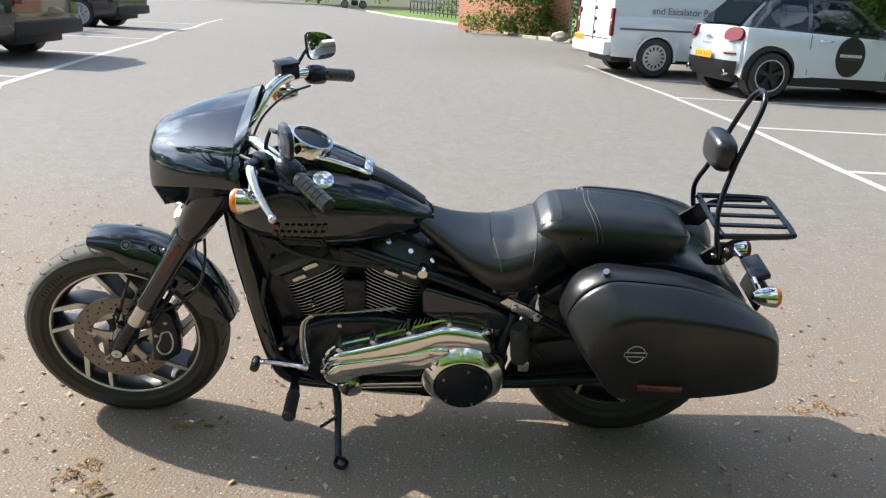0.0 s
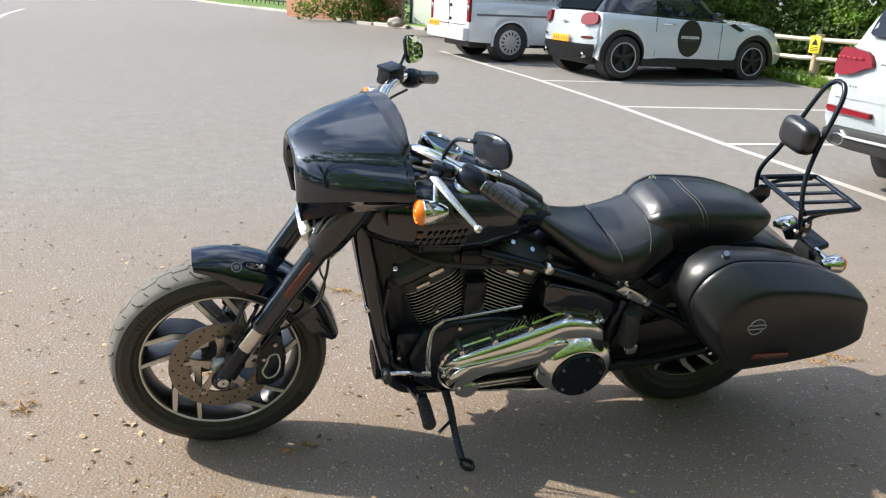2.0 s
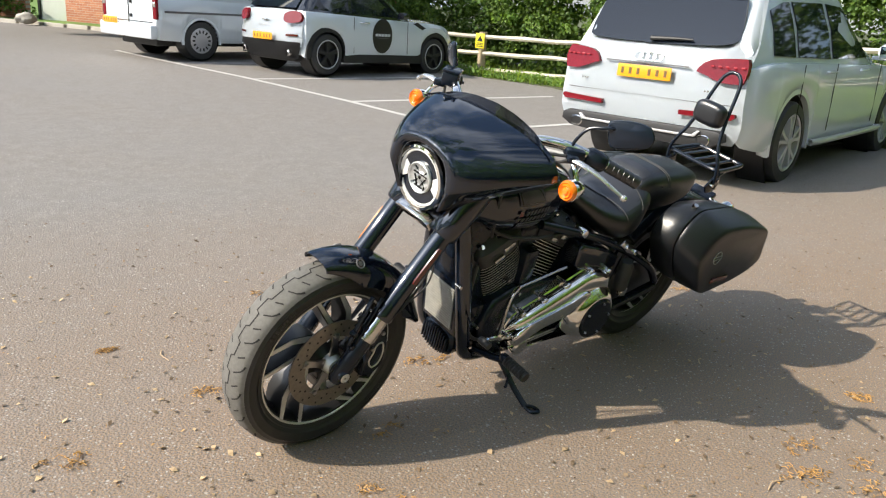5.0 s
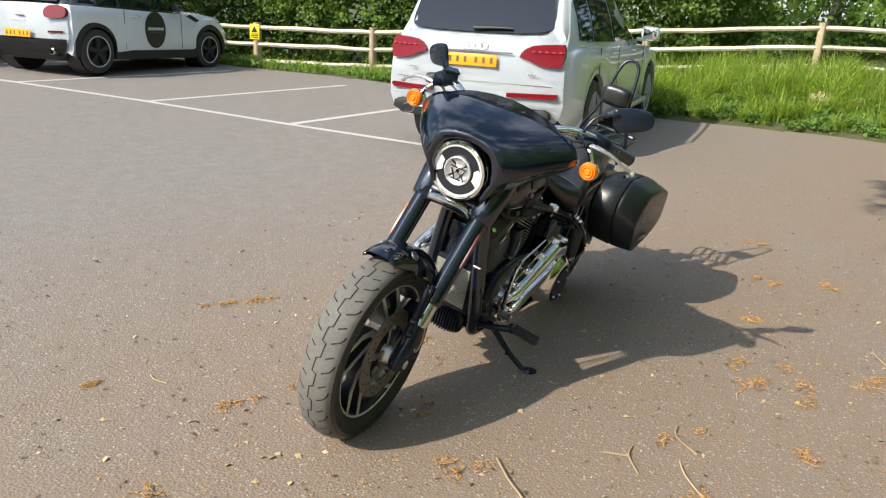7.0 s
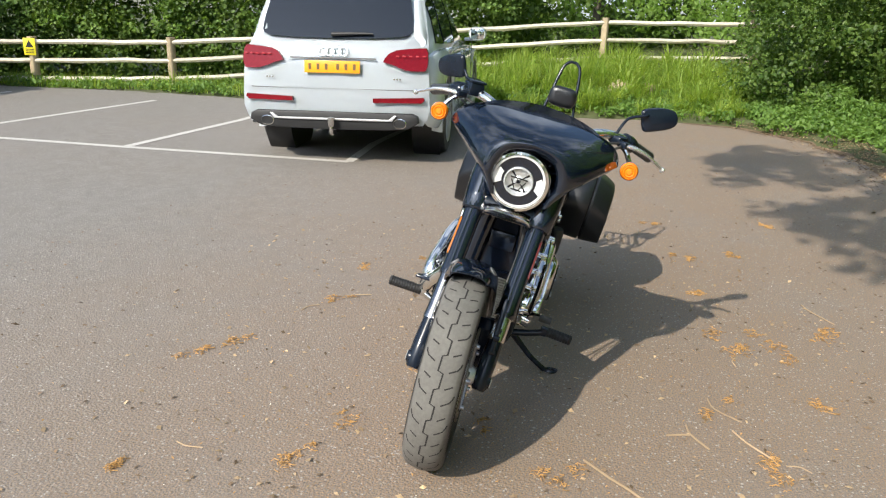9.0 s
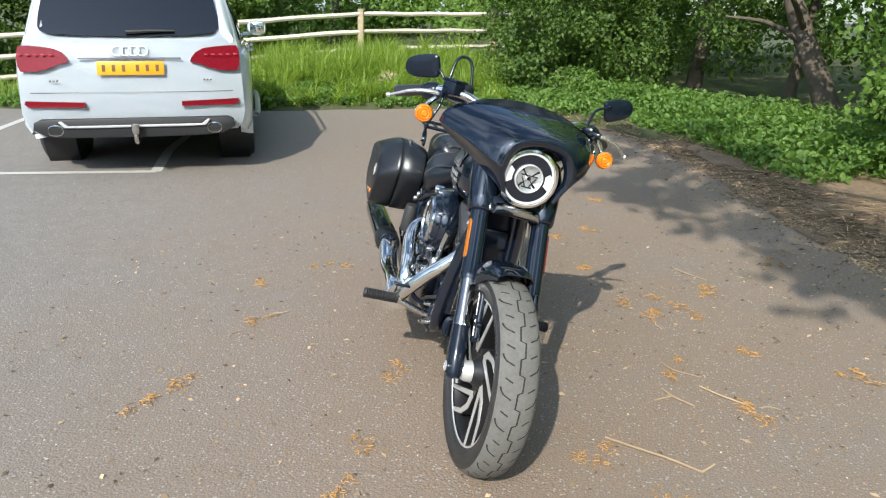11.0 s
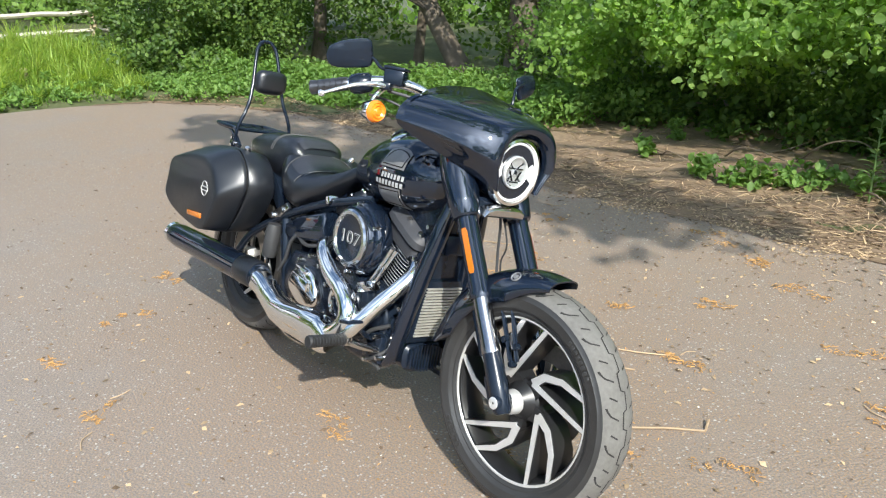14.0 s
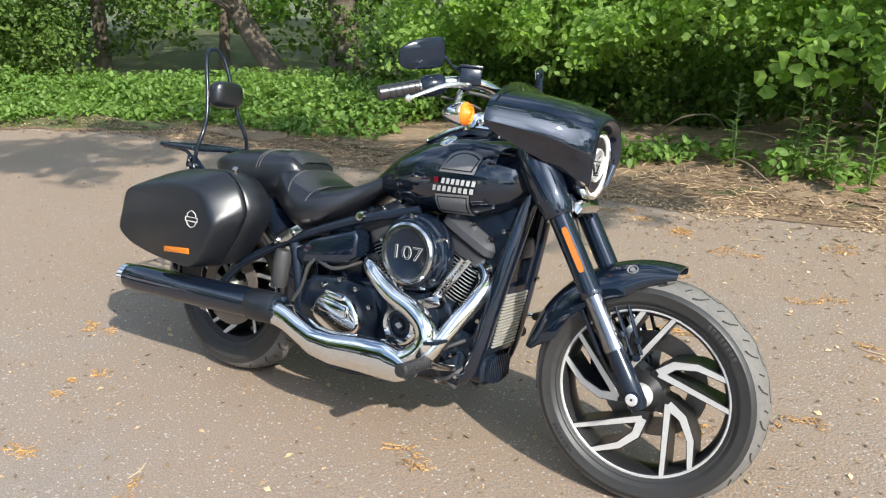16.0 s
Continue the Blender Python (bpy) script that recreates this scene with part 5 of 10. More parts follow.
box(bm, (-0.390, 0, 0.655), (0.060, 0.120, 0.024), 0.008, (0, 22, 0))
tail = part("tail_bracket", bm, M_METAL_BLACK, bike, "black tail bracket")
bm = bmesh.new()
box(bm, (-0.405, 0, 0.585), (0.014, 0.15, 0.09), 0.006, (0, -12, 0))
part("plate_holder", bm, M_SATIN, tail)


def indicator(name, at, facing, lens_mat, xf):
    d = Vector(facing).normalized()
    bm = bmesh.new()
    lathe(bm, [(0.0, -0.060), (0.012, -0.057), (0.024, -0.038), (0.031, -0.010), (0.033, 0.006), (0.031, 0.008)], at, d, 28)
    body = part(name, bm, M_CHROME, bike, "chrome bullet indicator with an amber lens", xf)
    bm = bmesh.new()
    lathe(bm, [(0.032, 0.004), (0.0315, 0.014), (0.026, 0.022), (0.022, 0.018), (0.018, 0.025), (0.013, 0.021), (0.008, 0.026), (0.0, 0.026)], at, d, 28)
    part("lens", bm, lens_mat, body, "amber lens", xf)
    return body


for s in (1, -1):
    indicator("turn_signal", (1.122, s * 0.352, 1.028), (1, 0, 0), M_AMBER, STEER)
    bm = bmesh.new()
    tube(bm, [(1.095, s * 0.345, 1.052), (1.092, s * 0.325, 1.080), (1.085, s * 0.300, 1.100)], 0.009, 10, 4)
    part("signal_stalk", bm, M_CHROME, bike, "", STEER)
    indicator("turn_signal", (-0.395, s * 0.135, 0.640), (-1, 0, 0), M_AMBER if s > 0 else M_RED, None)
    bm = bmesh.new()
    tube(bm, [(-0.360, s * 0.135, 0.650), (-0.365, s * 0.06, 0.655)], 0.008, 10, 2)
    part("signal_stalk", bm, M_CHROME, bike)

# handlebar with controls
GRIP_A, GRIP_B = Vector((0.975, 0.355, 1.092)), Vector((0.898, 0.430, 1.060))
bm = bmesh.new()
half = [(1.200, 0.050, 0.990), (1.195, 0.075, 1.020), (1.160, 0.110, 1.055), (1.125, 0.170, 1.105), (1.085, 0.235, 1.122), (1.030, 0.300, 1.114), tuple(GRIP_A), tuple(GRIP_B.lerp(GRIP_A, 0.3))]
tube(bm, mirrored(half[::-1]) + half, 0.0160, 16, 5)
part("handlebar", bm, M_CHROME, bike, "chrome handlebar", STEER)
bm = bmesh.new()
for s in (1, -1):
    box(bm, (1.205, s * 0.06, 0.985), (0.05, 0.04, 0.075), 0.008, (0, -20, 0))
each_part("handlebar_clamp", bm, M_METAL_BLACK, bike, "", STEER)
for s in (1, -1):
    fl = Matrix.Diagonal((1, s, 1, 1))
    ax = (GRIP_B - GRIP_A).normalized()
    bm = bmesh.new()
    prof = [(0.0, -0.004), (0.019, -0.004), (0.0205, 0.004)]
    L = (GRIP_B - GRIP_A).length
    for k in range(5):
        h = 0.010 + k * (L - 0.022) / 5
        prof += [(0.0205, h), (0.0194, h + 0.001), (0.0194, h + 0.003), (0.0205, h + 0.004)]
    prof += [(0.021, L - 0.010), (0.0215, L - 0.004), (0.017, L), (0.0, L)]
    lathe(bm, prof, GRIP_A, ax, 24)
    bmesh.ops.transform(bm, matrix=fl, verts=bm.verts)
    bmesh.ops.recalc_face_normals(bm, faces=bm.faces)
    part("grip", bm, M_GRIP, bike, "glossy black grip with fine rings", STEER)
    # switch housing: a rounded drum over the bar, with its buttons
    mid = Vector((1.000, 0.326, 1.100))
    bm = bmesh.new()
    lathe(bm, [(0.0, -0.038), (0.022, -0.037), (0.029, -0.028), (0.031, 0.0), (0.029, 0.022), (0.023, 0.031), (0.0, 0.032)], mid, ax, 22)
    bmesh.ops.transform(bm, matrix=fl, verts=bm.verts)
    bmesh.ops.recalc_face_normals(bm, faces=bm.faces)
    housing = part("switch_housing", bm, M_METAL_BLACK, bike, "black switch housing", STEER)
    bm = bmesh.new()
    for dx, dz in ((0.0, 0.010), (0.012, -0.008), (-0.014, -0.006)):
        box(bm, (mid.x - 0.026 + dx * 0.3, s * (mid.y + dx), mid.z + dz), (0.012, 0.012, 0.009), 0.002, (0, 0, -s * 40))
    each_part("switch_button", bm, M_SATIN, housing, "", STEER)
    bm = bmesh.new()
    pts = [(1.098, s * 0.300, 1.104), (1.092, s * 0.345, 1.104), (1.075, s * 0.395, 1.092), (1.050, s * 0.438, 1.070), (1.026, s * 0.472, 1.050)]
    tube(bm, pts, (0.012, 0.0125, 0.0100, 0.0082, 0.0066), 12, 5, flat=0.65)
    lathe(bm, [(0.0, -0.011), (0.0075, -0.008), (0.0105, 0.0), (0.0075, 0.008), (0.0, 0.011)], pts[-1], (1, s * -1, 0.3), 14)
    part("control_lever", bm, M_LEVER, bike, "bright alloy hand lever with a ball end", STEER)
    bm = bmesh.new()
    if s > 0:
        box(bm, (1.062, 0.285, 1.112), (0.060, 0.050, 0.030), 0.008, (0, 0, -38))
        box(bm, (1.092, 0.305, 1.105), (0.034, 0.040, 0.022), 0.006, (0, 0, -38))
    else:
        box(bm, (1.082, -0.262, 1.134), (0.062, 0.056, 0.046), 0.007, (0, 0, 34))
        box(bm, (1.082, -0.262, 1.161), (0.066, 0.060, 0.009), 0.003, (0, 0, 34))
        box(bm, (1.092, -0.300, 1.105), (0.034, 0.040, 0.022), 0.006, (0, 0, 38))
    part("reservoir" if s < 0 else "clutch_perch", bm, M_METAL_BLACK, bike, "black control block", STEER)
    # mirror: thin tapering shell with squared inner corners on a bent stem
    mc = Vector((0.992, 0.402, 1.214)) if s > 0 else Vector((0.990, -0.372, 1.178))
    root = mc + Vector((0.020, -s * 0.040, 0.004))
    bm = bmesh.new()
    tube(bm, [(1.065, s * 0.272, 1.120), (1.062, s * 0.276, 1.150), (1.046, s * 0.296, mc.z - 0.022), (1.030, root.y - s * 0.016, root.z - 0.004), root], 0.0052, 10, 5)
    stem = part("mirror_stem", bm, M_METAL_BLACK, bike, "black mirror stem", STEER)
    out = spline([(-0.066, -0.020, 0), (-0.067, 0.024, 0), (-0.061, 0.039, 0), (-0.040, 0.043, 0), (0.010, 0.040, 0), (0.052, 0.027, 0), (0.066, 0.012, 0), (0.070, -0.010, 0), (0.060, -0.030, 0), (0.030, -0.040, 0), (-0.030, -0.042, 0), (-0.056, -0.038, 0)], 4, True)
    bm = bmesh.new()
    loft(bm, [[(h, p.x * k * s + dy * s, p.y * k) for p in out] for h, k, dy in ((0.014, 0.34, -0.016), (0.0135, 0.42, -0.014), (0.009, 0.86, -0.003), (0.005, 0.97, 0.0), (0.0, 1.0, 0.0), (-0.004, 0.99, 0.0), (-0.005, 0.95, 0.0))])
    bmesh.ops.recalc_face_normals(bm, faces=bm.faces)
    mpose = Matrix.Translation(mc) @ Matrix.Rotation(radians(17 if s > 0 else -32), 4, "Z") @ Matrix.Rotation(radians(-4 if s > 0 else 15), 4, "Y") @ Matrix.Rotation(radians(20 if s > 0 else 13), 4, "X")
    bmesh.ops.transform(bm, matrix=mpose, verts=bm.verts)
    shell = part("mirror", bm, M_METAL_BLACK, bike, "black rear-view mirror", STEER, 24)
    bm = bmesh.new()
    slab(bm, [(p.x * 0.965 * s, p.y * 0.955) for p in out], -0.007, -0.0052, "yz")
    bmesh.ops.transform(bm, matrix=mpose, verts=bm.verts)
    part("mirror_glass", bm, M_MIRROR, shell, "mirror glass", STEER)
bm = bmesh.new()
for s in (1, -1):
    tube(bm, [(1.09, s * 0.285, 1.10), (1.15, s * 0.22, 1.085), (1.19, s * 0.15, 1.03), (1.205, s * 0.09, 0.95), (1.22, s * 0.06, 0.88)], 0.005, 8, 5)
    tube(bm, [(1.03, s * 0.305, 1.080), (1.10, s * 0.25, 1.065), (1.16, s * 0.17, 1.02), (1.19, s * 0.10, 0.95)], 0.0038, 8, 5)
tube(bm, [(1.09, 0.30, 1.095), (1.150, 0.22, 1.03), (1.18, 0.17, 0.94), (1.15, 0.14, 0.85), (1.12, 0.12, 0.74)], 0.0045, 8, 5)
each_part("control_cable", bm, M_RUBBER, bike)

# engine: crankcase, two finned cylinders, heads
CRANK = Vector((0.858, 0, 0.355))
bm = bmesh.new()
slab(bm, [(0.60, 0.47), (0.52, 0.46), (0.40, 0.43), (0.37, 0.34), (0.40, 0.23), (0.55, 0.19), (0.75, 0.185), (0.95, 0.20), (1.04, 0.26), (1.06, 0.36), (1.01, 0.46), (0.93, 0.49), (0.80, 0.50), (0.72, 0.49)], -0.125, 0.125, "xz", 0.022, 3)
for x in (0.44, 0.50, 0.56):
    box(bm, (x, 0, 0.47), (0.012, 0.20, 0.04), 0.003)
part("crankcase", bm, M_METAL_BLACK, bike, "dark engine crankcase")
for lean in (28.0, -24.0):
    a = radians(lean)
    up = Vector((math.sin(a), 0, math.cos(a)))
    ahead = Vector((math.cos(a), 0, -math.sin(a)))
    bm = bmesh.new()
    base = CRANK + up * 0.125
    for k in range(15):
        h = k * 0.0118
        w = 0.100 + 0.010 * math.sin(math.pi * k / 14)
        lo = [Vector(p) for p in superloop(0, 0, 0, w, 0.086, 28, 4.0, "z")]
        loft(bm, [[base + up * (h + dz) + ahead * p.x * kk + Vector((0, p.y * kk, 0)) for p in lo] for dz, kk in ((0, 0.985), (0.0007, 1.0), (0.0032, 1.0), (0.0040, 0.985))])
    bm.normal_update()
    for f in bm.faces:
        f.material_index = 1 if abs(f.normal.dot(up)) < 0.35 else 0
    lo = [Vector(p) for p in superloop(0, 0, 0, 0.068, 0.068, 28, 2.4, "z")]
    barrel = bmesh.new()
    loft(barrel, [[base + up * h + ahead * p.x + Vector((0, p.y, 0)) for p in lo] for h in (-0.03, 0.19)])
    cyl = part("cylinder", barrel, M_METAL_BLACK, bike, "black cylinder with bright fin edges", None, 25)
    each_part("fin", bm, [M_METAL_BLACK, M_ALLOY], cyl, "", None, 25)
    head = base + up * 0.225
    m = Matrix.Translation(head) @ Matrix(((ahead.x, 0, up.x, 0), (0, 1, 0, 0), (ahead.z, 0, up.z, 0), (0, 0, 0, 1)))
    sub = bmesh.new()
    loft(sub, [superloop(0, 0, h, w, d, 32, p, "z") for h, w, d, p in ((-0.050, 0.095, 0.092, 4.5), (-0.012, 0.096, 0.094, 4.5), (-0.010, 0.090, 0.088, 4.5), (0.004, 0.108, 0.106, 5.0), (0.026, 0.106, 0.104, 5.0), (0.030, 0.102, 0.100, 5.0), (0.062, 0.080, 0.060, 5.0), (0.066, 0.070, 0.052, 5.0))])
    bmesh.ops.transform(sub, matrix=m, verts=sub.verts)
    bmesh.ops.recalc_face_normals(sub, faces=sub.faces)
    rocker = part("rocker_box", sub, M_CRINKLE, cyl, "grey rocker box")
    sub = bmesh.new()
    for bx in (-0.072, 0.0, 0.072):
        for by in (-0.080, 0.080):
            lathe(sub, [(0.0, 0.012), (0.008, 0.012), (0.010, 0.0), (0.010, -0.010)], (bx, by, 0.047), (0, math.copysign(0.6, by), 0.8), 10)
    bmesh.ops.transform(sub, matrix=m, verts=sub.verts)
    bmesh.ops.recalc_face_normals(sub, faces=sub.faces)
    each_part("head_bolt", sub, M_CHROME, cyl, "chrome bolt")
    sub = bmesh.new()
    box(sub, (-0.030, 0.098, -0.012), (0.050, 0.012, 0.018), 0.004)
    box(sub, (0.022, 0.098, -0.034), (0.046, 0.012, 0.016), 0.004)
    bmesh.ops.transform(sub, matrix=m, verts=sub.verts)
    each_part("head_cover", sub, M_CHROME_DIM, cyl, "bright cover plate")
# pushrod tubes on the right
for lean, x0 in ((35, 0.950), (-20, 0.845)):
    a = radians(lean)
    up = Vector((math.sin(a), -0.02, math.cos(a)))
    for o in (0.0, 0.024):
        p = Vector((x0 + o * (1 if lean > 0 else -1), -0.138, 0.462))
        bm = bmesh.new()
        lathe(bm, [(0.0, 0.0), (0.013, 0.0), (0.013, 0.016), (0.0075, 0.022), (0.0075, 0.090), (0.0105, 0.095), (0.0105, 0.112), (0.0085, 0.117), (0.0085, 0.185), (0.0, 0.185)], p, up, 16)
        part("pushrod_tube", bm, M_CHROME, bike, "chrome pushrod tube")
bm = bmesh.new()
box(bm, (0.955, -0.140, 0.458), (0.090, 0.045, 0.040), 0.012, (0, -20, 0))
box(bm, (0.850, -0.130, 0.458), (0.080, 0.045, 0.036), 0.010)
part("tappet_block", bm, M_CHROME_DIM, bike, "polished tappet block")

# primary drive cover on the left, chrome, with the black clutch cover
PRIM = [(0.965, 0.315), (0.955, 0.368), (0.925, 0.405), (0.880, 0.425), (0.810, 0.448), (0.735, 0.474), (0.660, 0.500), (0.605, 0.520), (0.565, 0.528), (0.500, 0.518), (0.450, 0.500), (0.430, 0.470), (0.422, 0.430),
        (0.420, 0.360), (0.405, 0.300), (0.420, 0.250), (0.462, 0.215), (0.530, 0.205), (0.640, 0.210), (0.760, 0.215), (0.860, 0.225), (0.925, 0.245), (0.955, 0.275)]
prim = spline([(x, z, 0) for x, z in PRIM], 2, True)
pc = Vector((0.66, 0.345, 0))


def inset(p, d):
    v = p - pc
    return pc + v * max(0.2, 1 - d / max(0.09, v.length))


def undercut(bm, z0=0.385, k=0.55):
    """Leans the lower part of the cover in towards the engine."""
    for v in bm.verts:
        if v.co.z < z0 and v.co.y > 0.15:
            v.co.y -= (z0 - v.co.z) * k * min(1.0, (v.co.y - 0.15) / 0.03)


bm = bmesh.new()
loft(bm, [[(inset(p, d).x, y, inset(p, d).y) for p in prim] for y, d in ((0.120, 0.0), (0.150, 0.0), (0.154, 0.006), (0.158, 0.006), (0.176, 0.007), (0.188, 0.012), (0.195, 0.022), (0.199, 0.036), (0.200, 0.050), (0.200, 0.10))])
undercut(bm)
bmesh.ops.recalc_face_normals(bm, faces=bm.faces)
primary = part("primary_cover", bm, M_CHROME, bike, "chrome primary drive cover", None, 40)
# raised arm that runs from the nose up to the clutch boss
bm = bmesh.new()
arm = [p for p in spline([(0.945, 0.300, 0), (0.938, 0.345, 0), (0.905, 0.378, 0), (0.850, 0.392, 0), (0.760, 0.410, 0), (0.670, 0.432, 0), (0.600, 0.456, 0), (0.560, 0.440, 0), (0.590, 0.392, 0), (0.640, 0.378, 0), (0.740, 0.360, 0), (0.830, 0.344, 0), (0.880, 0.318, 0), (0.905, 0.285, 0)], 3, True)]
am = sum(arm, Vector()) / len(arm)
loft(bm, [[(am.lerp(p, k).x, y, am.lerp(p, k).y) for p in arm] for y, k in ((0.185, 1.0), (0.200, 1.0), (0.207, 0.985), (0.2105, 0.95), (0.2115, 0.80))])
for v in bm.verts:
    if v.co.z < 0.34:
        v.co.y -= (0.34 - v.co.z) * 0.30
bmesh.ops.recalc_face_normals(bm, faces=bm.faces)
part("primary_bulge", bm, M_CHROME, primary, "raised chrome arm", None, 50)
# black slab stands in for shadowed ground mirrored in the chrome's lower half
bm = bmesh.new()
slab(bm, [(p.x, p.y) for p in spline([(0.915, 0.300, 0), (0.885, 0.324, 0), (0.820, 0.338, 0), (0.720, 0.360, 0), (0.652, 0.370, 0), (0.628, 0.300, 0), (0.626, 0.228, 0), (0.740, 0.222, 0), (0.860, 0.232, 0), (0.910, 0.252, 0)], 3, True)], 0.190, 0.2025, "xz", 0.003)
undercut(bm)
part("primary_panel", bm, M_PAINT, primary, "black area for the shadow reflected in the chrome")
bm = bmesh.new()
box(bm, (0.745, 0.152, 0.262), (0.205, 0.012, 0.012), 0.004, (0, 4, 0))
box(bm, (0.745, 0.146, 0.244), (0.205, 0.012, 0.008), 0.003, (0, 4, 0))
each_part("primary_rib", bm, M_CHROME, primary)
DERBY = Vector((0.518, 0, 0.330))
bm = bmesh.new()
lathe(bm, [(0.135, 0.165), (0.132, 0.190), (0.124, 0.204), (0.108, 0.220), (0.098, 0.229), (0.092, 0.231), (0.087, 0.226)], DERBY, (0, 1, 0), 64)
for v in bm.verts:
    if v.co.z < DERBY.z:
        f = min(1.0, (DERBY.z - v.co.z) / 0.09)
        v.co.z = DERBY.z + (v.co.z - DERBY.z) * (1 - 0.18 * f)
bmesh.ops.recalc_face_normals(bm, faces=bm.faces)
part("clutch_boss", bm, M_CHROME, primary, "chrome boss round the clutch cover", None, 50)
bm = bmesh.new()
lathe(bm, [(0.0885, 0.218), (0.0875, 0.232), (0.082, 0.238), (0.0, 0.240)], DERBY, (0, 1, 0), 56)
derby = part("clutch_cover", bm, M_METAL_BLACK, primary, "round black clutch cover")
bm = bmesh.new()
for k in range(5):
    a = 2 * math.pi * k / 5 + 0.5
    lathe(bm, [(0.0, 0.245), (0.004, 0.245), (0.005, 0.236)], DERBY + Vector((0.070 * math.cos(a), 0, 0.070 * math.sin(a))), (0, 1, 0), 10)
each_part("cover_bolt", bm, M_STEEL, primary)
bm = bmesh.new()
lathe(bm, [(0.036, 0.150), (0.038, 0.182), (0.030, 0.190), (0.0, 0.191)], (0.872, 0, 0.288), (0, 1, -0.15), 24)
part("inspection_cover", bm, M_CHROME, primary, "small chrome cover")
bm = bmesh.new()
for x, z in ((0.905, 0.418), (0.800, 0.452), (0.690, 0.492), (0.568, 0.528), (0.452, 0.505), (0.955, 0.33)):
    lathe(bm, [(0.0, 0.186), (0.008, 0.184), (0.011, 0.176), (0.011, 0.12)], (x, 0, z), (0, 1, 0), 12)
each_part("primary_bolt", bm, M_CHROME, primary)

# right side covers
bm = bmesh.new()
slab(bm, [(p.x, p.y) for p in spline([(0.79, 0.40, 0), (0.80, 0.46, 0), (0.88, 0.485, 0), (0.96, 0.46, 0), (0.985, 0.38, 0), (0.95, 0.29, 0), (0.87, 0.262, 0), (0.80, 0.30, 0)], 4, True)], -0.155, -0.10, "xz", 0.012)
part("cam_cover", bm, M_METAL_BLACK, bike, "black cam cover")
bm = bmesh.new()
lathe(bm, [(0.064, 0.130), (0.064, 0.192), (0.058, 0.200), (0.046, 0.200), (0.043, 0.194)], (0.878, 0, 0.378), (0, -1, 0), 44)
bmesh.ops.recalc_face_normals(bm, faces=bm.faces)
timer = part("timer_cover", bm, M_CHROME, bike, "round timer cover with chrome ring")
bm = bmesh.new()
lathe(bm, [(0.046, 0.192), (0.034, 0.196), (0.032, 0.190), (0.020, 0.190), (0.018, 0.196), (0.0, 0.196)], (0.878, 0, 0.378), (0, -1, 0), 36)
part("timer_face", bm, M_METAL_BLACK, timer)
bm = bmesh.new()
slab(bm, [(0.864, 0.377), (0.878, 0.388), (0.892, 0.377), (0.878, 0.366)], -0.1985, -0.194, "xz", 0.001)
part("timer_badge", bm, M_DECAL_LIGHT, timer, "small pale badge")
bm = bmesh.new()
slab(bm, [(0.42, 0.30), (0.40, 0.38), (0.46, 0.46), (0.60, 0.475), (0.73, 0.46), (0.76, 0.38), (0.74, 0.28), (0.60, 0.25), (0.48, 0.255)], -0.15, -0.10, "xz", 0.015)
part("gearbox", bm, M_METAL_BLACK, bike, "black gearbox case")
bm = bmesh.new()
slab(bm, [(p.x, p.y) for p in spline([(0.500, 0.330, 0), (0.520, 0.400, 0), (0.590, 0.430, 0), (0.660, 0.410, 0), (0.700, 0.345, 0), (0.680, 0.300, 0), (0.590, 0.285, 0)], 4, True)], -0.180, -0.14, "xz", 0.014, 3)
rel = part("clutch_release_cover", bm, M_CHROME, bike, "polished gearbox side cover")
bm = bmesh.new()
box(bm, (0.598, -0.186, 0.375), (0.115, 0.018, 0.045), 0.008, (0, 8, 0))
box(bm, (0.600, -0.186, 0.420), (0.075, 0.016, 0.022), 0.006, (0, 6, 0))
each_part("cover_rib", bm, M_CHROME, rel)
bm = bmesh.new()
for x, z in ((0.49, 0.35), (0.53, 0.44), (0.67, 0.45), (0.73, 0.40), (0.72, 0.29), (0.52, 0.28), (0.60, 0.47)):
    lathe(bm, [(0.0, 0.168), (0.008, 0.166), (0.010, 0.156), (0.010, 0.14)], (x, 0, z), (0, -1, 0), 12)
each_part("case_bolt", bm, M_CHROME_DIM, rel)

# round air cleaner with the displacement figures
AIR = Vector((0.884, 0, 0.606))
bm = bmesh.new()
lathe(bm, [(0.080, 0.085), (0.118, 0.105), (0.126, 0.125), (0.126, 0.150), (0.118, 0.165), (0.112, 0.168), (0.110, 0.180), (0.104, 0.190), (0.090, 0.192)], AIR, (0, -1, 0), 64)
bmesh.ops.recalc_face_normals(bm, faces=bm.faces)
air = part("air_cleaner", bm, M_PAINT, bike, "round black air cleaner")
bm = bmesh.new()
lathe(bm, [(0.098, 0.186), (0.097, 0.198), (0.090, 0.203), (0.080, 0.203), (0.077, 0.196)], AIR, (0, -1, 0), 64)
bmesh.ops.recalc_face_normals(bm, faces=bm.faces)
part("air_cleaner_ring", bm, M_CHROME_DIM, air, "bright machined ring")
bm = bmesh.new()
lathe(bm, [(0.079, 0.197), (0.074, 0.194), (0.0, 0.194)], AIR, (0, -1, 0), 48)
part("air_cleaner_face", bm, M_METAL_BLACK, air, "black centre disc")


bm = text_mesh("107", 0.060)
bmesh.ops.transform(bm, matrix=Matrix.Translation(AIR + Vector((0, -0.196, 0.0))) @ Matrix.Rotation(radians(90), 4, "X") @ Matrix.Diagonal((1.32, 1, 1, 1)), verts=bm.verts)
each_part("figure", bm, M_DECAL_LIGHT, air, "pale outlined figure", smooth=0)
bm = text_mesh("107", 0.060, 0.0022, 0.0013)
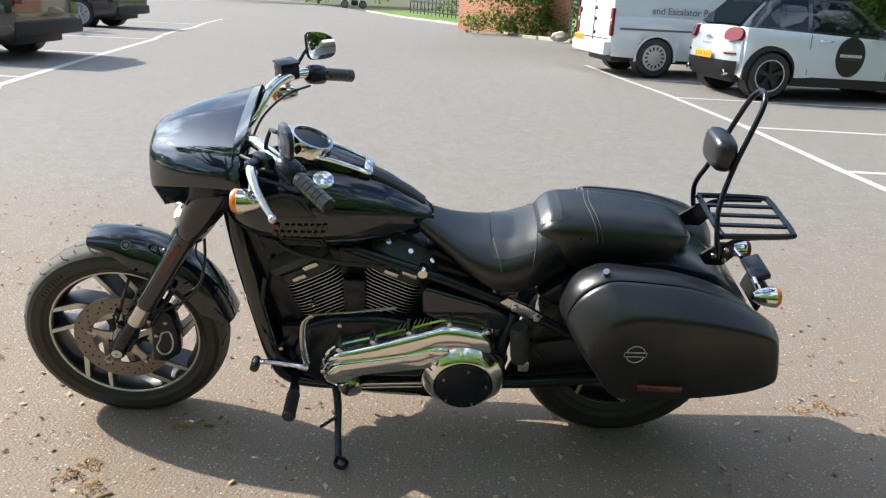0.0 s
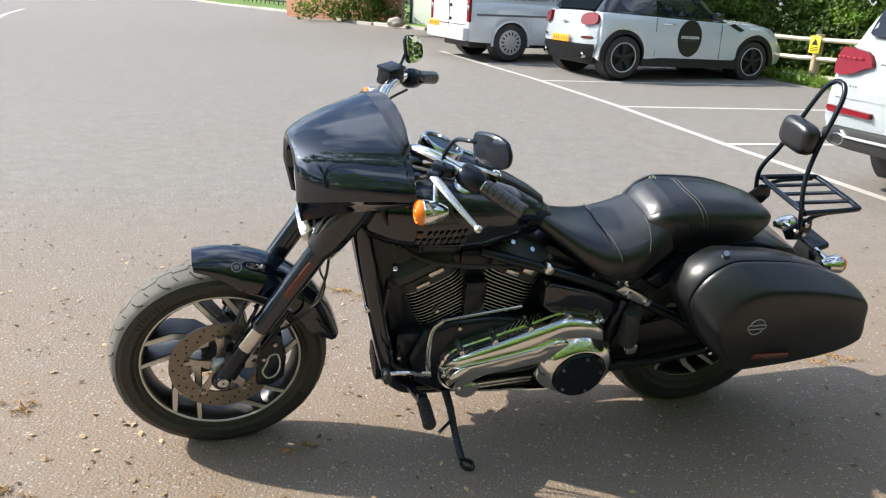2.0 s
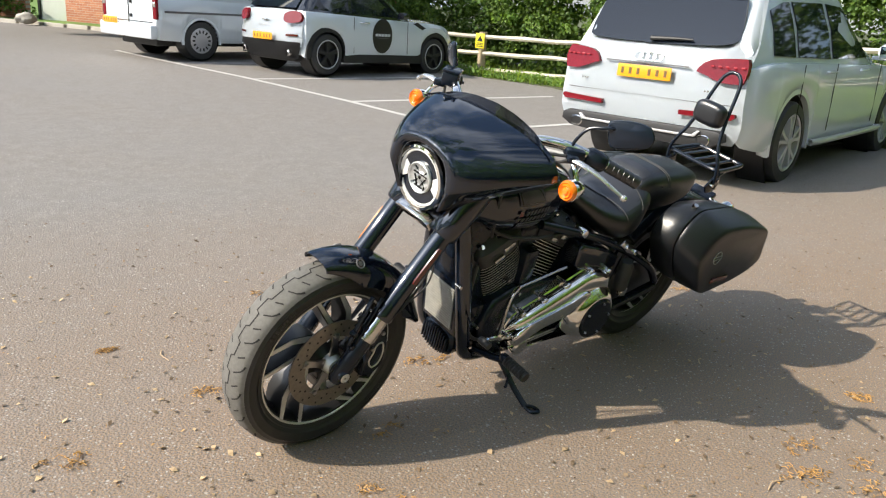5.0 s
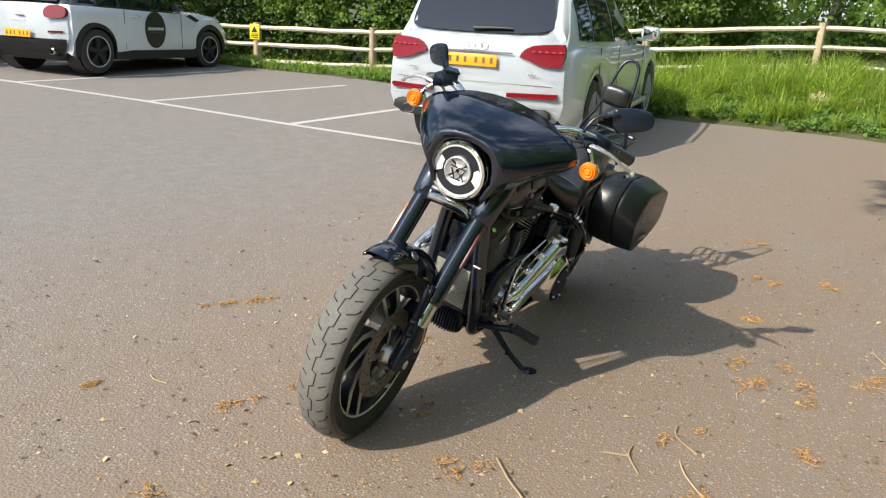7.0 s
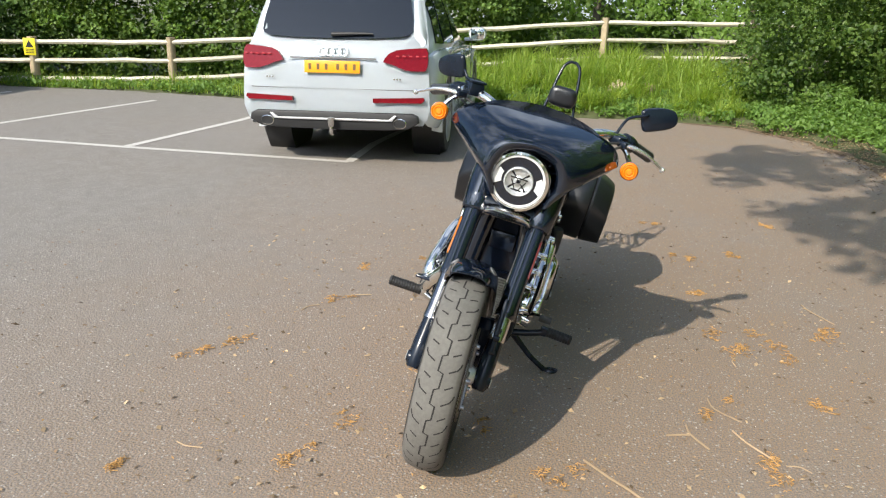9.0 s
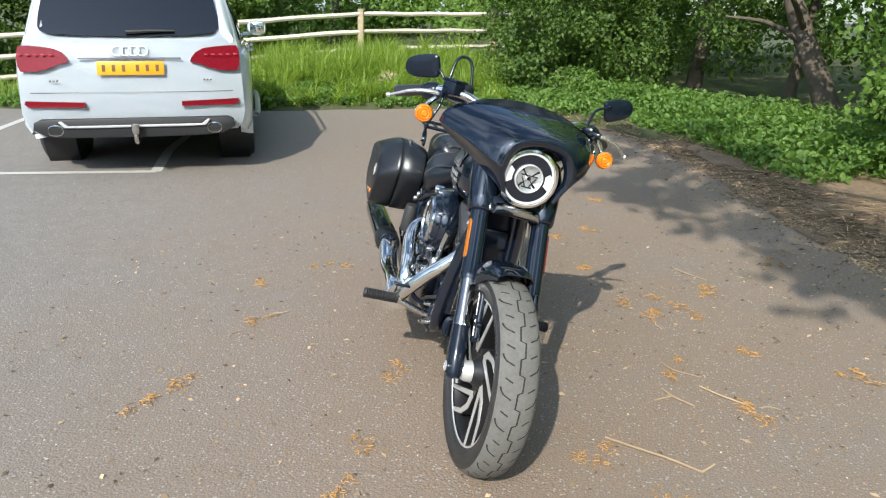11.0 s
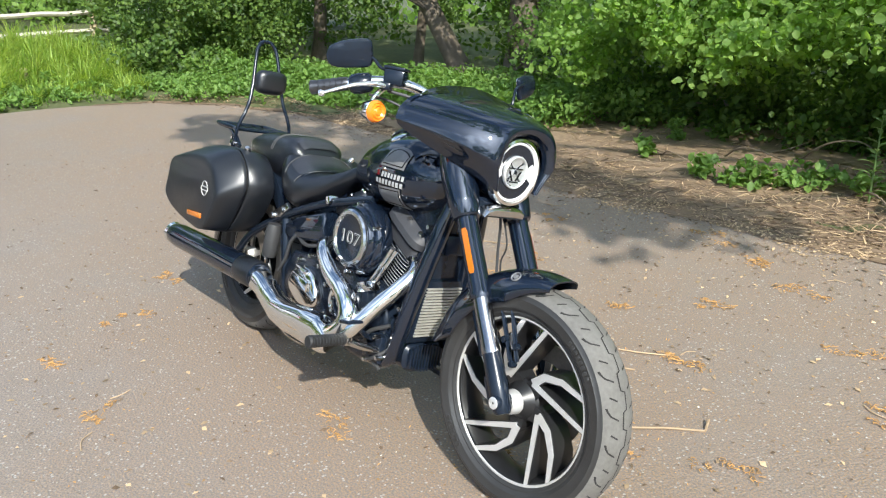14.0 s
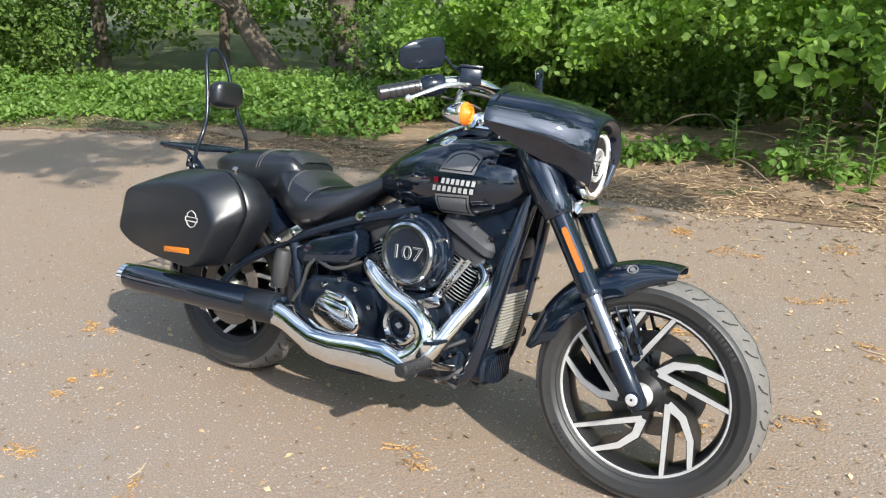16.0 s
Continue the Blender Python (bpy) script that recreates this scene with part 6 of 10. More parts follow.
bmesh.ops.transform(bm, matrix=Matrix.Translation(AIR + Vector((0, -0.196, 0.0))) @ Matrix.Rotation(radians(90), 4, "X") @ Matrix.Diagonal((1.32, 1, 1, 1)), verts=bm.verts)
each_part("figure_fill", bm, M_METAL_BLACK, air, smooth=0)
bm = bmesh.new()
for a in (0.5, 1.6, 2.9, 4.0, 5.2):
    lathe(bm, [(0.0, 0.182), (0.006, 0.181), (0.008, 0.172), (0.008, 0.15)], AIR + Vector((0.116 * math.cos(a), 0, 0.116 * math.sin(a))), (0, -1, 0), 12)
each_part("air_cleaner_bolt", bm, M_CHROME, air)

# exhaust: two headers into one long silencer
bm = bmesh.new()
tube(bm, [(1.020, -0.050, 0.590), (1.085, -0.062, 0.580), (1.118, -0.092, 0.545), (1.112, -0.135, 0.498), (1.090, -0.180, 0.445), (1.058, -0.225, 0.378), (1.020, -0.252, 0.322), (0.960, -0.262, 0.286)], 0.027, 18, 6)
part("front_header", bm, M_CHROME, bike, "chrome front exhaust header")
bm = bmesh.new()
tube(bm, [(0.700, -0.10, 0.545), (0.728, -0.165, 0.556), (0.768, -0.215, 0.544), (0.820, -0.236, 0.514), (0.886, -0.242, 0.476), (0.958, -0.244, 0.448), (1.008, -0.246, 0.408), (1.014, -0.250, 0.355), (0.978, -0.258, 0.312), (0.930, -0.262, 0.290)], (0.024, 0.024, 0.024, 0.025, 0.028, 0.031, 0.034, 0.035, 0.035, 0.034), 18, 6)
part("rear_header", bm, M_CHROME, bike, "chrome rear exhaust header")
bm = bmesh.new()
rows = []
for x, z, hh in ((0.985, 0.272, 0.030), (0.940, 0.276, 0.052), (0.890, 0.282, 0.060), (0.780, 0.278, 0.057), (0.680, 0.270, 0.052), (0.600, 0.276, 0.047), (0.540, 0.300, 0.043), (0.480, 0.326, 0.042), (0.415, 0.340, 0.042)):
    rows.append(superloop(x, -0.262, z, 0.040, hh, 24, 3.0))
loft(bm, rows)
bmesh.ops.recalc_face_normals(bm, faces=bm.faces)
part("heat_shield", bm, M_CHROME, bike, "chrome exhaust heat shield", None, 50)
MUF_A, MUF_B = Vector((0.440, -0.262, 0.348)), Vector((-0.385, -0.268, 0.322))
mx = (MUF_B - MUF_A).normalized()
ml = (MUF_B - MUF_A).length
bm = bmesh.new()
lathe(bm, [(0.0, 0.0), (0.044, 0.0), (0.050, 0.02), (0.054, 0.10), (0.054, ml - 0.10), (0.050, ml - 0.03), (0.046, ml - 0.015)], MUF_A, mx, 36)
muf = part("silencer", bm, M_PAINT, bike, "long gloss black silencer")
bm = bmesh.new()
lathe(bm, [(0.0, 0.012), (0.050, 0.012), (0.0545, 0.020), (0.056, 0.125), (0.0545, 0.132)], MUF_A, mx, 36)
part("silencer_clamp", bm, M_SATIN, muf, "satin black sleeve")
bm = bmesh.new()
lathe(bm, [(0.049, ml - 0.030), (0.050, ml), (0.046, ml + 0.004), (0.040, ml), (0.038, ml - 0.04)], MUF_A, mx, 36)
bmesh.ops.recalc_face_normals(bm, faces=bm.faces)
part("silencer_tip", bm, M_CHROME, muf, "chrome silencer tip")
bm = bmesh.new()
lathe(bm, [(0.0, ml - 0.035), (0.040, ml - 0.035)], MUF_A, mx, 24)
part("silencer_bore", bm, M_GROOVE, muf)
bm = bmesh.new()
tube(bm, [(0.905, -0.262, 0.23), (0.880, -0.255, 0.225), (0.70, -0.250, 0.205), (0.60, -0.24, 0.215)], 0.010, 8, 4)
part("exhaust_stay", bm, M_METAL_BLACK, bike)

# frame, swingarm, oil cooler
for s in (1, -1):
    bm = bmesh.new()
    tube(bm, [(1.225, s * 0.045, 0.870), (1.195, s * 0.075, 0.700), (1.150, s * 0.100, 0.480), (1.118, s * 0.110, 0.330), (1.085, s * 0.105, 0.250), (1.010, s * 0.100, 0.215), (0.80, s * 0.100, 0.205), (0.52, s * 0.100, 0.205), (0.40, s * 0.110, 0.26)], (0.027, 0.029, 0.029, 0.028, 0.024, 0.020, 0.018, 0.018, 0.018), 14, 5)
    part("frame_tube", bm, M_PAINT, bike, "black frame downtube")
    bm = bmesh.new()
    tube(bm, [(0.86, s * 0.10, 0.735), (0.660, s * 0.130, 0.682), (0.500, s * 0.140, 0.628), (0.360, s * 0.148, 0.570), (0.220, s * 0.152, 0.500), (0.10, s * 0.150, 0.430), (0.02, s * 0.148, 0.350)], 0.0165, 14, 5)
    tube(bm, [(0.42, s * 0.14, 0.27), (0.25, s * 0.15, 0.29), (0.02, s * 0.148, 0.325)], 0.020, 14, 4)
    tube(bm, [(0.37, s * 0.145, 0.56), (0.40, s * 0.14, 0.42), (0.41, s * 0.13, 0.27)], 0.020, 14, 4)
    part("swingarm", bm, M_METAL_BLACK, bike, "black swingarm")
    bm = bmesh.new()
    slab(bm, [(0.425, 0.610), (0.400, 0.628), (0.345, 0.600), (0.288, 0.565), (0.300, 0.545), (0.360, 0.565)], s * 0.158, s * 0.172, "xz", 0.004)
    plate = part("bag_bracket", bm, M_CHROME_DIM, bike, "bright saddlebag bracket")
    bm = bmesh.new()
    for x, z in ((0.380, 0.596), (0.310, 0.560)):
        lathe(bm, [(0.0, 0.182), (0.010, 0.181), (0.013, 0.170), (0.013, 0.15)], (x, 0, z), (0, s, 0), 14)
    each_part("bracket_bolt", bm, M_CHROME, plate)
    bm = bmesh.new()
    lathe(bm, [(0.0, 0.0), (0.026, 0.0), (0.030, 0.02), (0.030, 0.11), (0.024, 0.13), (0.0, 0.13)], (0.345, s * 0.185, 0.405), (0.1, 0, 1), 22)
    part("passenger_peg", bm, M_RUBBER, bike, "folded passenger peg")
    bm = bmesh.new()
    box(bm, (0.335, s * 0.195, 0.395), (0.036, 0.026, 0.040), 0.006)
    part("peg_bracket", bm, M_CHROME_DIM, bike)
    bm = bmesh.new()
    slab(bm, [(0.655, 0.622), (0.640, 0.642), (0.470, 0.592), (0.385, 0.548), (0.385, 0.505), (0.420, 0.492), (0.620, 0.528), (0.652, 0.552)], s * 0.085, s * 0.158, "xz", 0.012, 3)
    part("side_cover", bm, M_PAINT, bike, "gloss black side cover")
    bm = bmesh.new()
    lathe(bm, [(0.0, 0.158), (0.014, 0.156), (0.018, 0.145), (0.018, 0.12)], (0.655, 0, 0.690), (0, s, 0), 16)
    part("frame_bolt", bm, M_CHROME, bike)
bm = bmesh.new()
slab(bm, [(1.205, 0.82), (1.165, 0.55), (1.110, 0.27), (1.060, 0.215), (0.960, 0.215), (1.000, 0.42), (1.060, 0.56), (1.010, 0.70), (0.94, 0.76), (1.05, 0.80)], -0.070, 0.070, "xz", 0.012)
part("frame_shroud", bm, M_METAL_BLACK, bike, "black shroud between frame and engine")
bm = bmesh.new()
slab(bm, [(0.98, 0.74), (0.90, 0.70), (0.74, 0.70), (0.62, 0.72), (0.46, 0.62), (0.40, 0.50), (0.42, 0.30), (0.70, 0.30), (0.86, 0.44), (1.00, 0.62)], -0.060, 0.060, "xz", 0.012)
part("backbone", bm, M_METAL_BLACK, bike, "black frame backbone")
bm = bmesh.new()
box(bm, (1.140, 0, 0.430), (0.040, 0.190, 0.225), 0.008, (0, 10, 0))
cooler = part("oil_cooler", bm, M_METAL_BLACK, bike, "oil cooler with pale core")
bm = bmesh.new()
for k in range(17):
    z = 0.345 + k * 0.0104
    box(bm, (1.162 + (z - 0.430) * 0.176, 0, z), (0.008, 0.145, 0.0055), 0.0, (0, 10, 0))
each_part("cooler_fin", bm, M_RAD, cooler, "pale cooling fins", smooth=0)
bm = bmesh.new()
loft(bm, [superloop(x, 0, 0.262, w, h, 28, 3.0) for x, w, h in ((1.065, 0.060, 0.04), (1.075, 0.080, 0.052), (1.120, 0.082, 0.054), (1.130, 0.070, 0.045))])
bmesh.ops.recalc_face_normals(bm, faces=bm.faces)
reg = part("regulator", bm, M_METAL_BLACK, bike, "black ribbed voltage regulator")
bm = bmesh.new()
for k in range(11):
    y = -0.062 + k * 0.0124
    h = 0.046 * math.sqrt(max(0.05, 1 - (y / 0.085) ** 2)) * 2
    box(bm, (1.136, y, 0.262), (0.022, 0.005, h), 0.001)
each_part("regulator_rib", bm, M_METAL_BLACK, reg)
bm = bmesh.new()
for x, y, z, sx, sy, sz in ((1.02, -0.10, 0.27, 0.10, 0.08, 0.10), (1.06, -0.06, 0.33, 0.08, 0.10, 0.10), (1.05, 0.05, 0.36, 0.09, 0.10, 0.16), (1.10, 0.0, 0.72, 0.12, 0.12, 0.08), (0.86, 0.0, 0.66, 0.10, 0.14, 0.12), (0.86, 0.03, 0.56, 0.07, 0.16, 0.14), (0.55, 0.0, 0.54, 0.16, 0.18, 0.16), (1.18, 0.0, 0.66, 0.05, 0.10, 0.07)):
    box(bm, (x, y, z), (sx, sy, sz), 0.012)
lathe(bm, [(0.0, 0.06), (0.04, 0.055), (0.045, 0.02), (0.045, -0.1)], (1.03, -0.075, 0.285), (0.35, -1, 0), 20)
each_part("engine_fitting", bm, M_METAL_BLACK, bike)
bm = bmesh.new()
for pts in ([(1.10, -0.09, 0.30), (1.05, -0.15, 0.24), (0.98, -0.13, 0.22)], [(1.08, -0.12, 0.36), (1.02, -0.16, 0.32), (1.00, -0.14, 0.25), (1.06, -0.12, 0.20)], [(1.12, 0.05, 0.78), (1.06, 0.10, 0.73), (0.92, 0.12, 0.70), (0.70, 0.11, 0.68)], [(1.14, -0.06, 0.62), (1.16, -0.09, 0.50), (1.13, -0.10, 0.38)],
            [(0.64, -0.10, 0.53), (0.56, -0.15, 0.50), (0.48, -0.15, 0.52)], [(0.52, -0.13, 0.56), (0.46, -0.16, 0.50), (0.43, -0.16, 0.42), (0.40, -0.17, 0.36)], [(1.13, 0.10, 0.62), (1.15, 0.12, 0.45), (1.10, 0.13, 0.34), (1.02, 0.13, 0.30)], [(0.40, 0.13, 0.52), (0.33, 0.15, 0.44), (0.28, 0.14, 0.38)]):
    tube(bm, pts, 0.007, 8, 5)
each_part("hose", bm, M_RUBBER, bike)
bm = bmesh.new()
for p in ((1.055, -0.155, 0.315), (1.075, -0.150, 0.250), (1.010, -0.150, 0.222), (1.14, -0.115, 0.60), (1.165, -0.10, 0.71), (0.985, 0.13, 0.55), (0.905, 0.13, 0.475), (1.19, 0.105, 0.55), (1.09, 0.135, 0.38), (0.985, -0.16, 0.28), (1.12, -0.125, 0.43)):
    lathe(bm, [(0.0, 0.008), (0.007, 0.007), (0.009, -0.02)], p, (0, math.copysign(1, p[1]), 0), 10)
each_part("fastener", bm, M_CHROME_DIM, bike)

# rider's controls
for s in (1, -1):
    bm = bmesh.new()
    lathe(bm, [(0.0, 0.0), (0.018, 0.0)] + [q for k in range(11) for q in ((0.0200, 0.004 + k * 0.011), (0.0200, 0.010 + k * 0.011), (0.0178, 0.0115 + k * 0.011))][:33 if s < 0 else 24] + [(0.021, 0.126 if s < 0 else 0.092), (0.018, 0.134 if s < 0 else 0.099), (0.0, 0.135 if s < 0 else 0.100)], (1.035, s * 0.262, 0.308), (0, s, -0.04 if s > 0 else 0.0), 20)
    part("footpeg", bm, M_PEG, bike, "ribbed rubber footpeg")
    bm = bmesh.new()
    tube(bm, [(1.035, s * 0.265, 0.308), (1.045, s * 0.20, 0.285), (1.055, s * 0.12, 0.265)], 0.013, 12, 4)
    box(bm, (1.035, s * 0.250, 0.306), (0.030, 0.03, 0.036), 0.006)
    part("peg_mount", bm, M_CHROME_DIM if s < 0 else M_METAL_BLACK, bike)
bm = bmesh.new()
tube(bm, [(1.005, 0.185, 0.345), (1.040, 0.200, 0.365), (1.110, 0.222, 0.395), (1.145, 0.230, 0.400)], (0.012, 0.009, 0.008, 0.008), 10, 5)
lever = part("shift_lever", bm, M_CHROME, bike, "chrome gear lever with a rubber peg")
bm = bmesh.new()
lathe(bm, [(0.0, 0.0), (0.013, 0.0), (0.014, 0.008), (0.013, 0.045), (0.0, 0.046)], (1.148, 0.215, 0.400), (0, 1, 0), 16)
part("shift_peg", bm, M_RUBBER, lever)
bm = bmesh.new()
tube(bm, [(1.005, 0.175, 0.350), (1.012, 0.180, 0.44), (1.005, 0.180, 0.515), (0.975, 0.178, 0.548)], 0.012, 12, 5, flat=0.6)
tube(bm, [(0.980, 0.180, 0.548), (0.730, 0.170, 0.575)], 0.0042, 8, 2)
part("shift_linkage", bm, M_CHROME_DIM, bike, "chrome gear linkage")
bm = bmesh.new()
box(bm, (1.06, -0.255, 0.375), (0.050, 0.075, 0.012), 0.004, (0, -12, 0))
tube(bm, [(1.055, -0.235, 0.370), (1.045, -0.20, 0.33), (1.030, -0.15, 0.30)], 0.009, 10, 4)
part("brake_pedal", bm, M_METAL_BLACK, bike, "black brake pedal")
# side stand, reaching the ground on the low side
bm = bmesh.new()
tube(bm, [(0.925, 0.125, 0.215), (0.915, 0.165, 0.180), (0.908, 0.235, 0.125), (0.900, 0.305, 0.085)], (0.014, 0.013, 0.011, 0.011), 12, 5)
tube(bm, [(0.900, 0.305, 0.085), (0.872, 0.325, 0.084), (0.880, 0.355, 0.090), (0.905, 0.340, 0.087)], 0.0065, 8, 5, closed=True)
tube(bm, [(0.91, 0.20, 0.16), (0.955, 0.235, 0.150), (0.965, 0.240, 0.148)], 0.0055, 8, 4)
part("side_stand", bm, M_METAL_BLACK, bike, "black side stand swung down")
bm = bmesh.new()
slab(bm, [(0.40, 0.22), (0.34, 0.40), (0.15, 0.44), (-0.04, 0.38), (-0.05, 0.29), (0.15, 0.27)], 0.100, 0.112, "xz", 0.004)
part("belt_guard", bm, M_SATIN, bike, "black belt guard")

# saddlebags: inner shell, lid across a dark joint, badge, reflector, latch
BAG = [(0.245, 0.645), (0.232, 0.696), (0.206, 0.736), (0.165, 0.768), (0.12, 0.782), (0.004, 0.776), (-0.08, 0.766), (-0.187, 0.736), (-0.26, 0.703), (-0.31, 0.664), (-0.335, 0.612), (-0.345, 0.55), (-0.335, 0.51), (-0.25, 0.478), (-0.12, 0.455), (0.01, 0.44), (0.075, 0.436), (0.13, 0.46), (0.18, 0.52), (0.22, 0.585)]
LID_FACE = [(0.2, 0.61), (0.18, 0.648), (0.157, 0.687), (0.124, 0.718), (0.06, 0.735), (-0.05, 0.73), (-0.135, 0.718), (-0.21, 0.702), (-0.262, 0.684), (-0.29, 0.655), (-0.305, 0.6), (-0.318, 0.545), (-0.308, 0.515), (-0.24, 0.482), (-0.12, 0.458), (0.01, 0.444), (0.07, 0.442), (0.115, 0.462), (0.155, 0.52), (0.185, 0.57)]


def bag_loop(y, grow, dx=0.0, dz=0.0):
    c = Vector((-0.02, 0.61, 0))
    out = []
    for p in spline([(x, z, 0) for x, z in BAG], 3, True):
        v = p - c
        v = v * ((v.length + grow) / v.length)
        q = c + v
        out.append((q.x + dx, y, q.y + dz))
    return out


def lid_loop(y, f, back=0.0):
    """The lid's outline: f runs from its rim (0) to the edge of its flat face (1)."""
    rim = spline([(x, z, 0) for x, z in BAG], 3, True)
    face = spline([(x, z, 0) for x, z in LID_FACE], 3, True)
    return [(p.x - back * max(0.0, min(1.0, (0.10 - p.x) / 0.4)), y, p.y) for p in (a.lerp(b, f) for a, b in zip(rim, face))]


for s in (1, -1):
    back = 0.030 if s > 0 else 0.0
    bm = bmesh.new()
    loft(bm, [bag_loop(s * y, g, dx, dz) for y, g, dx, dz in ((0.165, -0.034, 0.021, -0.006), (0.180, -0.014, 0.023, -0.002), (0.230, -0.002, 0.015, 0.002), (0.280, 0.002, 0.004, 0.002), (0.286, -0.002, 0.002, 0.002))])
    bmesh.ops.recalc_face_normals(bm, faces=bm.faces)
    bag = part("saddlebag", bm, M_SATIN, bike, "satin black hard saddlebag", None, 45)
    bm = bmesh.new()
    loft(bm, [bag_loop(s * y, g, dx, dz) for y, g, dx, dz in ((0.284, -0.010, 0.002, 0.002), (0.294, -0.010, 0.001, 0.001))], caps=False)
    part("bag_joint", bm, M_GROOVE, bag)
    bm = bmesh.new()
    loft(bm, [lid_loop(s * y, f, back * g) for y, f, g in ((0.291, 0.12, 0.4), (0.293, 0.0, 0.5), (0.300, 0.0, 0.6), (0.308, 0.06, 0.8), (0.340, 0.42, 1.0), (0.366, 0.76, 1.0), (0.379, 0.95, 1.0), (0.386, 1.08, 1.0), (0.390, 1.25, 1.0), (0.3915, 1.6, 1.0))])
    bmesh.ops.recalc_face_normals(bm, faces=bm.faces)
    lid = part("bag_lid", bm, M_SATIN, bag, "satin black lid with bevelled edges", None, 60)
    # badge outline, drawn as plain shapes
    bm = bmesh.new()
    bx, bz, by = (0.066 if s > 0 else 0.090), 0.612, s * 0.393
    tube(bm, [(bx - 0.030, by, bz + 0.006), (bx + 0.030, by, bz + 0.006), (bx + 0.030, by, bz - 0.008), (bx - 0.030, by, bz - 0.008), (bx - 0.030, by, bz + 0.006)], 0.0020, 6, 1)
    for v in (1, -1):
        tube(bm, [(bx - 0.023, by, bz + v * 0.009), (bx - 0.019, by, bz + v * 0.020), (bx, by, bz + v * 0.029), (bx + 0.019, by, bz + v * 0.020), (bx + 0.023, by, bz + v * 0.009)], 0.0020, 6, 2)
    part("bag_badge", bm, M_DECAL_LIGHT, bag, "pale outlined badge", smooth=60)
    # side reflector; the left copy has its shade in a darker colour
    bm = bmesh.new()
    box(bm, (0.020 if s < 0 else -0.022, s * 0.388, 0.494), (0.130, 0.020, 0.021), 0.004, (0, -4 if s < 0 else -2, 0))
    part("bag_reflector", bm, M_REFLECT if s < 0 else M_RED_REFLECT, bag, "amber side reflector")
    bm = bmesh.new()
    lathe(bm, [(0.0, 0.008), (0.009, 0.008), (0.012, 0.0), (0.012, -0.02)], (0.150, s * 0.262, 0.790), (0.3, s * 0.4, 0.8), 18)
    part("bag_lock", bm, M_CHROME_DIM, bag, "small round lock")
    if s < 0:
        # the bag on this side sits closer in
        bag.location.y += 0.028

# backrest hoop with its pad, luggage rack
bm = bmesh.new()
hoop = [(-0.205, 0.125, 0.765), (-0.185, 0.124, 0.850), (-0.180, 0.106, 0.905), (-0.192, 0.082, 0.965), (-0.212, 0.066, 1.050), (-0.238, 0.054, 1.145), (-0.254, 0.042, 1.200), (-0.262, 0.020, 1.226), (-0.263, 0.0, 1.230)]
tube(bm, hoop + mirrored(hoop[-2::-1]), 0.0078, 12, 5)
sissy = part("backrest_hoop", bm, M_METAL_BLACK, bike, "black tubular backrest hoop")
bm = bmesh.new()
loft(bm, [superloop(x, 0, 1.055 + dz, w, h, 32, 3.6) for x, w, h, dz in ((-0.212, 0.058, 0.040, -0.004), (-0.206, 0.066, 0.047, -0.003), (-0.186, 0.072, 0.052, 0.0), (-0.166, 0.070, 0.050, 0.002), (-0.154, 0.060, 0.042, 0.004), (-0.150, 0.040, 0.028, 0.004))])
bmesh.ops.recalc_face_normals(bm, faces=bm.faces)
part("backrest_pad", bm, M_LEATHER, sissy, "padded black backrest", None, 60)
for s in (1, -1):
    bm = bmesh.new()
    slab(bm, [(-0.150, 0.770), (-0.205, 0.815), (-0.245, 0.812), (-0.255, 0.770), (-0.225, 0.735), (-0.175, 0.738)], s * 0.112, s * 0.122, "xz", 0.003)
    pl = part("rack_plate", bm, M_METAL_BLACK, bike, "black rack side plate")
    bm = bmesh.new()
    for x, z in ((-0.190, 0.775), (-0.222, 0.762), (-0.222, 0.796)):
        lathe(bm, [(0.0, 0.134), (0.008, 0.133), (0.010, 0.12)], (x, 0, z), (0, s, 0), 12)
    each_part("rack_bolt", bm, M_CHROME_DIM, pl)
bm = bmesh.new()
tube(bm, [(-0.205, 0.115, 0.838), (-0.215, 0.125, 0.840), (-0.392, 0.118, 0.842), (-0.418, 0.095, 0.842), (-0.420, 0.0, 0.842), (-0.418, -0.095, 0.842), (-0.392, -0.118, 0.842), (-0.215, -0.125, 0.840), (-0.205, -0.115, 0.838), (-0.202, 0.0, 0.838)], 0.0088, 10, 4, closed=True)
rack = part("luggage_rack", bm, M_METAL_BLACK, bike, "black tubular luggage rack")
for y in (-0.06, 0.0, 0.06):
    bm = bmesh.new()
    box(bm, (-0.310, y, 0.841), (0.216, 0.016, 0.008), 0.002)
    part("rack_slat", bm, M_METAL_BLACK, rack)
bm = bmesh.new()
for s in (1, -1):
    tube(bm, [(-0.215, s * 0.117, 0.800), (-0.27, s * 0.117, 0.828), (-0.40, s * 0.112, 0.836)], 0.007, 8, 4)
each_part("rack_stay", bm, M_METAL_BLACK, rack)

# ---- parked vehicles ----
# each one: x ahead, y to its left, z up from the ground under the middle of its rear axle
def grid_between(table, xs, k):
    p = spline([(r[0], r[k], 0) for r in table], 8)
    return np.interp(xs, [q.x for q in p], [q.y for q in p])


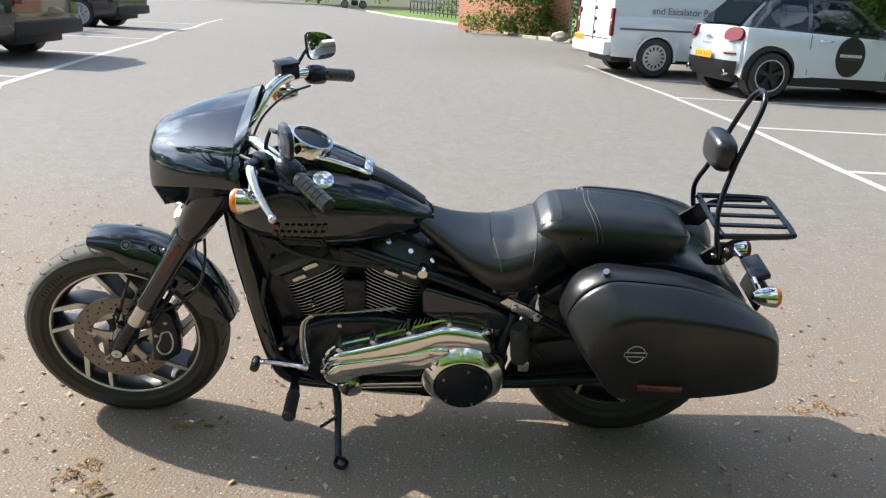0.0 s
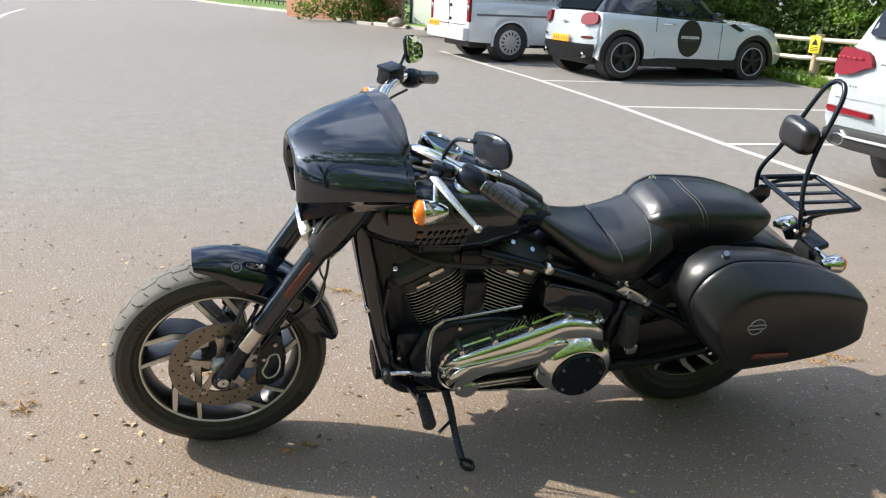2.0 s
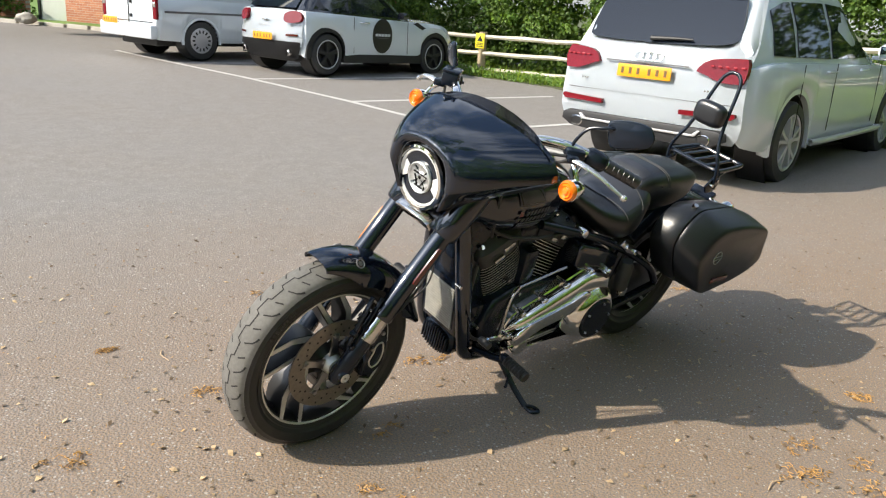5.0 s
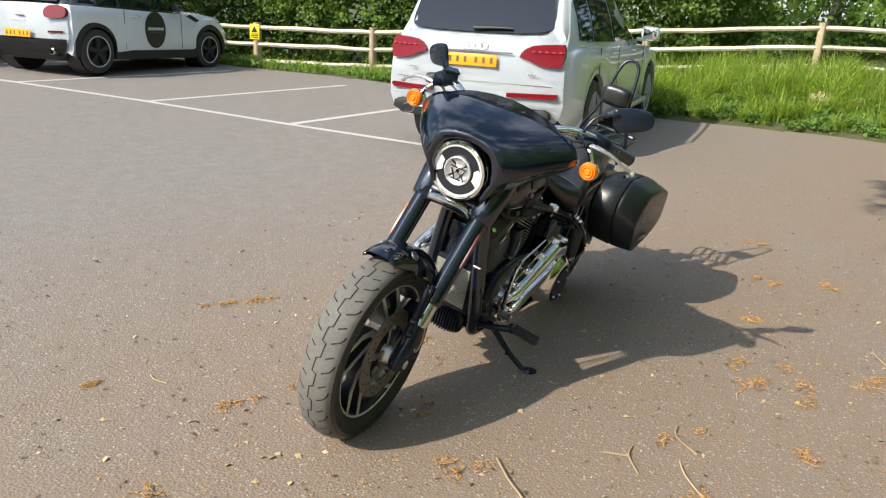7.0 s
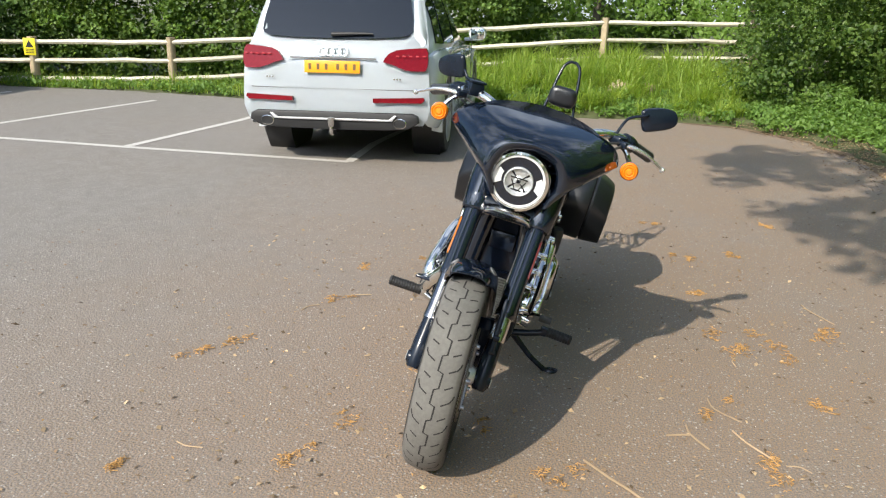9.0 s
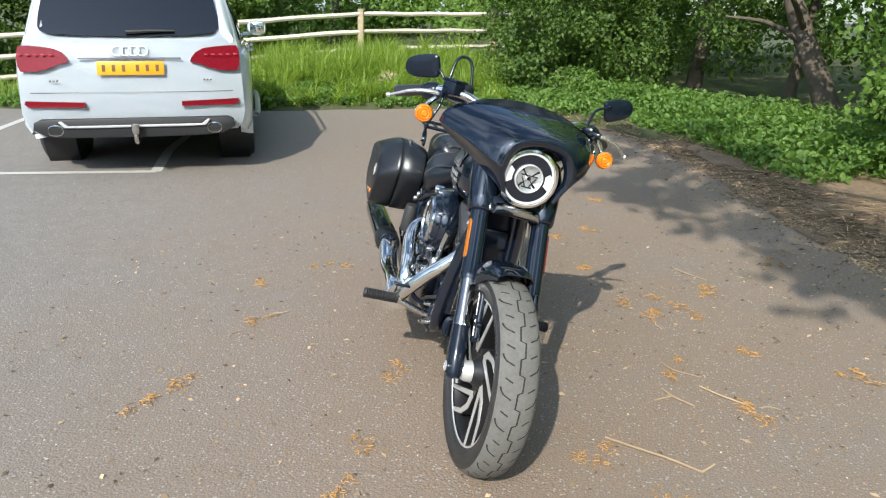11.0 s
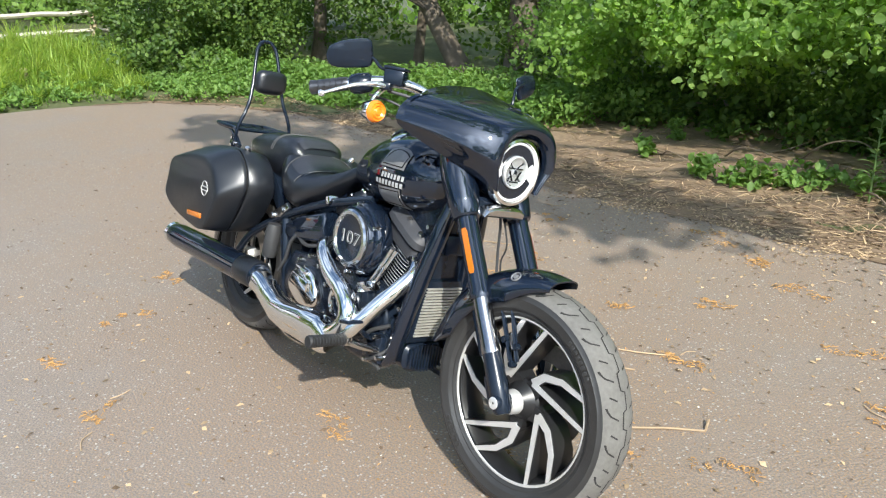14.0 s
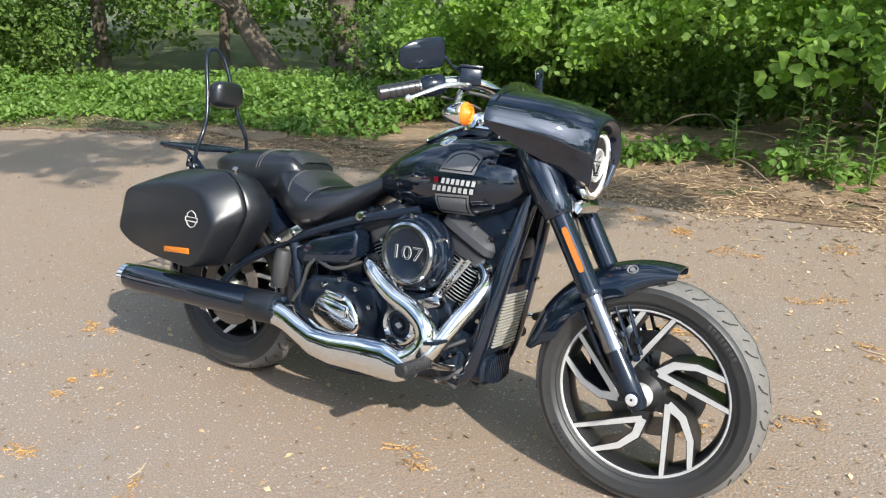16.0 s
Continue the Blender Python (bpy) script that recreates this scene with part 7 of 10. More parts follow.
def car_body(car, mat, table, axles, arch_r, axle_z, name="body"):
    """The lower body. table rows: x, half width at the sill, at the belt, sill height, belt height, crown of the deck."""
    x0, x1 = table[0][0], table[-1][0]
    xs = sorted(set(list(np.linspace(x0, x1, 90)) + [a + d * arch_r for a in axles for d in (-1, -0.98, -0.9, 0.9, 0.98, 1)]))
    cols = [grid_between(table, xs, k) for k in range(1, 6)]
    loops = []
    for i, x in enumerate(xs):
        ws, wb, zs, zb, crown = (c[i] for c in cols)
        low = zs
        for a in axles:
            if abs(x - a) < arch_r:
                low = max(low, axle_z + math.sqrt(arch_r ** 2 - (x - a) ** 2))
        low = min(low, zb - 0.05)
        wm = max(ws, wb) + 0.02
        side = [(ws - 0.03, low), (ws + (wm - ws) * 0.4, low + 0.02 + (zb - low) * 0.08), (wm, low + (zb - low) * 0.40), (wm - 0.004, low + (zb - low) * 0.68), (wb + 0.004, zb - 0.04), (wb - 0.02, zb - 0.005), (wb * 0.6, zb + crown * 0.75), (0.0, zb + crown)]
        loops.append([(x, -y, z) for y, z in side] + [(x, y, z) for y, z in side[-2::-1]])
    bm = bmesh.new()
    loft(bm, loops, closed=False, caps=False)
    for end, flip in ((loops[0], False), (loops[-1], True)):
        bm.faces.new([bm.verts.new(p) for p in (end[::-1] if flip else end)])
    bmesh.ops.recalc_face_normals(bm, faces=bm.faces)
    return part(name, bm, mat, car, "", None, 40)


def car_cabin(car, mat, table, name="cabin"):
    """The upper body. table rows: x, half width at the belt, at the roof, belt height, roof height, roof crown."""
    xs = np.linspace(table[0][0], table[-1][0], 40)
    cols = [np.interp(xs, [r[0] for r in table], [r[k] for r in table]) for k in range(1, 6)]
    loops = []
    for i, x in enumerate(xs):
        wb, wr, zb, zr, crown = (c[i] for c in cols)
        side = [(wb, zb - 0.03), (wb + (wr - wb) * 0.5 + 0.015, zb + (zr - zb) * 0.5), (wr + 0.01, zr - 0.06), (wr - 0.03, zr - 0.012), (wr * 0.6, zr + crown * 0.8), (0, zr + crown)]
        loops.append([(x, -y, z) for y, z in side] + [(x, y, z) for y, z in side[-2::-1]])
    bm = bmesh.new()
    loft(bm, loops, closed=False, caps=False)
    for end, flip in ((loops[0], False), (loops[-1], True)):
        bm.faces.new([bm.verts.new(p) for p in (end[::-1] if flip else end)])
    bmesh.ops.recalc_face_normals(bm, faces=bm.faces)
    ob = part(name, bm, mat, car, "", None, 40)

    def side_y(x, z):
        wb, wr, zb, zr, crown = (float(np.interp(x, xs, c)) for c in cols)
        side = [(wb, zb - 0.03), (wb + (wr - wb) * 0.5 + 0.015, zb + (zr - zb) * 0.5), (wr + 0.01, zr - 0.06), (wr - 0.03, zr - 0.012)]
        return float(np.interp(z, [q[1] for q in side], [q[0] for q in side]))
    return side_y


def side_panel(name, outline, side_y, s, mat, parent, lift=0.006, label="", thick=0.012):
    """A pane (x, z) lying on a vehicle's flank."""
    bm = bmesh.new()
    outline = [(p.x, p.y) for p in spline([(x, z, 0) for x, z in outline], 3, True)] if len(outline) > 8 else outline
    n = len(outline)
    dense = []
    for i in range(n):
        a, b = outline[i], outline[(i + 1) % n]
        m = max(1, int(math.dist(a, b) / 0.12))
        dense += [(a[0] + (b[0] - a[0]) * k / m, a[1] + (b[1] - a[1]) * k / m) for k in range(m)]
    outer = [bm.verts.new((x, s * (side_y(x, z) + lift), z)) for x, z in dense]
    inner = [bm.verts.new((x, s * (side_y(x, z) + lift - thick), z)) for x, z in dense]
    cx, cz = sum(p[0] for p in dense) / len(dense), sum(p[1] for p in dense) / len(dense)
    bm.faces.new(outer)
    for k in range(len(dense)):
        k2 = (k + 1) % len(dense)
        bm.faces.new((outer[k], inner[k], inner[k2], outer[k2]))
    bmesh.ops.recalc_face_normals(bm, faces=bm.faces)
    return part(name, bm, mat, parent, label, None, 30)


def rear_panel(name, outline, back_x, mat, parent, label="", lift=0.006, thick=0.02, bevel=0.004):
    """A pane (y, z) on a vehicle's tail; back_x gives the tail's place at (y, z)."""
    bm = bmesh.new()
    slab(bm, outline, -thick, 0.0, "yz", 0)
    for v in bm.verts:
        d = 0.0 if v.co.x > -thick / 2 else 1.0
        v.co.x = back_x(v.co.y, v.co.z) - lift + (thick if d == 0.0 else 0.0)
    bmesh.ops.recalc_face_normals(bm, faces=bm.faces)
    return part(name, bm, mat, parent, label, None, 30)


def car_wheel(car, at, s, tyre_r, rim_r, width, rim_mat, kind, label):
    """A road wheel facing outwards on side s: tyre, rim and spokes."""
    c = Vector(at)
    bm = bmesh.new()
    w = width / 2
    lathe(bm, [(rim_r - 0.01, w * 0.9), (rim_r + 0.02, w * 1.0), (tyre_r - 0.05, w * 1.04), (tyre_r - 0.02, w * 0.92), (tyre_r, w * 0.7), (tyre_r, -w * 0.7), (tyre_r - 0.02, -w * 0.92), (rim_r, -w)], c, (0, 1, 0), 44)
    for o in (-0.45, -0.15, 0.15, 0.45):
        lathe(bm, [(tyre_r - 0.004, w * o - 0.006), (tyre_r + 0.002, w * o - 0.005), (tyre_r + 0.002, w * o + 0.005), (tyre_r - 0.004, w * o + 0.006)], c, (0, 1, 0), 44)
    bmesh.ops.recalc_face_normals(bm, faces=bm.faces)
    wheel = part("wheel", bm, M_RUBBER, car, label)
    bm = bmesh.new()
    f = s * w * 0.92
    lathe(bm, [(rim_r, f), (rim_r - 0.012, f + s * 0.008), (rim_r - 0.028, f), (rim_r - 0.03, f - s * 0.05), (0.0, f - s * 0.07)], c, (0, 1, 0), 40)
    bmesh.ops.recalc_face_normals(bm, faces=bm.faces)
    part("rim", bm, rim_mat if kind != "dark" else M_CAR_TRIM, wheel)
    bm = bmesh.new()
    if kind == "hubcap":
        lathe(bm, [(rim_r - 0.02, f + s * 0.004), (rim_r - 0.05, f + s * 0.012), (rim_r - 0.10, f + s * 0.010), (0.07, f + s * 0.020), (0.03, f + s * 0.024), (0.0, f + s * 0.024)], c, (0, 1, 0), 40)
        part("hubcap", bm, rim_mat, wheel, "pale slotted hub cap")
        for k in range(14):
            a = 2 * math.pi * k / 14
            bm = bmesh.new()
            box(bm, c + Vector((math.cos(a) * (rim_r - 0.065), f + s * 0.014, math.sin(a) * (rim_r - 0.065))), (0.055, 0.008, 0.028), 0.003, (0, -math.degrees(a), 0))
            part("slot", bm, M_GROOVE, wheel)
    else:
        n, twin = (5, kind == "twin")
        for k in range(n):
            for o in ((-0.16, 0.16) if twin else (0.0,)):
                bm = bmesh.new()
                rows = []
                for r, ww in ((0.03, 0.022 if twin else 0.036), (rim_r * 0.55, 0.020 if twin else 0.040), (rim_r - 0.012, 0.026 if twin else 0.058)):
                    a = 2 * math.pi * k / n + math.pi / 2 + o * (0.5 + r / rim_r)
                    d = Vector((math.cos(a), 0, math.sin(a)))
                    t = Vector((-d.z, 0, d.x)) * ww
                    o0 = c + d * r
                    rows.append([o0 - t + Vector((0, f - s * 0.05, 0)), o0 + t + Vector((0, f - s * 0.05, 0)), o0 + t * 0.7 + Vector((0, f + s * 0.004, 0)), o0 - t * 0.7 + Vector((0, f + s * 0.004, 0))])
                loft(bm, rows)
                bmesh.ops.recalc_face_normals(bm, faces=bm.faces)
                part("wheel_spoke", bm, rim_mat if kind != "dark" else M_CAR_TRIM, wheel)
        bm = bmesh.new()
        lathe(bm, [(0.045, f - s * 0.02), (0.04, f + s * 0.008), (0.0, f + s * 0.010)], c, (0, 1, 0), 20)
        bmesh.ops.recalc_face_normals(bm, faces=bm.faces)
        part("wheel_cap", bm, rim_mat if kind != "dark" else M_CAR_TRIM, wheel)
        if kind == "dark":
            bm = bmesh.new()
            lathe(bm, [(rim_r - 0.002, f + s * 0.004), (rim_r - 0.010, f + s * 0.012), (rim_r - 0.022, f + s * 0.006)], c, (0, 1, 0), 44)
            bmesh.ops.recalc_face_normals(bm, faces=bm.faces)
            part("rim_edge", bm, M_HUBCAP, wheel, "silver rim edge")
    return wheel


def arch_trim(car, x, z, r, y, s, mat, wide=0.06):
    """A dark lip round a wheel opening."""
    bm = bmesh.new()
    rows = []
    for k in range(21):
        a = math.pi * (-0.06 + 1.12 * k / 20)
        rows.append([(x + q * math.cos(a), s * yy, z + q * math.sin(a)) for q, yy in ((r - 0.01, y - 0.10), (r - 0.01, y + 0.015), (r + wide, y + 0.012), (r + wide, y - 0.02))])
    loft(bm, rows)
    bmesh.ops.recalc_face_normals(bm, faces=bm.faces)
    return part("wheel_arch", bm, mat, car)


def underbody(car, x0, x1, w, z0, z1, axles, arch_r, axle_z, half):
    bm = bmesh.new()
    box(bm, ((x0 + x1) / 2, 0, (z0 + z1) / 2), (x1 - x0, 2 * w, z1 - z0), 0.03)
    for a in axles:
        for s in (1, -1):
            lathe(bm, [(arch_r - 0.01, s * (half - 0.03)), (arch_r - 0.012, s * (half - 0.30)), (0.0, s * (half - 0.30))], (a, 0, axle_z), (0, 1, 0), 32)
    part("underbody", bm, M_CAR_TRIM, car)


def number_plate(car, at, rot, w=0.52, h=0.11):
    bm = bmesh.new()
    box(bm, (0, 0, 0), (0.006, w, h), 0.002)
    m = Matrix.Translation(at) @ Euler([radians(a) for a in rot]).to_matrix().to_4x4()
    plate = part("number_plate", bm, M_PLATE, car, "yellow rear number plate", m)
    for k in range(6):
        bm = bmesh.new()
        box(bm, (-0.0045, w * (-0.37 + 0.148 * k + (0.03 if k > 2 else -0.03)), 0), (0.003, w * 0.050, h * 0.50), 0)
        part("plate_bar", bm, M_PLATE_INK, plate, "", m, 0)


# -- white estate off-roader, seen from behind --
suv = empty("suv", pose(-4.09, -2.98, -0.03, 0, 0, 194.2) @ pose(0, 0, 0, -1.0, 0, 0), "large white off-roader parked nose towards the timber fence", "car", "parked cars")
SUV_LOW = [(-0.94, 0.84, 0.84, 0.46, 1.02, 0.01), (-0.90, 0.88, 0.88, 0.40, 1.03, 0.02), (-0.80, 0.92, 0.92, 0.37, 1.05, 0.03), (-0.5, 0.945, 0.945, 0.33, 1.08, 0.05), (0.4, 0.945, 0.935, 0.30, 1.07, 0.05), (1.5, 0.94, 0.925, 0.28, 1.04, 0.05), (2.4, 0.945, 0.925, 0.28, 1.02, 0.05), (3.2, 0.94, 0.88, 0.30, 0.98, 0.06), (3.7, 0.88, 0.78, 0.32, 0.88, 0.06), (3.98, 0.70, 0.60, 0.36, 0.70, 0.03)]
car_body(suv, M_CAR_WHITE, SUV_LOW, (0.0, 3.0), 0.450, 0.37)
SUV_TOP = [(-0.93, 0.82, 0.76, 1.00, 1.06, 0.0), (-0.84, 0.86, 0.77, 1.02, 1.30, 0.005), (-0.60, 0.90, 0.72, 1.04, 1.64, 0.02), (-0.35, 0.91, 0.70, 1.04, 1.695, 0.03), (0.6, 0.91, 0.69, 1.04, 1.72, 0.03), (1.5, 0.91, 0.67, 1.02, 1.68, 0.03), (1.95, 0.90, 0.62, 1.00, 1.50, 0.03), (2.65, 0.88, 0.70, 0.99, 1.04, 0.03)]
suv_y = car_cabin(suv, M_CAR_WHITE, SUV_TOP)


def suv_back(y, z):
    return float(np.interp(z, [0.40, 0.50, 0.72, 1.00, 1.10, 1.20, 1.35, 1.64, 1.70], [-1.03, -1.08, -1.09, -1.06, -1.025, -0.975, -0.895, -0.70, -0.62])) + 0.07 * y * y


# tail: curved tailgate skin, window, lamps, bumper
bm = bmesh.new()
rows = []
for z in (0.40, 0.46, 0.56, 0.64, 0.66, 0.72, 0.84, 0.97, 1.04, 1.10, 1.16, 1.22, 1.30, 1.40, 1.50, 1.60, 1.67):
    w = float(np.interp(z, [0.40, 0.5, 0.9, 1.06, 1.16, 1.40, 1.67], [0.82, 0.895, 0.878, 0.865, 0.85, 0.80, 0.735]))
    wrap = float(np.interp(z, [1.0, 1.2], [0.13, 0.75]))
    sunk = 0.05 if 1.21 < z < 1.61 else 0.0
    rows.append([(suv_back(y, z) + 0.018 + (sunk if abs(y) < 0.67 else 0.0) + wrap * max(0.0, abs(y / w) - 0.8) ** 1.0, y, z) for y in np.linspace(-w, w, 25)])
loft(bm, rows, caps=False, closed=False)
bmesh.ops.solidify(bm, geom=bm.faces[:], thickness=0.02)
bmesh.ops.recalc_face_normals(bm, faces=bm.faces)
part("tailgate", bm, M_CAR_WHITE, suv, "", None, 40)
rear_panel("rear_window", [(-0.715, 1.255), (-0.71, 1.34), (-0.66, 1.575), (-0.62, 1.60), (-0.30, 1.615), (0, 1.62), (0.30, 1.615), (0.62, 1.60), (0.66, 1.575), (0.71, 1.34), (0.715, 1.255), (0.69, 1.225), (0.62, 1.205), (0.40, 1.19), (0, 1.185), (-0.40, 1.19), (-0.62, 1.205), (-0.69, 1.225)], lambda y, z: suv_back(y, z) + 0.75 * max(0.0, abs(y) / 0.82 - 0.8), M_GLASS_DARK, suv, "dark rear window", 0.008, 0.03)
bm = bmesh.new()
tube(bm, [(suv_back(0, 1.22) - 0.03, 0.02, 1.22), (suv_back(0, 1.23) - 0.02, -0.20, 1.228), (suv_back(0.3, 1.23) - 0.02, -0.36, 1.228)], (0.020, 0.014, 0.009), 8, 4)
part("wiper", bm, M_CAR_TRIM, suv)
bm = bmesh.new()
box(bm, (-0.62, 0, 1.688), (0.34, 1.22, 0.030), 0.012, (0, 6, 0))
part("roof_spoiler", bm, M_CAR_WHITE, suv)
for s in (1, -1):
    lamp_out = [(s * y, z) for y, z in ((0.47, 0.985), (0.485, 1.020), (0.52, 1.060), (0.58, 1.09), (0.68, 1.103), (0.79, 1.11), (0.850, 1.110), (0.868, 1.07), (0.874, 1.01), (0.868, 0.95), (0.850, 0.908), (0.77, 0.908), (0.70, 0.912), (0.62, 0.935), (0.55, 0.965))]
    tl = rear_panel("tail_lamp", lamp_out, lambda y, z: suv_back(y, z) + 0.16 * max(0.0, abs(y) / 0.9 - 0.8), M_RED, suv, "red tail lamp", 0.020, 0.06)
    bm = bmesh.new()
    for k in range(5):
        box(bm, (suv_back(s * (0.60 + 0.06 * k), 1.02) - 0.024 + 0.16 * max(0.0, (0.60 + 0.06 * k) / 0.9 - 0.8), s * (0.60 + 0.06 * k), 1.04), (0.006, 0.030, 0.014), 0.002)
    each_part("lamp_element", bm, M_LAMP_RED, tl)
    rear_panel("bumper_reflector", [(s * 0.38, 0.622), (s * 0.38, 0.660), (s * 0.84, 0.672), (s * 0.85, 0.648), (s * 0.82, 0.622)], lambda y, z: suv_back(y, z) + 0.16 * max(0.0, abs(y) / 0.9 - 0.8), M_RED, suv, "red bumper reflector", 0.026, 0.04)
    bm = bmesh.new()
    loft(bm, [superloop(x, s * 0.630, 0.435, w, h, 24, 2.4) for x, w, h in ((-0.98, 0.056, 0.042), (-1.098, 0.060, 0.046), (-1.103, 0.055, 0.040), (-1.00, 0.050, 0.036))], caps=False)
    part("tailpipe", bm, M_CHROME, suv, "chrome oval tailpipe")
    bm = bmesh.new()
    box(bm, (-1.07, s * 0.630, 0.435), (0.03, 0.095, 0.07), 0.01)
    part("tailpipe_bore", bm, M_GROOVE, suv)
bm = bmesh.new()
slab(bm, [(-0.80, 0.44), (-0.79, 0.50), (-0.74, 0.524), (0, 0.528), (0.74, 0.524), (0.79, 0.50), (0.80, 0.44), (0.70, 0.385), (0.50, 0.37), (0, 0.365), (-0.50, 0.37), (-0.70, 0.385)], -1.095, -1.00, "yz", 0.01)
part("diffuser", bm, M_CAR_TRIM, suv, "dark lower bumper")
bm = bmesh.new()
slab(bm, [(-0.56, 0.458), (-0.60, 0.508), (-0.58, 0.512), (-0.53, 0.472), (0.53, 0.472), (0.58, 0.512), (0.60, 0.508), (0.56, 0.458), (0.40, 0.454), (-0.40, 0.454)], -1.118, -1.09, "yz", 0.004)
part("diffuser_strip", bm, M_HUBCAP, suv, "silver bumper strip")
bm = bmesh.new()
tube(bm, [(-1.00, 0.0, 0.33), (-1.14, 0.0, 0.335), (-1.165, 0.0, 0.37), (-1.165, 0.0, 0.40)], 0.020, 10, 4)
lathe(bm, [(0.0, -0.035), (0.024, -0.028), (0.034, 0.0), (0.034, 0.055), (0.0, 0.065)], (-1.165, 0, 0.43), (0, 0, 1), 16)
part("tow_ball", bm, M_CHROME_DIM, suv, "covered tow ball")
number_plate(suv, (suv_back(0, 0.935) - 0.018, 0, 0.935), (0, 4, 0))
bm = bmesh.new()
for k in range(4):
    y = -0.096 + 0.064 * k
    tube(bm, [(suv_back(y, 1.07 + 0.038 * math.sin(t)) - 0.006, y + 0.043 * math.cos(t), 1.07 + 0.038 * math.sin(t)) for t in np.linspace(0, 2 * math.pi, 13)[:-1]], 0.0065, 6, 2, closed=True)
each_part("tail_badge", bm, M_CHROME, suv, "chrome badge of linked rings")
bm = bmesh.new()
box(bm, (suv_back(0, 1.012) - 0.002, 0, 1.012), (0.016, 0.80, 0.012), 0.004)
part("tailgate_lip", bm, M_CAR_GREY, suv)
seam = [float(y) for y in np.linspace(-0.80, 0.80, 21)]
rear_panel("tailgate_gap", [(y, 0.739) for y in seam] + [(y, 0.732) for y in seam[::-1]], lambda y, z: suv_back(y, z) + 0.018 + 0.14 * max(0.0, abs(y) / 0.91 - 0.8), M_CAR_GREY, suv, "", 0.003, 0.006)
for y in (0.60, -0.60):
    bm = bmesh.new()
    for k in range(3):
        box(bm, (suv_back(y, 0.82) - 0.014, y - 0.026 + 0.026 * k, 0.835), (0.004, 0.017, 0.016), 0.001)
    each_part("model_badge", bm, M_CHROME_DIM, suv)
for s in (1, -1):
    sy = suv_y
    side_panel("quarter_window", [(-0.52, 1.14), (-0.50, 1.50), (-0.16, 1.58), (-0.06, 1.58), (-0.06, 1.12)], sy, s, M_GLASS_DARK, suv, 0.012, "dark side window")
    side_panel("rear_door_window", [(0.02, 1.12), (0.02, 1.585), (0.80, 1.60), (0.84, 1.10)], sy, s, M_GLASS_DARK, suv, 0.012, "dark side window")
    side_panel("front_door_window", [(0.92, 1.10), (0.92, 1.60), (1.38, 1.585), (1.80, 1.40), (2.18, 1.10)], sy, s, M_GLASS_DARK, suv, 0.012, "dark side window")
    bm = bmesh.new()
    tube(bm, [(-0.50, s * 0.72, 1.70), (-0.35, s * 0.71, 1.745), (1.1, s * 0.70, 1.755), (1.35, s * 0.68, 1.71)], 0.016, 10, 4)
    part("roof_rail", bm, M_HUBCAP, suv, "silver roof rail")
    bm = bmesh.new()
    loft(bm, [superloop(x, s * 1.05, 1.165, w, h, 20, 3.0) for x, w, h in ((2.12, 0.10, 0.075), (2.18, 0.115, 0.090), (2.27, 0.10, 0.075), (2.32, 0.06, 0.05))])
    box(bm, (2.2, s * 0.95, 1.10), (0.06, 0.14, 0.04), 0.01)
    bmesh.ops.recalc_face_normals(bm, faces=bm.faces)
    dm = part("door_mirror", bm, M_CAR_WHITE, suv, "white door mirror")
    bm = bmesh.new()
    box(bm, (2.116, s * 1.055, 1.165), (0.008, 0.17, 0.125), 0.003)
    part("door_mirror_glass", bm, M_MIRROR, dm)
    for x in (0.72, 1.72):
        bm = bmesh.new()
        tube(bm, [(x - 0.11, s * 0.958, 0.985), (x - 0.09, s * 0.985, 0.988), (x + 0.09, s * 0.985, 0.988), (x + 0.11, s * 0.958, 0.985)], 0.012, 8, 3)
        part("door_handle", bm, M_CAR_WHITE, suv)
    for xa in (0.02, 0.88, 2.30):
        side_panel("door_gap", [(xa, 0.42), (xa, 1.06), (xa + 0.008, 1.06), (xa + 0.008, 0.42)], lambda x, z: 0.962, s, M_CAR_TRIM, suv, 0.003, "", 0.006)
    bm = bmesh.new()
    tube(bm, [(0.55, s * 0.93, 0.34), (0.6, s * 1.0, 0.34), (2.45, s * 1.0, 0.34), (2.5, s * 0.93, 0.34)], 0.03, 10, 3)
    part("side_step", bm, M_HUBCAP, suv, "silver side step")
    for x in (0.0, 3.0):
        arch_trim(suv, x, 0.37, 0.448, 0.935, s, M_CAR_WHITE, 0.035)
        car_wheel(suv, (x, s * 0.82, 0.37), s, 0.37, 0.265, 0.27, M_HUBCAP, "twin", "alloy road wheel")
underbody(suv, -0.86, 3.7, 0.62, 0.34, 0.60, (0.0, 3.0), 0.445, 0.37, 0.93)

# -- white three-door hatchback with black trim --
hatch = empty("hatchback_car", pose(-3.04, -10.82, 0.0, 0, 0, 196.2) @ pose(0, 0, 0, -1.0, 1.5, 0), "white three-door hatchback, black wheel arches, round black door sticker", "car", "parked cars")
H_LOW = [(-0.49, 0.72, 0.72, 0.36, 0.95, 0.01), (-0.46, 0.78, 0.78, 0.30, 0.97, 0.02), (-0.40, 0.85, 0.85, 0.26, 0.99, 0.03), (0.2, 0.875, 0.865, 0.24, 0.98, 0.04), (1.2, 0.87, 0.86, 0.22, 0.95, 0.04), (2.0, 0.87, 0.86, 0.22, 0.93, 0.04), (2.6, 0.865, 0.82, 0.24, 0.92, 0.06), (3.05, 0.82, 0.74, 0.26, 0.86, 0.05), (3.38, 0.66, 0.60, 0.30, 0.66, 0.03)]
car_body(hatch, M_CAR_WHITE, H_LOW, (0.0, 2.595), 0.375, 0.325)
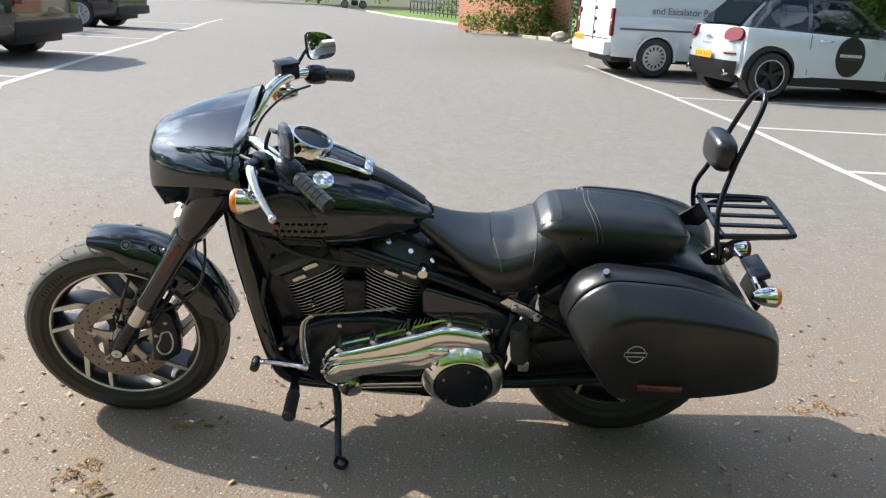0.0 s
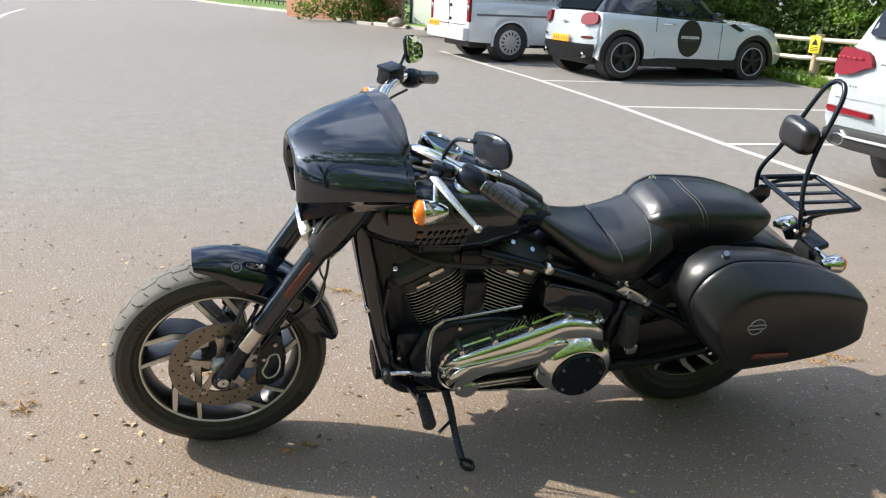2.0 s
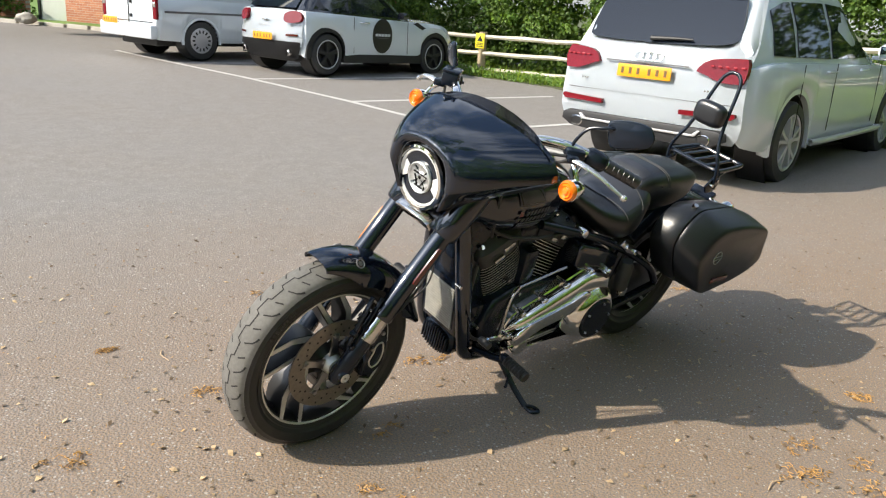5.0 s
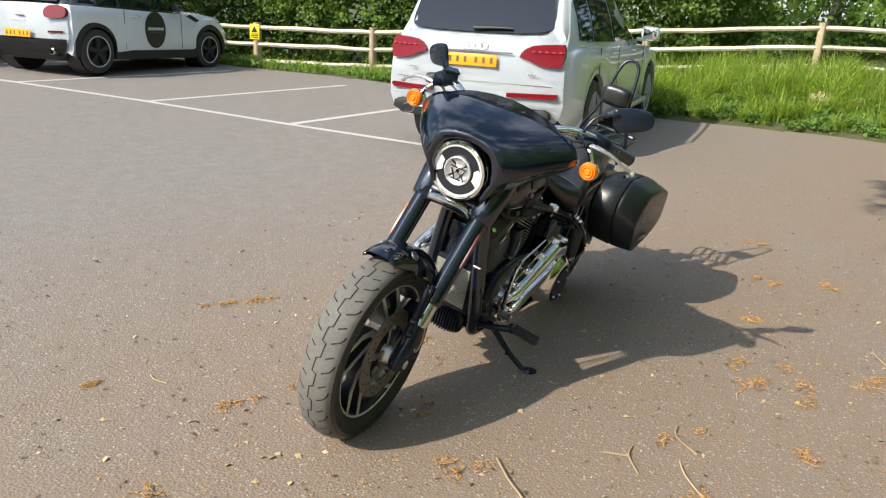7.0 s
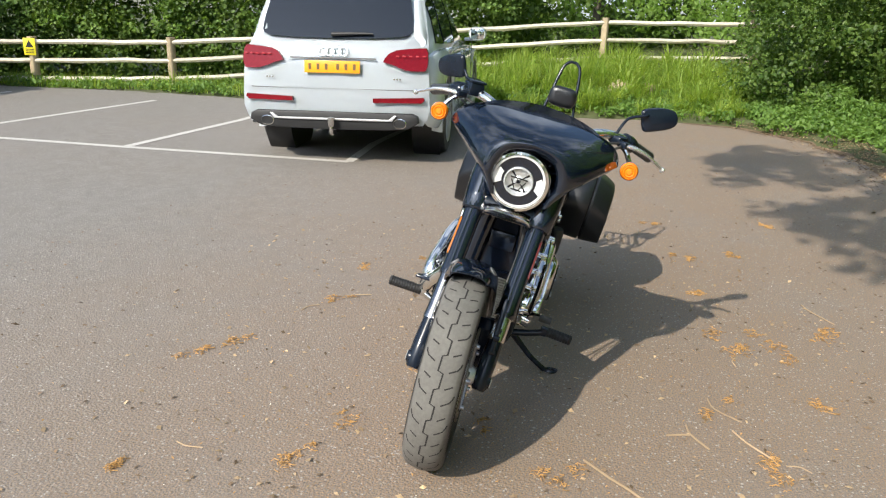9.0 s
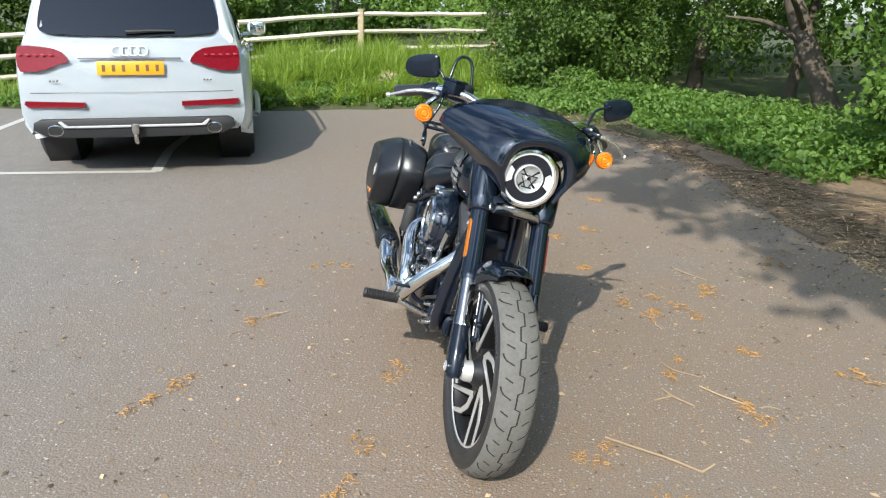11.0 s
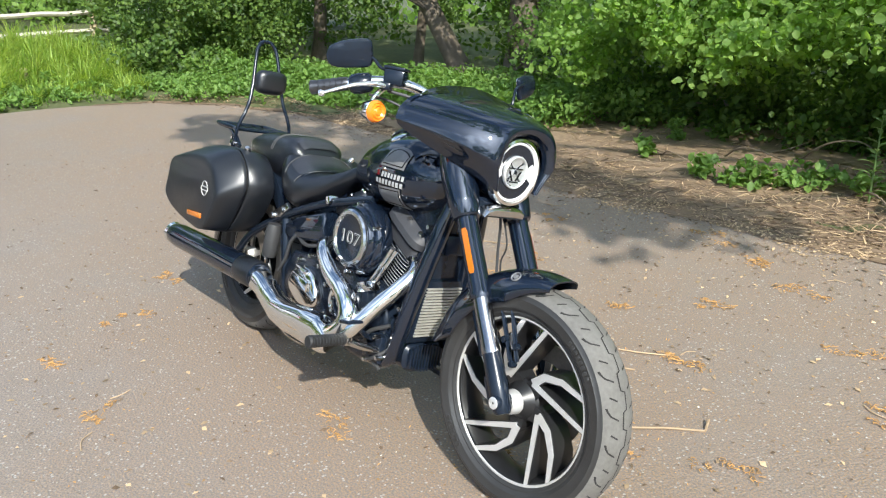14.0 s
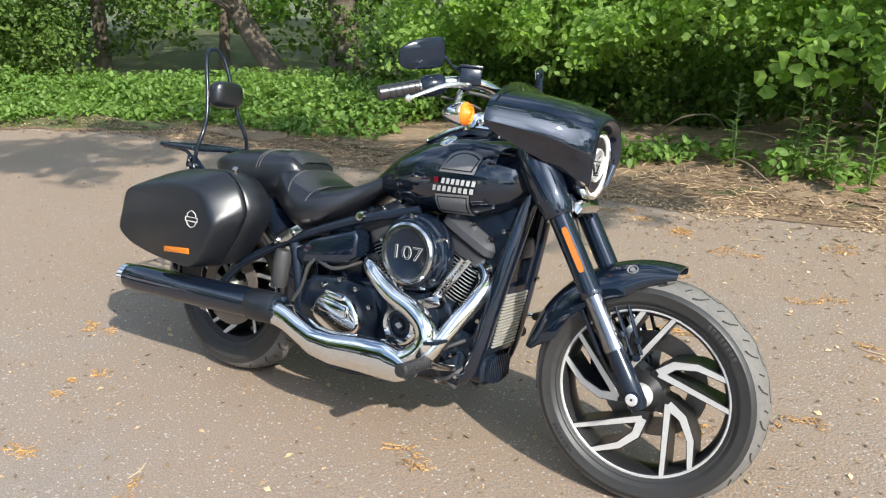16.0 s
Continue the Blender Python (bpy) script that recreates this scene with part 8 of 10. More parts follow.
H_TOP = [(-0.46, 0.72, 0.66, 0.93, 1.00, 0.0), (-0.29, 0.77, 0.63, 0.95, 1.20, 0.005), (-0.06, 0.79, 0.60, 0.96, 1.43, 0.02), (0.12, 0.80, 0.61, 0.96, 1.485, 0.02), (0.7, 0.80, 0.62, 0.94, 1.505, 0.02), (1.25, 0.80, 0.60, 0.93, 1.47, 0.02), (1.50, 0.79, 0.58, 0.92, 1.36, 0.02), (2.05, 0.76, 0.62, 0.91, 0.97, 0.02)]
h_y = car_cabin(hatch, M_CAR_BLACK, H_TOP, "cabin")


def h_back(y, z):
    return float(np.interp(z, [0.28, 0.40, 0.62, 0.93, 1.0, 1.22, 1.46, 1.50], [-0.58, -0.64, -0.645, -0.59, -0.53, -0.34, -0.07, 0.02])) + 0.10 * y * y


bm = bmesh.new()
rows = []
for z in (0.30, 0.40, 0.52, 0.66, 0.80, 0.92, 0.985):
    w = float(np.interp(z, [0.28, 0.5, 0.98], [0.74, 0.84, 0.78]))
    rows.append([(h_back(y, z) + 0.018 + 0.25 * max(0.0, abs(y / w) - 0.78), y, z) for y in np.linspace(-w, w, 23)])
loft(bm, rows, caps=False, closed=False)
bmesh.ops.solidify(bm, geom=bm.faces[:], thickness=0.02)
bmesh.ops.recalc_face_normals(bm, faces=bm.faces)
part("tailgate", bm, M_CAR_WHITE, hatch, "", None, 40)
bm = bmesh.new()
rows = []
for z in (0.24, 0.30, 0.40, 0.50):
    w = 0.80 if z > 0.3 else 0.72
    rows.append([(h_back(y, z) + 0.004 + 0.25 * max(0.0, abs(y / w) - 0.78), y, z) for y in np.linspace(-w, w, 23)])
loft(bm, rows, caps=False, closed=False)
bmesh.ops.solidify(bm, geom=bm.faces[:], thickness=0.03)
bmesh.ops.recalc_face_normals(bm, faces=bm.faces)
part("lower_bumper", bm, M_CAR_TRIM, hatch, "dark lower bumper", None, 40)
bm = bmesh.new()
loft(bm, [superloop(x, 0, 1.515, w, 0.022, 20, 5.0) for x, w in ((-0.16, 0.56), (-0.10, 0.62), (0.2, 0.64), (0.9, 0.635), (1.30, 0.60))])
bmesh.ops.recalc_face_normals(bm, faces=bm.faces)
part("roof", bm, M_CAR_WHITE, hatch, "white roof")
rear_panel("rear_window", [(-0.62, 1.03), (-0.54, 1.38), (-0.48, 1.43), (0.48, 1.43), (0.54, 1.38), (0.62, 1.03)], h_back, M_GLASS_DARK, hatch, "dark rear window", 0.012, 0.10)
for s in (1, -1):
    rear_panel("tail_lamp", [(s * p.x, p.y) for p in spline([(0.50, 0.83, 0), (0.50, 0.92, 0), (0.58, 0.975, 0), (0.70, 0.975, 0), (0.80, 0.93, 0), (0.80, 0.83, 0), (0.70, 0.795, 0), (0.58, 0.795, 0)], 3, True)], lambda y, z: h_back(y, z) + 0.28 * max(0.0, abs(y) / 0.8 - 0.78), M_RED, hatch, "red tail lamp", 0.040, 0.08)
    rear_panel("bumper_reflector", [(s * 0.56, 0.585), (s * 0.56, 0.615), (s * 0.76, 0.620), (s * 0.76, 0.590)], lambda y, z: h_back(y, z) + 0.28 * max(0.0, abs(y) / 0.8 - 0.78), M_RED_REFLECT, hatch, "", 0.012)
    side_panel("quarter_window", [(-0.22, 1.03), (-0.02, 1.28), (0.12, 1.40), (0.52, 1.435), (0.52, 1.00)], h_y, s, M_GLASS_DARK, hatch, 0.010, "dark side window")
    side_panel("door_window", [(0.60, 1.00), (0.60, 1.435), (1.14, 1.41), (1.42, 1.28), (1.80, 0.99)], h_y, s, M_GLASS_DARK, hatch, 0.010, "dark side window")
    for xa in (0.56, 1.86):
        side_panel("door_gap", [(xa, 0.36), (xa - 0.02, 0.95), (xa - 0.012, 0.95), (xa + 0.008, 0.36)], lambda x, z: 0.888, s, M_CAR_TRIM, hatch, 0.003, "", 0.006)
    side_panel("sill_trim", [(0.34, 0.20), (0.34, 0.34), (2.24, 0.34), (2.24, 0.20)], lambda x, z: 0.872, s, M_CAR_TRIM, hatch, 0.012, "dark sill")
    bm = bmesh.new()
    tube(bm, [(0.70, s * 0.885, 0.865), (0.74, s * 0.91, 0.868), (0.86, s * 0.91, 0.868), (0.90, s * 0.885, 0.865)], 0.012, 8, 3)
    part("door_handle", bm, M_CHROME, hatch, "chrome door handle")
    bm = bmesh.new()
    loft(bm, [superloop(x, s * 0.98, 1.02, w, h, 20, 2.6) for x, w, h in ((1.56, 0.085, 0.06), (1.62, 0.10, 0.075), (1.70, 0.085, 0.06), (1.74, 0.04, 0.03))])
    box(bm, (1.64, s * 0.89, 0.98), (0.05, 0.10, 0.03), 0.008)
    bmesh.ops.recalc_face_normals(bm, faces=bm.faces)
    part("door_mirror", bm, M_CAR_BLACK, hatch, "black door mirror")
    for x in (0.0, 2.595):
        arch_trim(hatch, x, 0.325, 0.372, 0.868, s, M_CAR_TRIM, 0.075)
        car_wheel(hatch, (x, s * 0.775, 0.325), s, 0.332, 0.238, 0.215, M_HUBCAP, "dark", "black alloy wheel with a silver edge")
    # sticker: a dark oval with unreadable lines as bars
    st = side_panel("door_sticker", [(1.22 + 0.235 * math.cos(t), 0.66 + 0.29 * math.sin(t)) for t in np.linspace(0, 2 * math.pi, 25)[:-1]], lambda x, z: 0.889, s, M_STICKER, hatch, 0.006, "round black door sticker")
    for k in range(10):
        xa = 1.05 + 0.036 * k
        side_panel("sticker_bar", [(xa, 0.655), (xa, 0.700), (xa + 0.024, 0.700), (xa + 0.024, 0.655)], lambda x, z: 0.889, s, M_CAR_WHITE, st, 0.009, "", 0.006)
    side_panel("sticker_bar", [(1.10, 0.622), (1.10, 0.630), (1.36, 0.630), (1.36, 0.622)], lambda x, z: 0.889, s, M_CAR_GREY, st, 0.009, "", 0.006)
bm = bmesh.new()
for y in (-0.60, 0.60):
    lathe(bm, [(0.040, -0.05), (0.045, 0.02), (0.038, 0.024), (0.034, -0.03)], (-0.592, y, 0.32), (-1, 0, 0), 18)
each_part("tailpipe", bm, M_CHROME_DIM, hatch, "round tailpipe")
number_plate(hatch, (h_back(0, 0.52) - 0.030, 0, 0.56), (0, 0, 0))
bm = bmesh.new()
slab(bm, [(-0.10, 0.815), (-0.04, 0.83), (0, 0.845), (0.04, 0.83), (0.10, 0.815), (0.04, 0.81), (0, 0.80), (-0.04, 0.81)], -0.632, -0.600, "yz", 0.002)
each_part("tail_badge", bm, M_CHROME_DIM, hatch, "winged badge")
for k in range(5):
    bm = bmesh.new()
    box(bm, (h_back(0, 0.74) - 0.010, -0.14 + 0.07 * k, 0.735), (0.008, 0.026, 0.024), 0.002)
    part("model_bar", bm, M_HUBCAP, hatch)
bm = bmesh.new()
for s in (1, -1):
    side_panel("bonnet_strip", [(2.0, 0.90), (2.10, 0.93), (2.42, 0.80), (2.40, 0.74)], lambda x, z: 0.872, s, M_CAR_TRIM, hatch, 0.008)
bm.free()
underbody(hatch, -0.45, 3.2, 0.60, 0.18, 0.50, (0.0, 2.595), 0.37, 0.325, 0.86)

# -- white panel van --
van = empty("van", pose(-1.61, -13.27, -0.035, 0, 0, 197.0) @ pose(0, 0, 0, -1.0, 0.5, 0), "white panel van with pale slotted hub caps", "van", "parked cars")
V_LOW = [(-0.86, 0.80, 0.90, 0.38, 1.05, 0.0), (-0.80, 0.92, 0.94, 0.34, 1.06, 0.0), (0.3, 0.95, 0.95, 0.30, 1.06, 0.0), (2.0, 0.95, 0.94, 0.30, 1.04, 0.0), (3.2, 0.95, 0.92, 0.30, 1.02, 0.0), (3.6, 0.93, 0.86, 0.32, 0.98, 0.05), (4.1, 0.80, 0.70, 0.36, 0.72, 0.05)]
car_body(van, M_CAR_WHITE, V_LOW, (0.0, 3.275), 0.375, 0.34)
V_TOP = [(-0.84, 0.93, 0.82, 1.03, 1.86, 0.02), (-0.76, 0.945, 0.83, 1.04, 1.90, 0.03), (1.0, 0.95, 0.84, 1.04, 1.92, 0.03), (2.3, 0.94, 0.82, 1.02, 1.90, 0.03), (2.7, 0.93, 0.78, 1.02, 1.76, 0.02), (3.55, 0.90, 0.82, 1.00, 1.06, 0.02)]
v_y = car_cabin(van, M_CAR_WHITE, V_TOP)
for s in (1, -1):
    side_panel("waist_strip", [(-0.72, 0.80), (-0.72, 0.835), (2.2, 0.825), (2.2, 0.79)], lambda x, z: 0.968, s, M_CAR_GREY, van, 0.004)
    bm = bmesh.new()
    box(bm, (-0.845, s * 0.885, 0.92), (0.055, 0.13, 0.48), 0.02)
    tl = part("tail_lamp", bm, M_RED, van, "tall red tail lamp")
    bm = bmesh.new()
    box(bm, (-0.875, s * 0.885, 0.93), (0.01, 0.10, 0.09), 0.004)
    each_part("lamp_element", bm, M_CHROME_DIM, tl)
    for x in (0.0, 3.275):
        arch_trim(van, x, 0.34, 0.370, 0.945, s, M_CAR_WHITE, 0.03)
        car_wheel(van, (x, s * 0.83, 0.34), s, 0.34, 0.225, 0.215, M_HUBCAP, "hubcap", "steel wheel with a pale hub cap")
    side_panel("cab_window", [(2.25, 1.10), (2.25, 1.66), (2.68, 1.62), (3.25, 1.12)], v_y, s, M_GLASS_DARK, van, 0.010, "dark cab window")
bm = bmesh.new()
box(bm, (-0.90, 0, 0.47), (0.14, 1.82, 0.24), 0.04)
part("rear_bumper", bm, M_CAR_WHITE, van, "white rear bumper")
bm = bmesh.new()
box(bm, (-0.868, 0.0, 1.20), (0.012, 0.012, 1.35), 0.002)
box(bm, (-0.868, 0.0, 0.63), (0.012, 1.6, 0.012), 0.002)
part("door_gap", bm, M_CAR_TRIM, van)
number_plate(van, (-0.972, 0.48, 0.62), (0, 0, 0))
bm = bmesh.new()
for z in (0.72, 0.96, 1.15):
    box(bm, (-0.88, -0.10, z), (0.03, 0.05, 0.06), 0.008)
part("door_catch", bm, M_CAR_TRIM, van)
for s in (-1, 1):
    bm = text_mesh("and Escalator People", 0.17, 0.002)
    bmesh.ops.transform(bm, matrix=Matrix.Translation((0.55, s * 0.972, 1.14)) @ Matrix.Rotation(radians(0 if s < 0 else 180), 4, "Z") @ Matrix.Rotation(radians(90 - 5), 4, "X"), verts=bm.verts)
    each_part("letter", bm, M_CAR_GREY, van, "grey lettering on the flank", smooth=0)
underbody(van, -0.7, 4.0, 0.62, 0.22, 0.5, (0.0, 3.275), 0.37, 0.34, 0.94)

# -- two dark cars across the car park --
def dark_car(m, label):
    c = empty("dark_car", m, label, "car", "parked cars")
    low = [(-0.98, 0.78, 0.80, 0.40, 0.92, 0.02), (-0.90, 0.87, 0.88, 0.34, 0.98, 0.03), (-0.5, 0.93, 0.93, 0.30, 1.02, 0.05), (0.4, 0.94, 0.93, 0.28, 1.02, 0.05), (1.6, 0.94, 0.92, 0.27, 1.00, 0.05), (2.6, 0.94, 0.90, 0.28, 0.97, 0.06), (3.2, 0.90, 0.82, 0.30, 0.90, 0.06), (3.62, 0.72, 0.62, 0.34, 0.68, 0.03)]
    car_body(c, M_CAR_BLACK, low, (0.0, 2.75), 0.405, 0.36)
    top = [(-0.86, 0.78, 0.66, 0.96, 1.02, 0.01), (-0.72, 0.86, 0.66, 0.99, 1.36, 0.02), (-0.48, 0.89, 0.66, 1.0, 1.62, 0.02), (0.5, 0.89, 0.67, 1.0, 1.66, 0.02), (1.3, 0.89, 0.65, 0.99, 1.62, 0.02), (1.7, 0.88, 0.62, 0.98, 1.46, 0.02), (2.35, 0.85, 0.70, 0.96, 1.0, 0.02)]
    y_at = car_cabin(c, M_CAR_BLACK, top)
    for s in (1, -1):
        side_panel("side_window", [(-0.40, 1.08), (-0.34, 1.48), (0.48, 1.56), (0.50, 1.06)], y_at, s, M_GLASS_DARK, c, 0.010, "dark side window")
        side_panel("door_window", [(0.58, 1.06), (0.58, 1.56), (1.22, 1.54), (1.55, 1.38), (1.98, 1.06)], y_at, s, M_GLASS_DARK, c, 0.010, "dark side window")
        for x in (0.0, 2.75):
            arch_trim(c, x, 0.36, 0.400, 0.93, s, M_CAR_BLACK, 0.03)
            car_wheel(c, (x, s * 0.82, 0.36), s, 0.36, 0.268, 0.24, M_HUBCAP, "twin", "twin-spoke alloy wheel")
        bm = bmesh.new()
        box(bm, (-0.93, s * 0.72, 0.84), (0.10, 0.26, 0.12), 0.03)
        part("tail_lamp", bm, M_RED, c, "red tail lamp")
    bm = bmesh.new()
    box(bm, (-0.99, 0, 0.46), (0.10, 1.70, 0.22), 0.04)
    part("rear_bumper", bm, M_CAR_TRIM, c)
    underbody(c, -0.8, 3.4, 0.62, 0.22, 0.5, (0.0, 2.75), 0.40, 0.36, 0.93)
    return c


dark_car(pose(13.00, -19.30, ground_z(-19.30), 0, 0, 3.0) @ Matrix.Diagonal((1.08, 1.08, 1.08, 1)), "black off-roader with twin-spoke alloy wheels in a marked bay")
dark_car(pose(9.20, -9.85, ground_z(-9.85), 0, 0, 3.0) @ Matrix.Diagonal((1.08, 1.08, 1.08, 1)), "dark grey car with its tail towards the lane")

# -- a second motorcycle far away by the kerb --
far_bike = empty("parked_motorcycle", pose(17.6, -66.0, ground_z(-66.0), 0, 0, 208), "dark motorcycle parked by the far grass verge", "motorcycle")
for x in (-0.8, 0.8):
    bm = bmesh.new()
    tube(bm, [(x + 0.29 * math.cos(t), 0, 0.31 + 0.29 * math.sin(t)) for t in np.linspace(0, 2 * math.pi, 17)[:-1]], 0.055, 8, 2, closed=True)
    w = part("wheel", bm, M_RUBBER, far_bike)
    bm = bmesh.new()
    lathe(bm, [(0.22, 0.02), (0.20, 0.03), (0.04, 0.04), (0.04, -0.04), (0.20, -0.03), (0.22, -0.02)], (x, 0, 0.31), (0, 1, 0), 20)
    part("rim", bm, M_CAR_GREY, w)
bm = bmesh.new()
loft(bm, [superloop(x, 0, z, w, h, 16, 2.4) for x, z, w, h in ((-0.95, 0.72, 0.06, 0.03), (-0.6, 0.76, 0.12, 0.06), (-0.2, 0.72, 0.14, 0.08), (0.0, 0.82, 0.12, 0.10), (0.35, 0.88, 0.13, 0.10), (0.5, 0.84, 0.06, 0.05))])
part("tank_and_seat", bm, M_PAINT, far_bike)
bm = bmesh.new()
box(bm, (0.05, 0, 0.45), (0.6, 0.34, 0.42), 0.08)
tube(bm, [(0.8, 0.0, 0.31), (0.45, 0.0, 1.0)], 0.05, 8, 2)
part("engine", bm, M_METAL_BLACK, far_bike)
bm = bmesh.new()
tube(bm, [(0.3, 0.40, 1.05), (0.45, 0.2, 1.1), (0.48, 0, 1.05), (0.45, -0.2, 1.1), (0.3, -0.40, 1.05)], 0.018, 8, 3)
part("handlebar", bm, M_METAL_BLACK, far_bike)

# ---- plants ----
rng = np.random.default_rng(7)


def leaves(name, centres, size, mat, label, category, up=0.35, slim=0.55, droop=0.25, facing=None, kind="stuff", jitter=0.35):
    """Many folded leaves of two quads each."""
    n = len(centres)
    c = np.asarray(centres, float)
    axis = rng.normal(size=(n, 3))
    axis[:, 2] -= droop
    axis /= np.linalg.norm(axis, axis=1)[:, None]
    nor = rng.normal(size=(n, 3))
    nor[:, 2] += up * 3
    if facing is not None:
        nor += np.asarray(facing) * 1.2
    nor -= axis * (nor * axis).sum(1)[:, None]
    nor /= np.linalg.norm(nor, axis=1)[:, None] + 1e-9
    side = np.cross(axis, nor)
    s = (size if np.ndim(size) else np.full(n, size)) * (1 + jitter * rng.normal(size=n).clip(-1.5, 1.5))
    s = s[:, None]
    w = s * slim * 0.5
    fold = nor * w * 0.35
    P = np.stack([c - axis * s * 0.5, c - axis * s * 0.18 + side * w + fold, c + axis * s * 0.20 + side * w * 0.85 + fold, c + axis * s * 0.5, c + axis * s * 0.20 - side * w * 0.85 + fold, c - axis * s * 0.18 - side * w + fold], 1).reshape(-1, 3)
    base = np.arange(n)[:, None] * 6
    F = np.concatenate([base + [0, 1, 2, 3], base + [0, 3, 4, 5]], 1).reshape(-1, 4)
    me = bpy.data.meshes.new(name)
    me.vertices.add(len(P))
    me.vertices.foreach_set("co", P.ravel())
    me.loops.add(F.size)
    me.loops.foreach_set("vertex_index", F.ravel().astype(np.int32))
    me.polygons.add(len(F))
    me.polygons.foreach_set("loop_start", (np.arange(len(F)) * 4).astype(np.int32))
    me.polygons.foreach_set("loop_total", np.full(len(F), 4, np.int32))
    me.update(calc_edges=True)
    me.materials.append(mat)
    ob = new(name, me)
    return tagged(ob, label, category, kind=kind) if label else ob


def clumps(centres, radius, count, squash=0.7):
    """Points in little clouds round the centres."""
    out = []
    for p, r in zip(centres, radius):
        q = rng.normal(size=(count, 3))
        q /= np.linalg.norm(q, axis=1)[:, None]
        q *= (rng.random(count) ** 0.45)[:, None] * r
        q[:, 2] *= squash
        out.append(q + p)
    return np.concatenate(out)


def blades(name, roots, height, width, mat, label, category, lean=0.35):
    """Grass: each blade three quads long, bending over."""
    n = len(roots)
    r = np.asarray(roots, float)
    ang = rng.uniform(0, 2 * np.pi, n)
    d = np.stack([np.cos(ang), np.sin(ang), np.zeros(n)], 1)
    t = np.stack([-np.sin(ang), np.cos(ang), np.zeros(n)], 1)
    h = (height if np.ndim(height) else np.full(n, height)) * rng.uniform(0.55, 1.15, n)
    b = rng.uniform(0.1, 1.0, n) * lean
    rows = []
    for f in (0.0, 0.4, 0.75, 1.0):
        p = r + d * (b * h * f ** 2)[:, None] + np.array([0, 0, 1.0]) * (h * (f - 0.35 * b * f ** 2))[:, None]
        w = width * (1 - f) ** 0.6 * 0.5 + 0.0005
        rows += [p - t * w, p + t * w]
    P = np.stack(rows, 1).reshape(-1, 3)
    base = np.arange(n)[:, None] * 8
    F = np.concatenate([base + [0, 1, 3, 2], base + [2, 3, 5, 4], base + [4, 5, 7, 6]], 1).reshape(-1, 4)
    me = bpy.data.meshes.new(name)
    me.from_pydata(P.tolist(), [], F.tolist())
    me.materials.append(mat)
    return tagged(new(name, me), label, category, kind="stuff")


def on_bank(x, y):
    return np.array([bank_z(a, b) for a, b in zip(x, y)])


BIG = (0.55, 4.0, 0.83)


# woodland edge beside the car park: low foliage in front, hollow shade behind
def wood_front(x):
    return np.interp(x, [-16, -11, -8, -5, -3, -1, 1, 4, 9], [2.4, 2.8, 3.9, 4.3, 4.2, 4.6, 4.6, 5.2, 6.2])


n = 900
cx = rng.uniform(-17, 9, n)
cy = wood_front(cx) + rng.gamma(1.6, 0.55, n)
cz = rng.uniform(0.25, 2.9, n)
low = ((cx > 2.5) & (cy < wood_front(cx) + 1.1)) | ((cx > -3.5) & (cx < 3.5) & (cz < 0.6) & (cy < wood_front(cx) + 0.8)) | ((cx > -8.4) & (cx < -5.0) & (cy < 5.4) & (cz < 1.9)) | ((cx > -11.5) & (cx < -4.2) & (cz < 1.5 + 0.9 * np.sin(cx * 2.3)) & (rng.random(n) < 0.72))
keep = ~low
C = np.stack([cx, cy, cz], 1)[keep]
hollow = (C[:, 0] > -3.2) & (C[:, 0] < 3.6) & (C[:, 2] < 0.95) & (C[:, 1] < wood_front(C[:, 0]) + 1.6)
C = C[~hollow]
# the far end repeats these leaves in a darker green as its shade
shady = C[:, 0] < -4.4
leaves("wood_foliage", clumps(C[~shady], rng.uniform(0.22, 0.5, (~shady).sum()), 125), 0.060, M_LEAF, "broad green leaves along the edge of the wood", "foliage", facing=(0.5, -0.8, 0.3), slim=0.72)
leaves("shaded_foliage", clumps(C[shady], rng.uniform(0.22, 0.5, shady.sum()), 110), 0.060, M_LEAF_DARK, "leaves darkened for shade at the far end of the wood", "foliage", facing=(0.5, -0.8, 0.3), slim=0.72)
# dense shrubs at the corner, in front of the fence
n = 230
C = np.stack([rng.uniform(-13.5, -9.3, n), rng.uniform(0.55, 3.4, n), 0.15 + rng.uniform(0.0, 1.0, n) ** 1.2 * 2.7], 1)
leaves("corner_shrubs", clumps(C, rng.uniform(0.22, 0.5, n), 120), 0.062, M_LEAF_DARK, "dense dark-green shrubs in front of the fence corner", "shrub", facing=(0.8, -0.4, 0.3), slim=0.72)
# sprays hanging over the litter, with sunlight put into a brighter green
n = 330
cx = rng.uniform(-3.4, 4.8, n)
cy = wood_front(cx) - rng.uniform(-0.4, 0.75, n)
cz = 0.62 + 0.3 * np.sin(cx * 1.9) ** 2 + rng.gamma(1.8, 0.30, n)
C = np.stack([cx, cy, cz], 1)
C = C[~((cx > -0.9) & (cx < 1.3) & (cz < 1.0))]
n = len(C)
leaves("hanging_foliage", clumps(C, rng.uniform(0.18, 0.36, n), 78), 0.055, M_LEAF_LIME, "leaves brightened for sunlight, hanging over the asphalt edge", "foliage", facing=(0.5, -0.9, 0.5), slim=0.78)
# understorey down to the ground
n = 420
cx = rng.uniform(-5.0, 6.5, n)
cy = wood_front(cx) + rng.uniform(0.1, 2.6, n)
hollow = (cx > -3.0) & (cx < 3.6) & (cy < wood_front(cx) + 1.7)
C = np.stack([cx, cy, rng.uniform(0.1, 1.1, n)], 1)[~hollow]
leaves("understorey", clumps(C, rng.uniform(0.22, 0.42, len(C)), 75), 0.056, M_LEAF, "low leafy understorey of the wood", "foliage", facing=(0.5, -0.8, 0.3), slim=0.7)
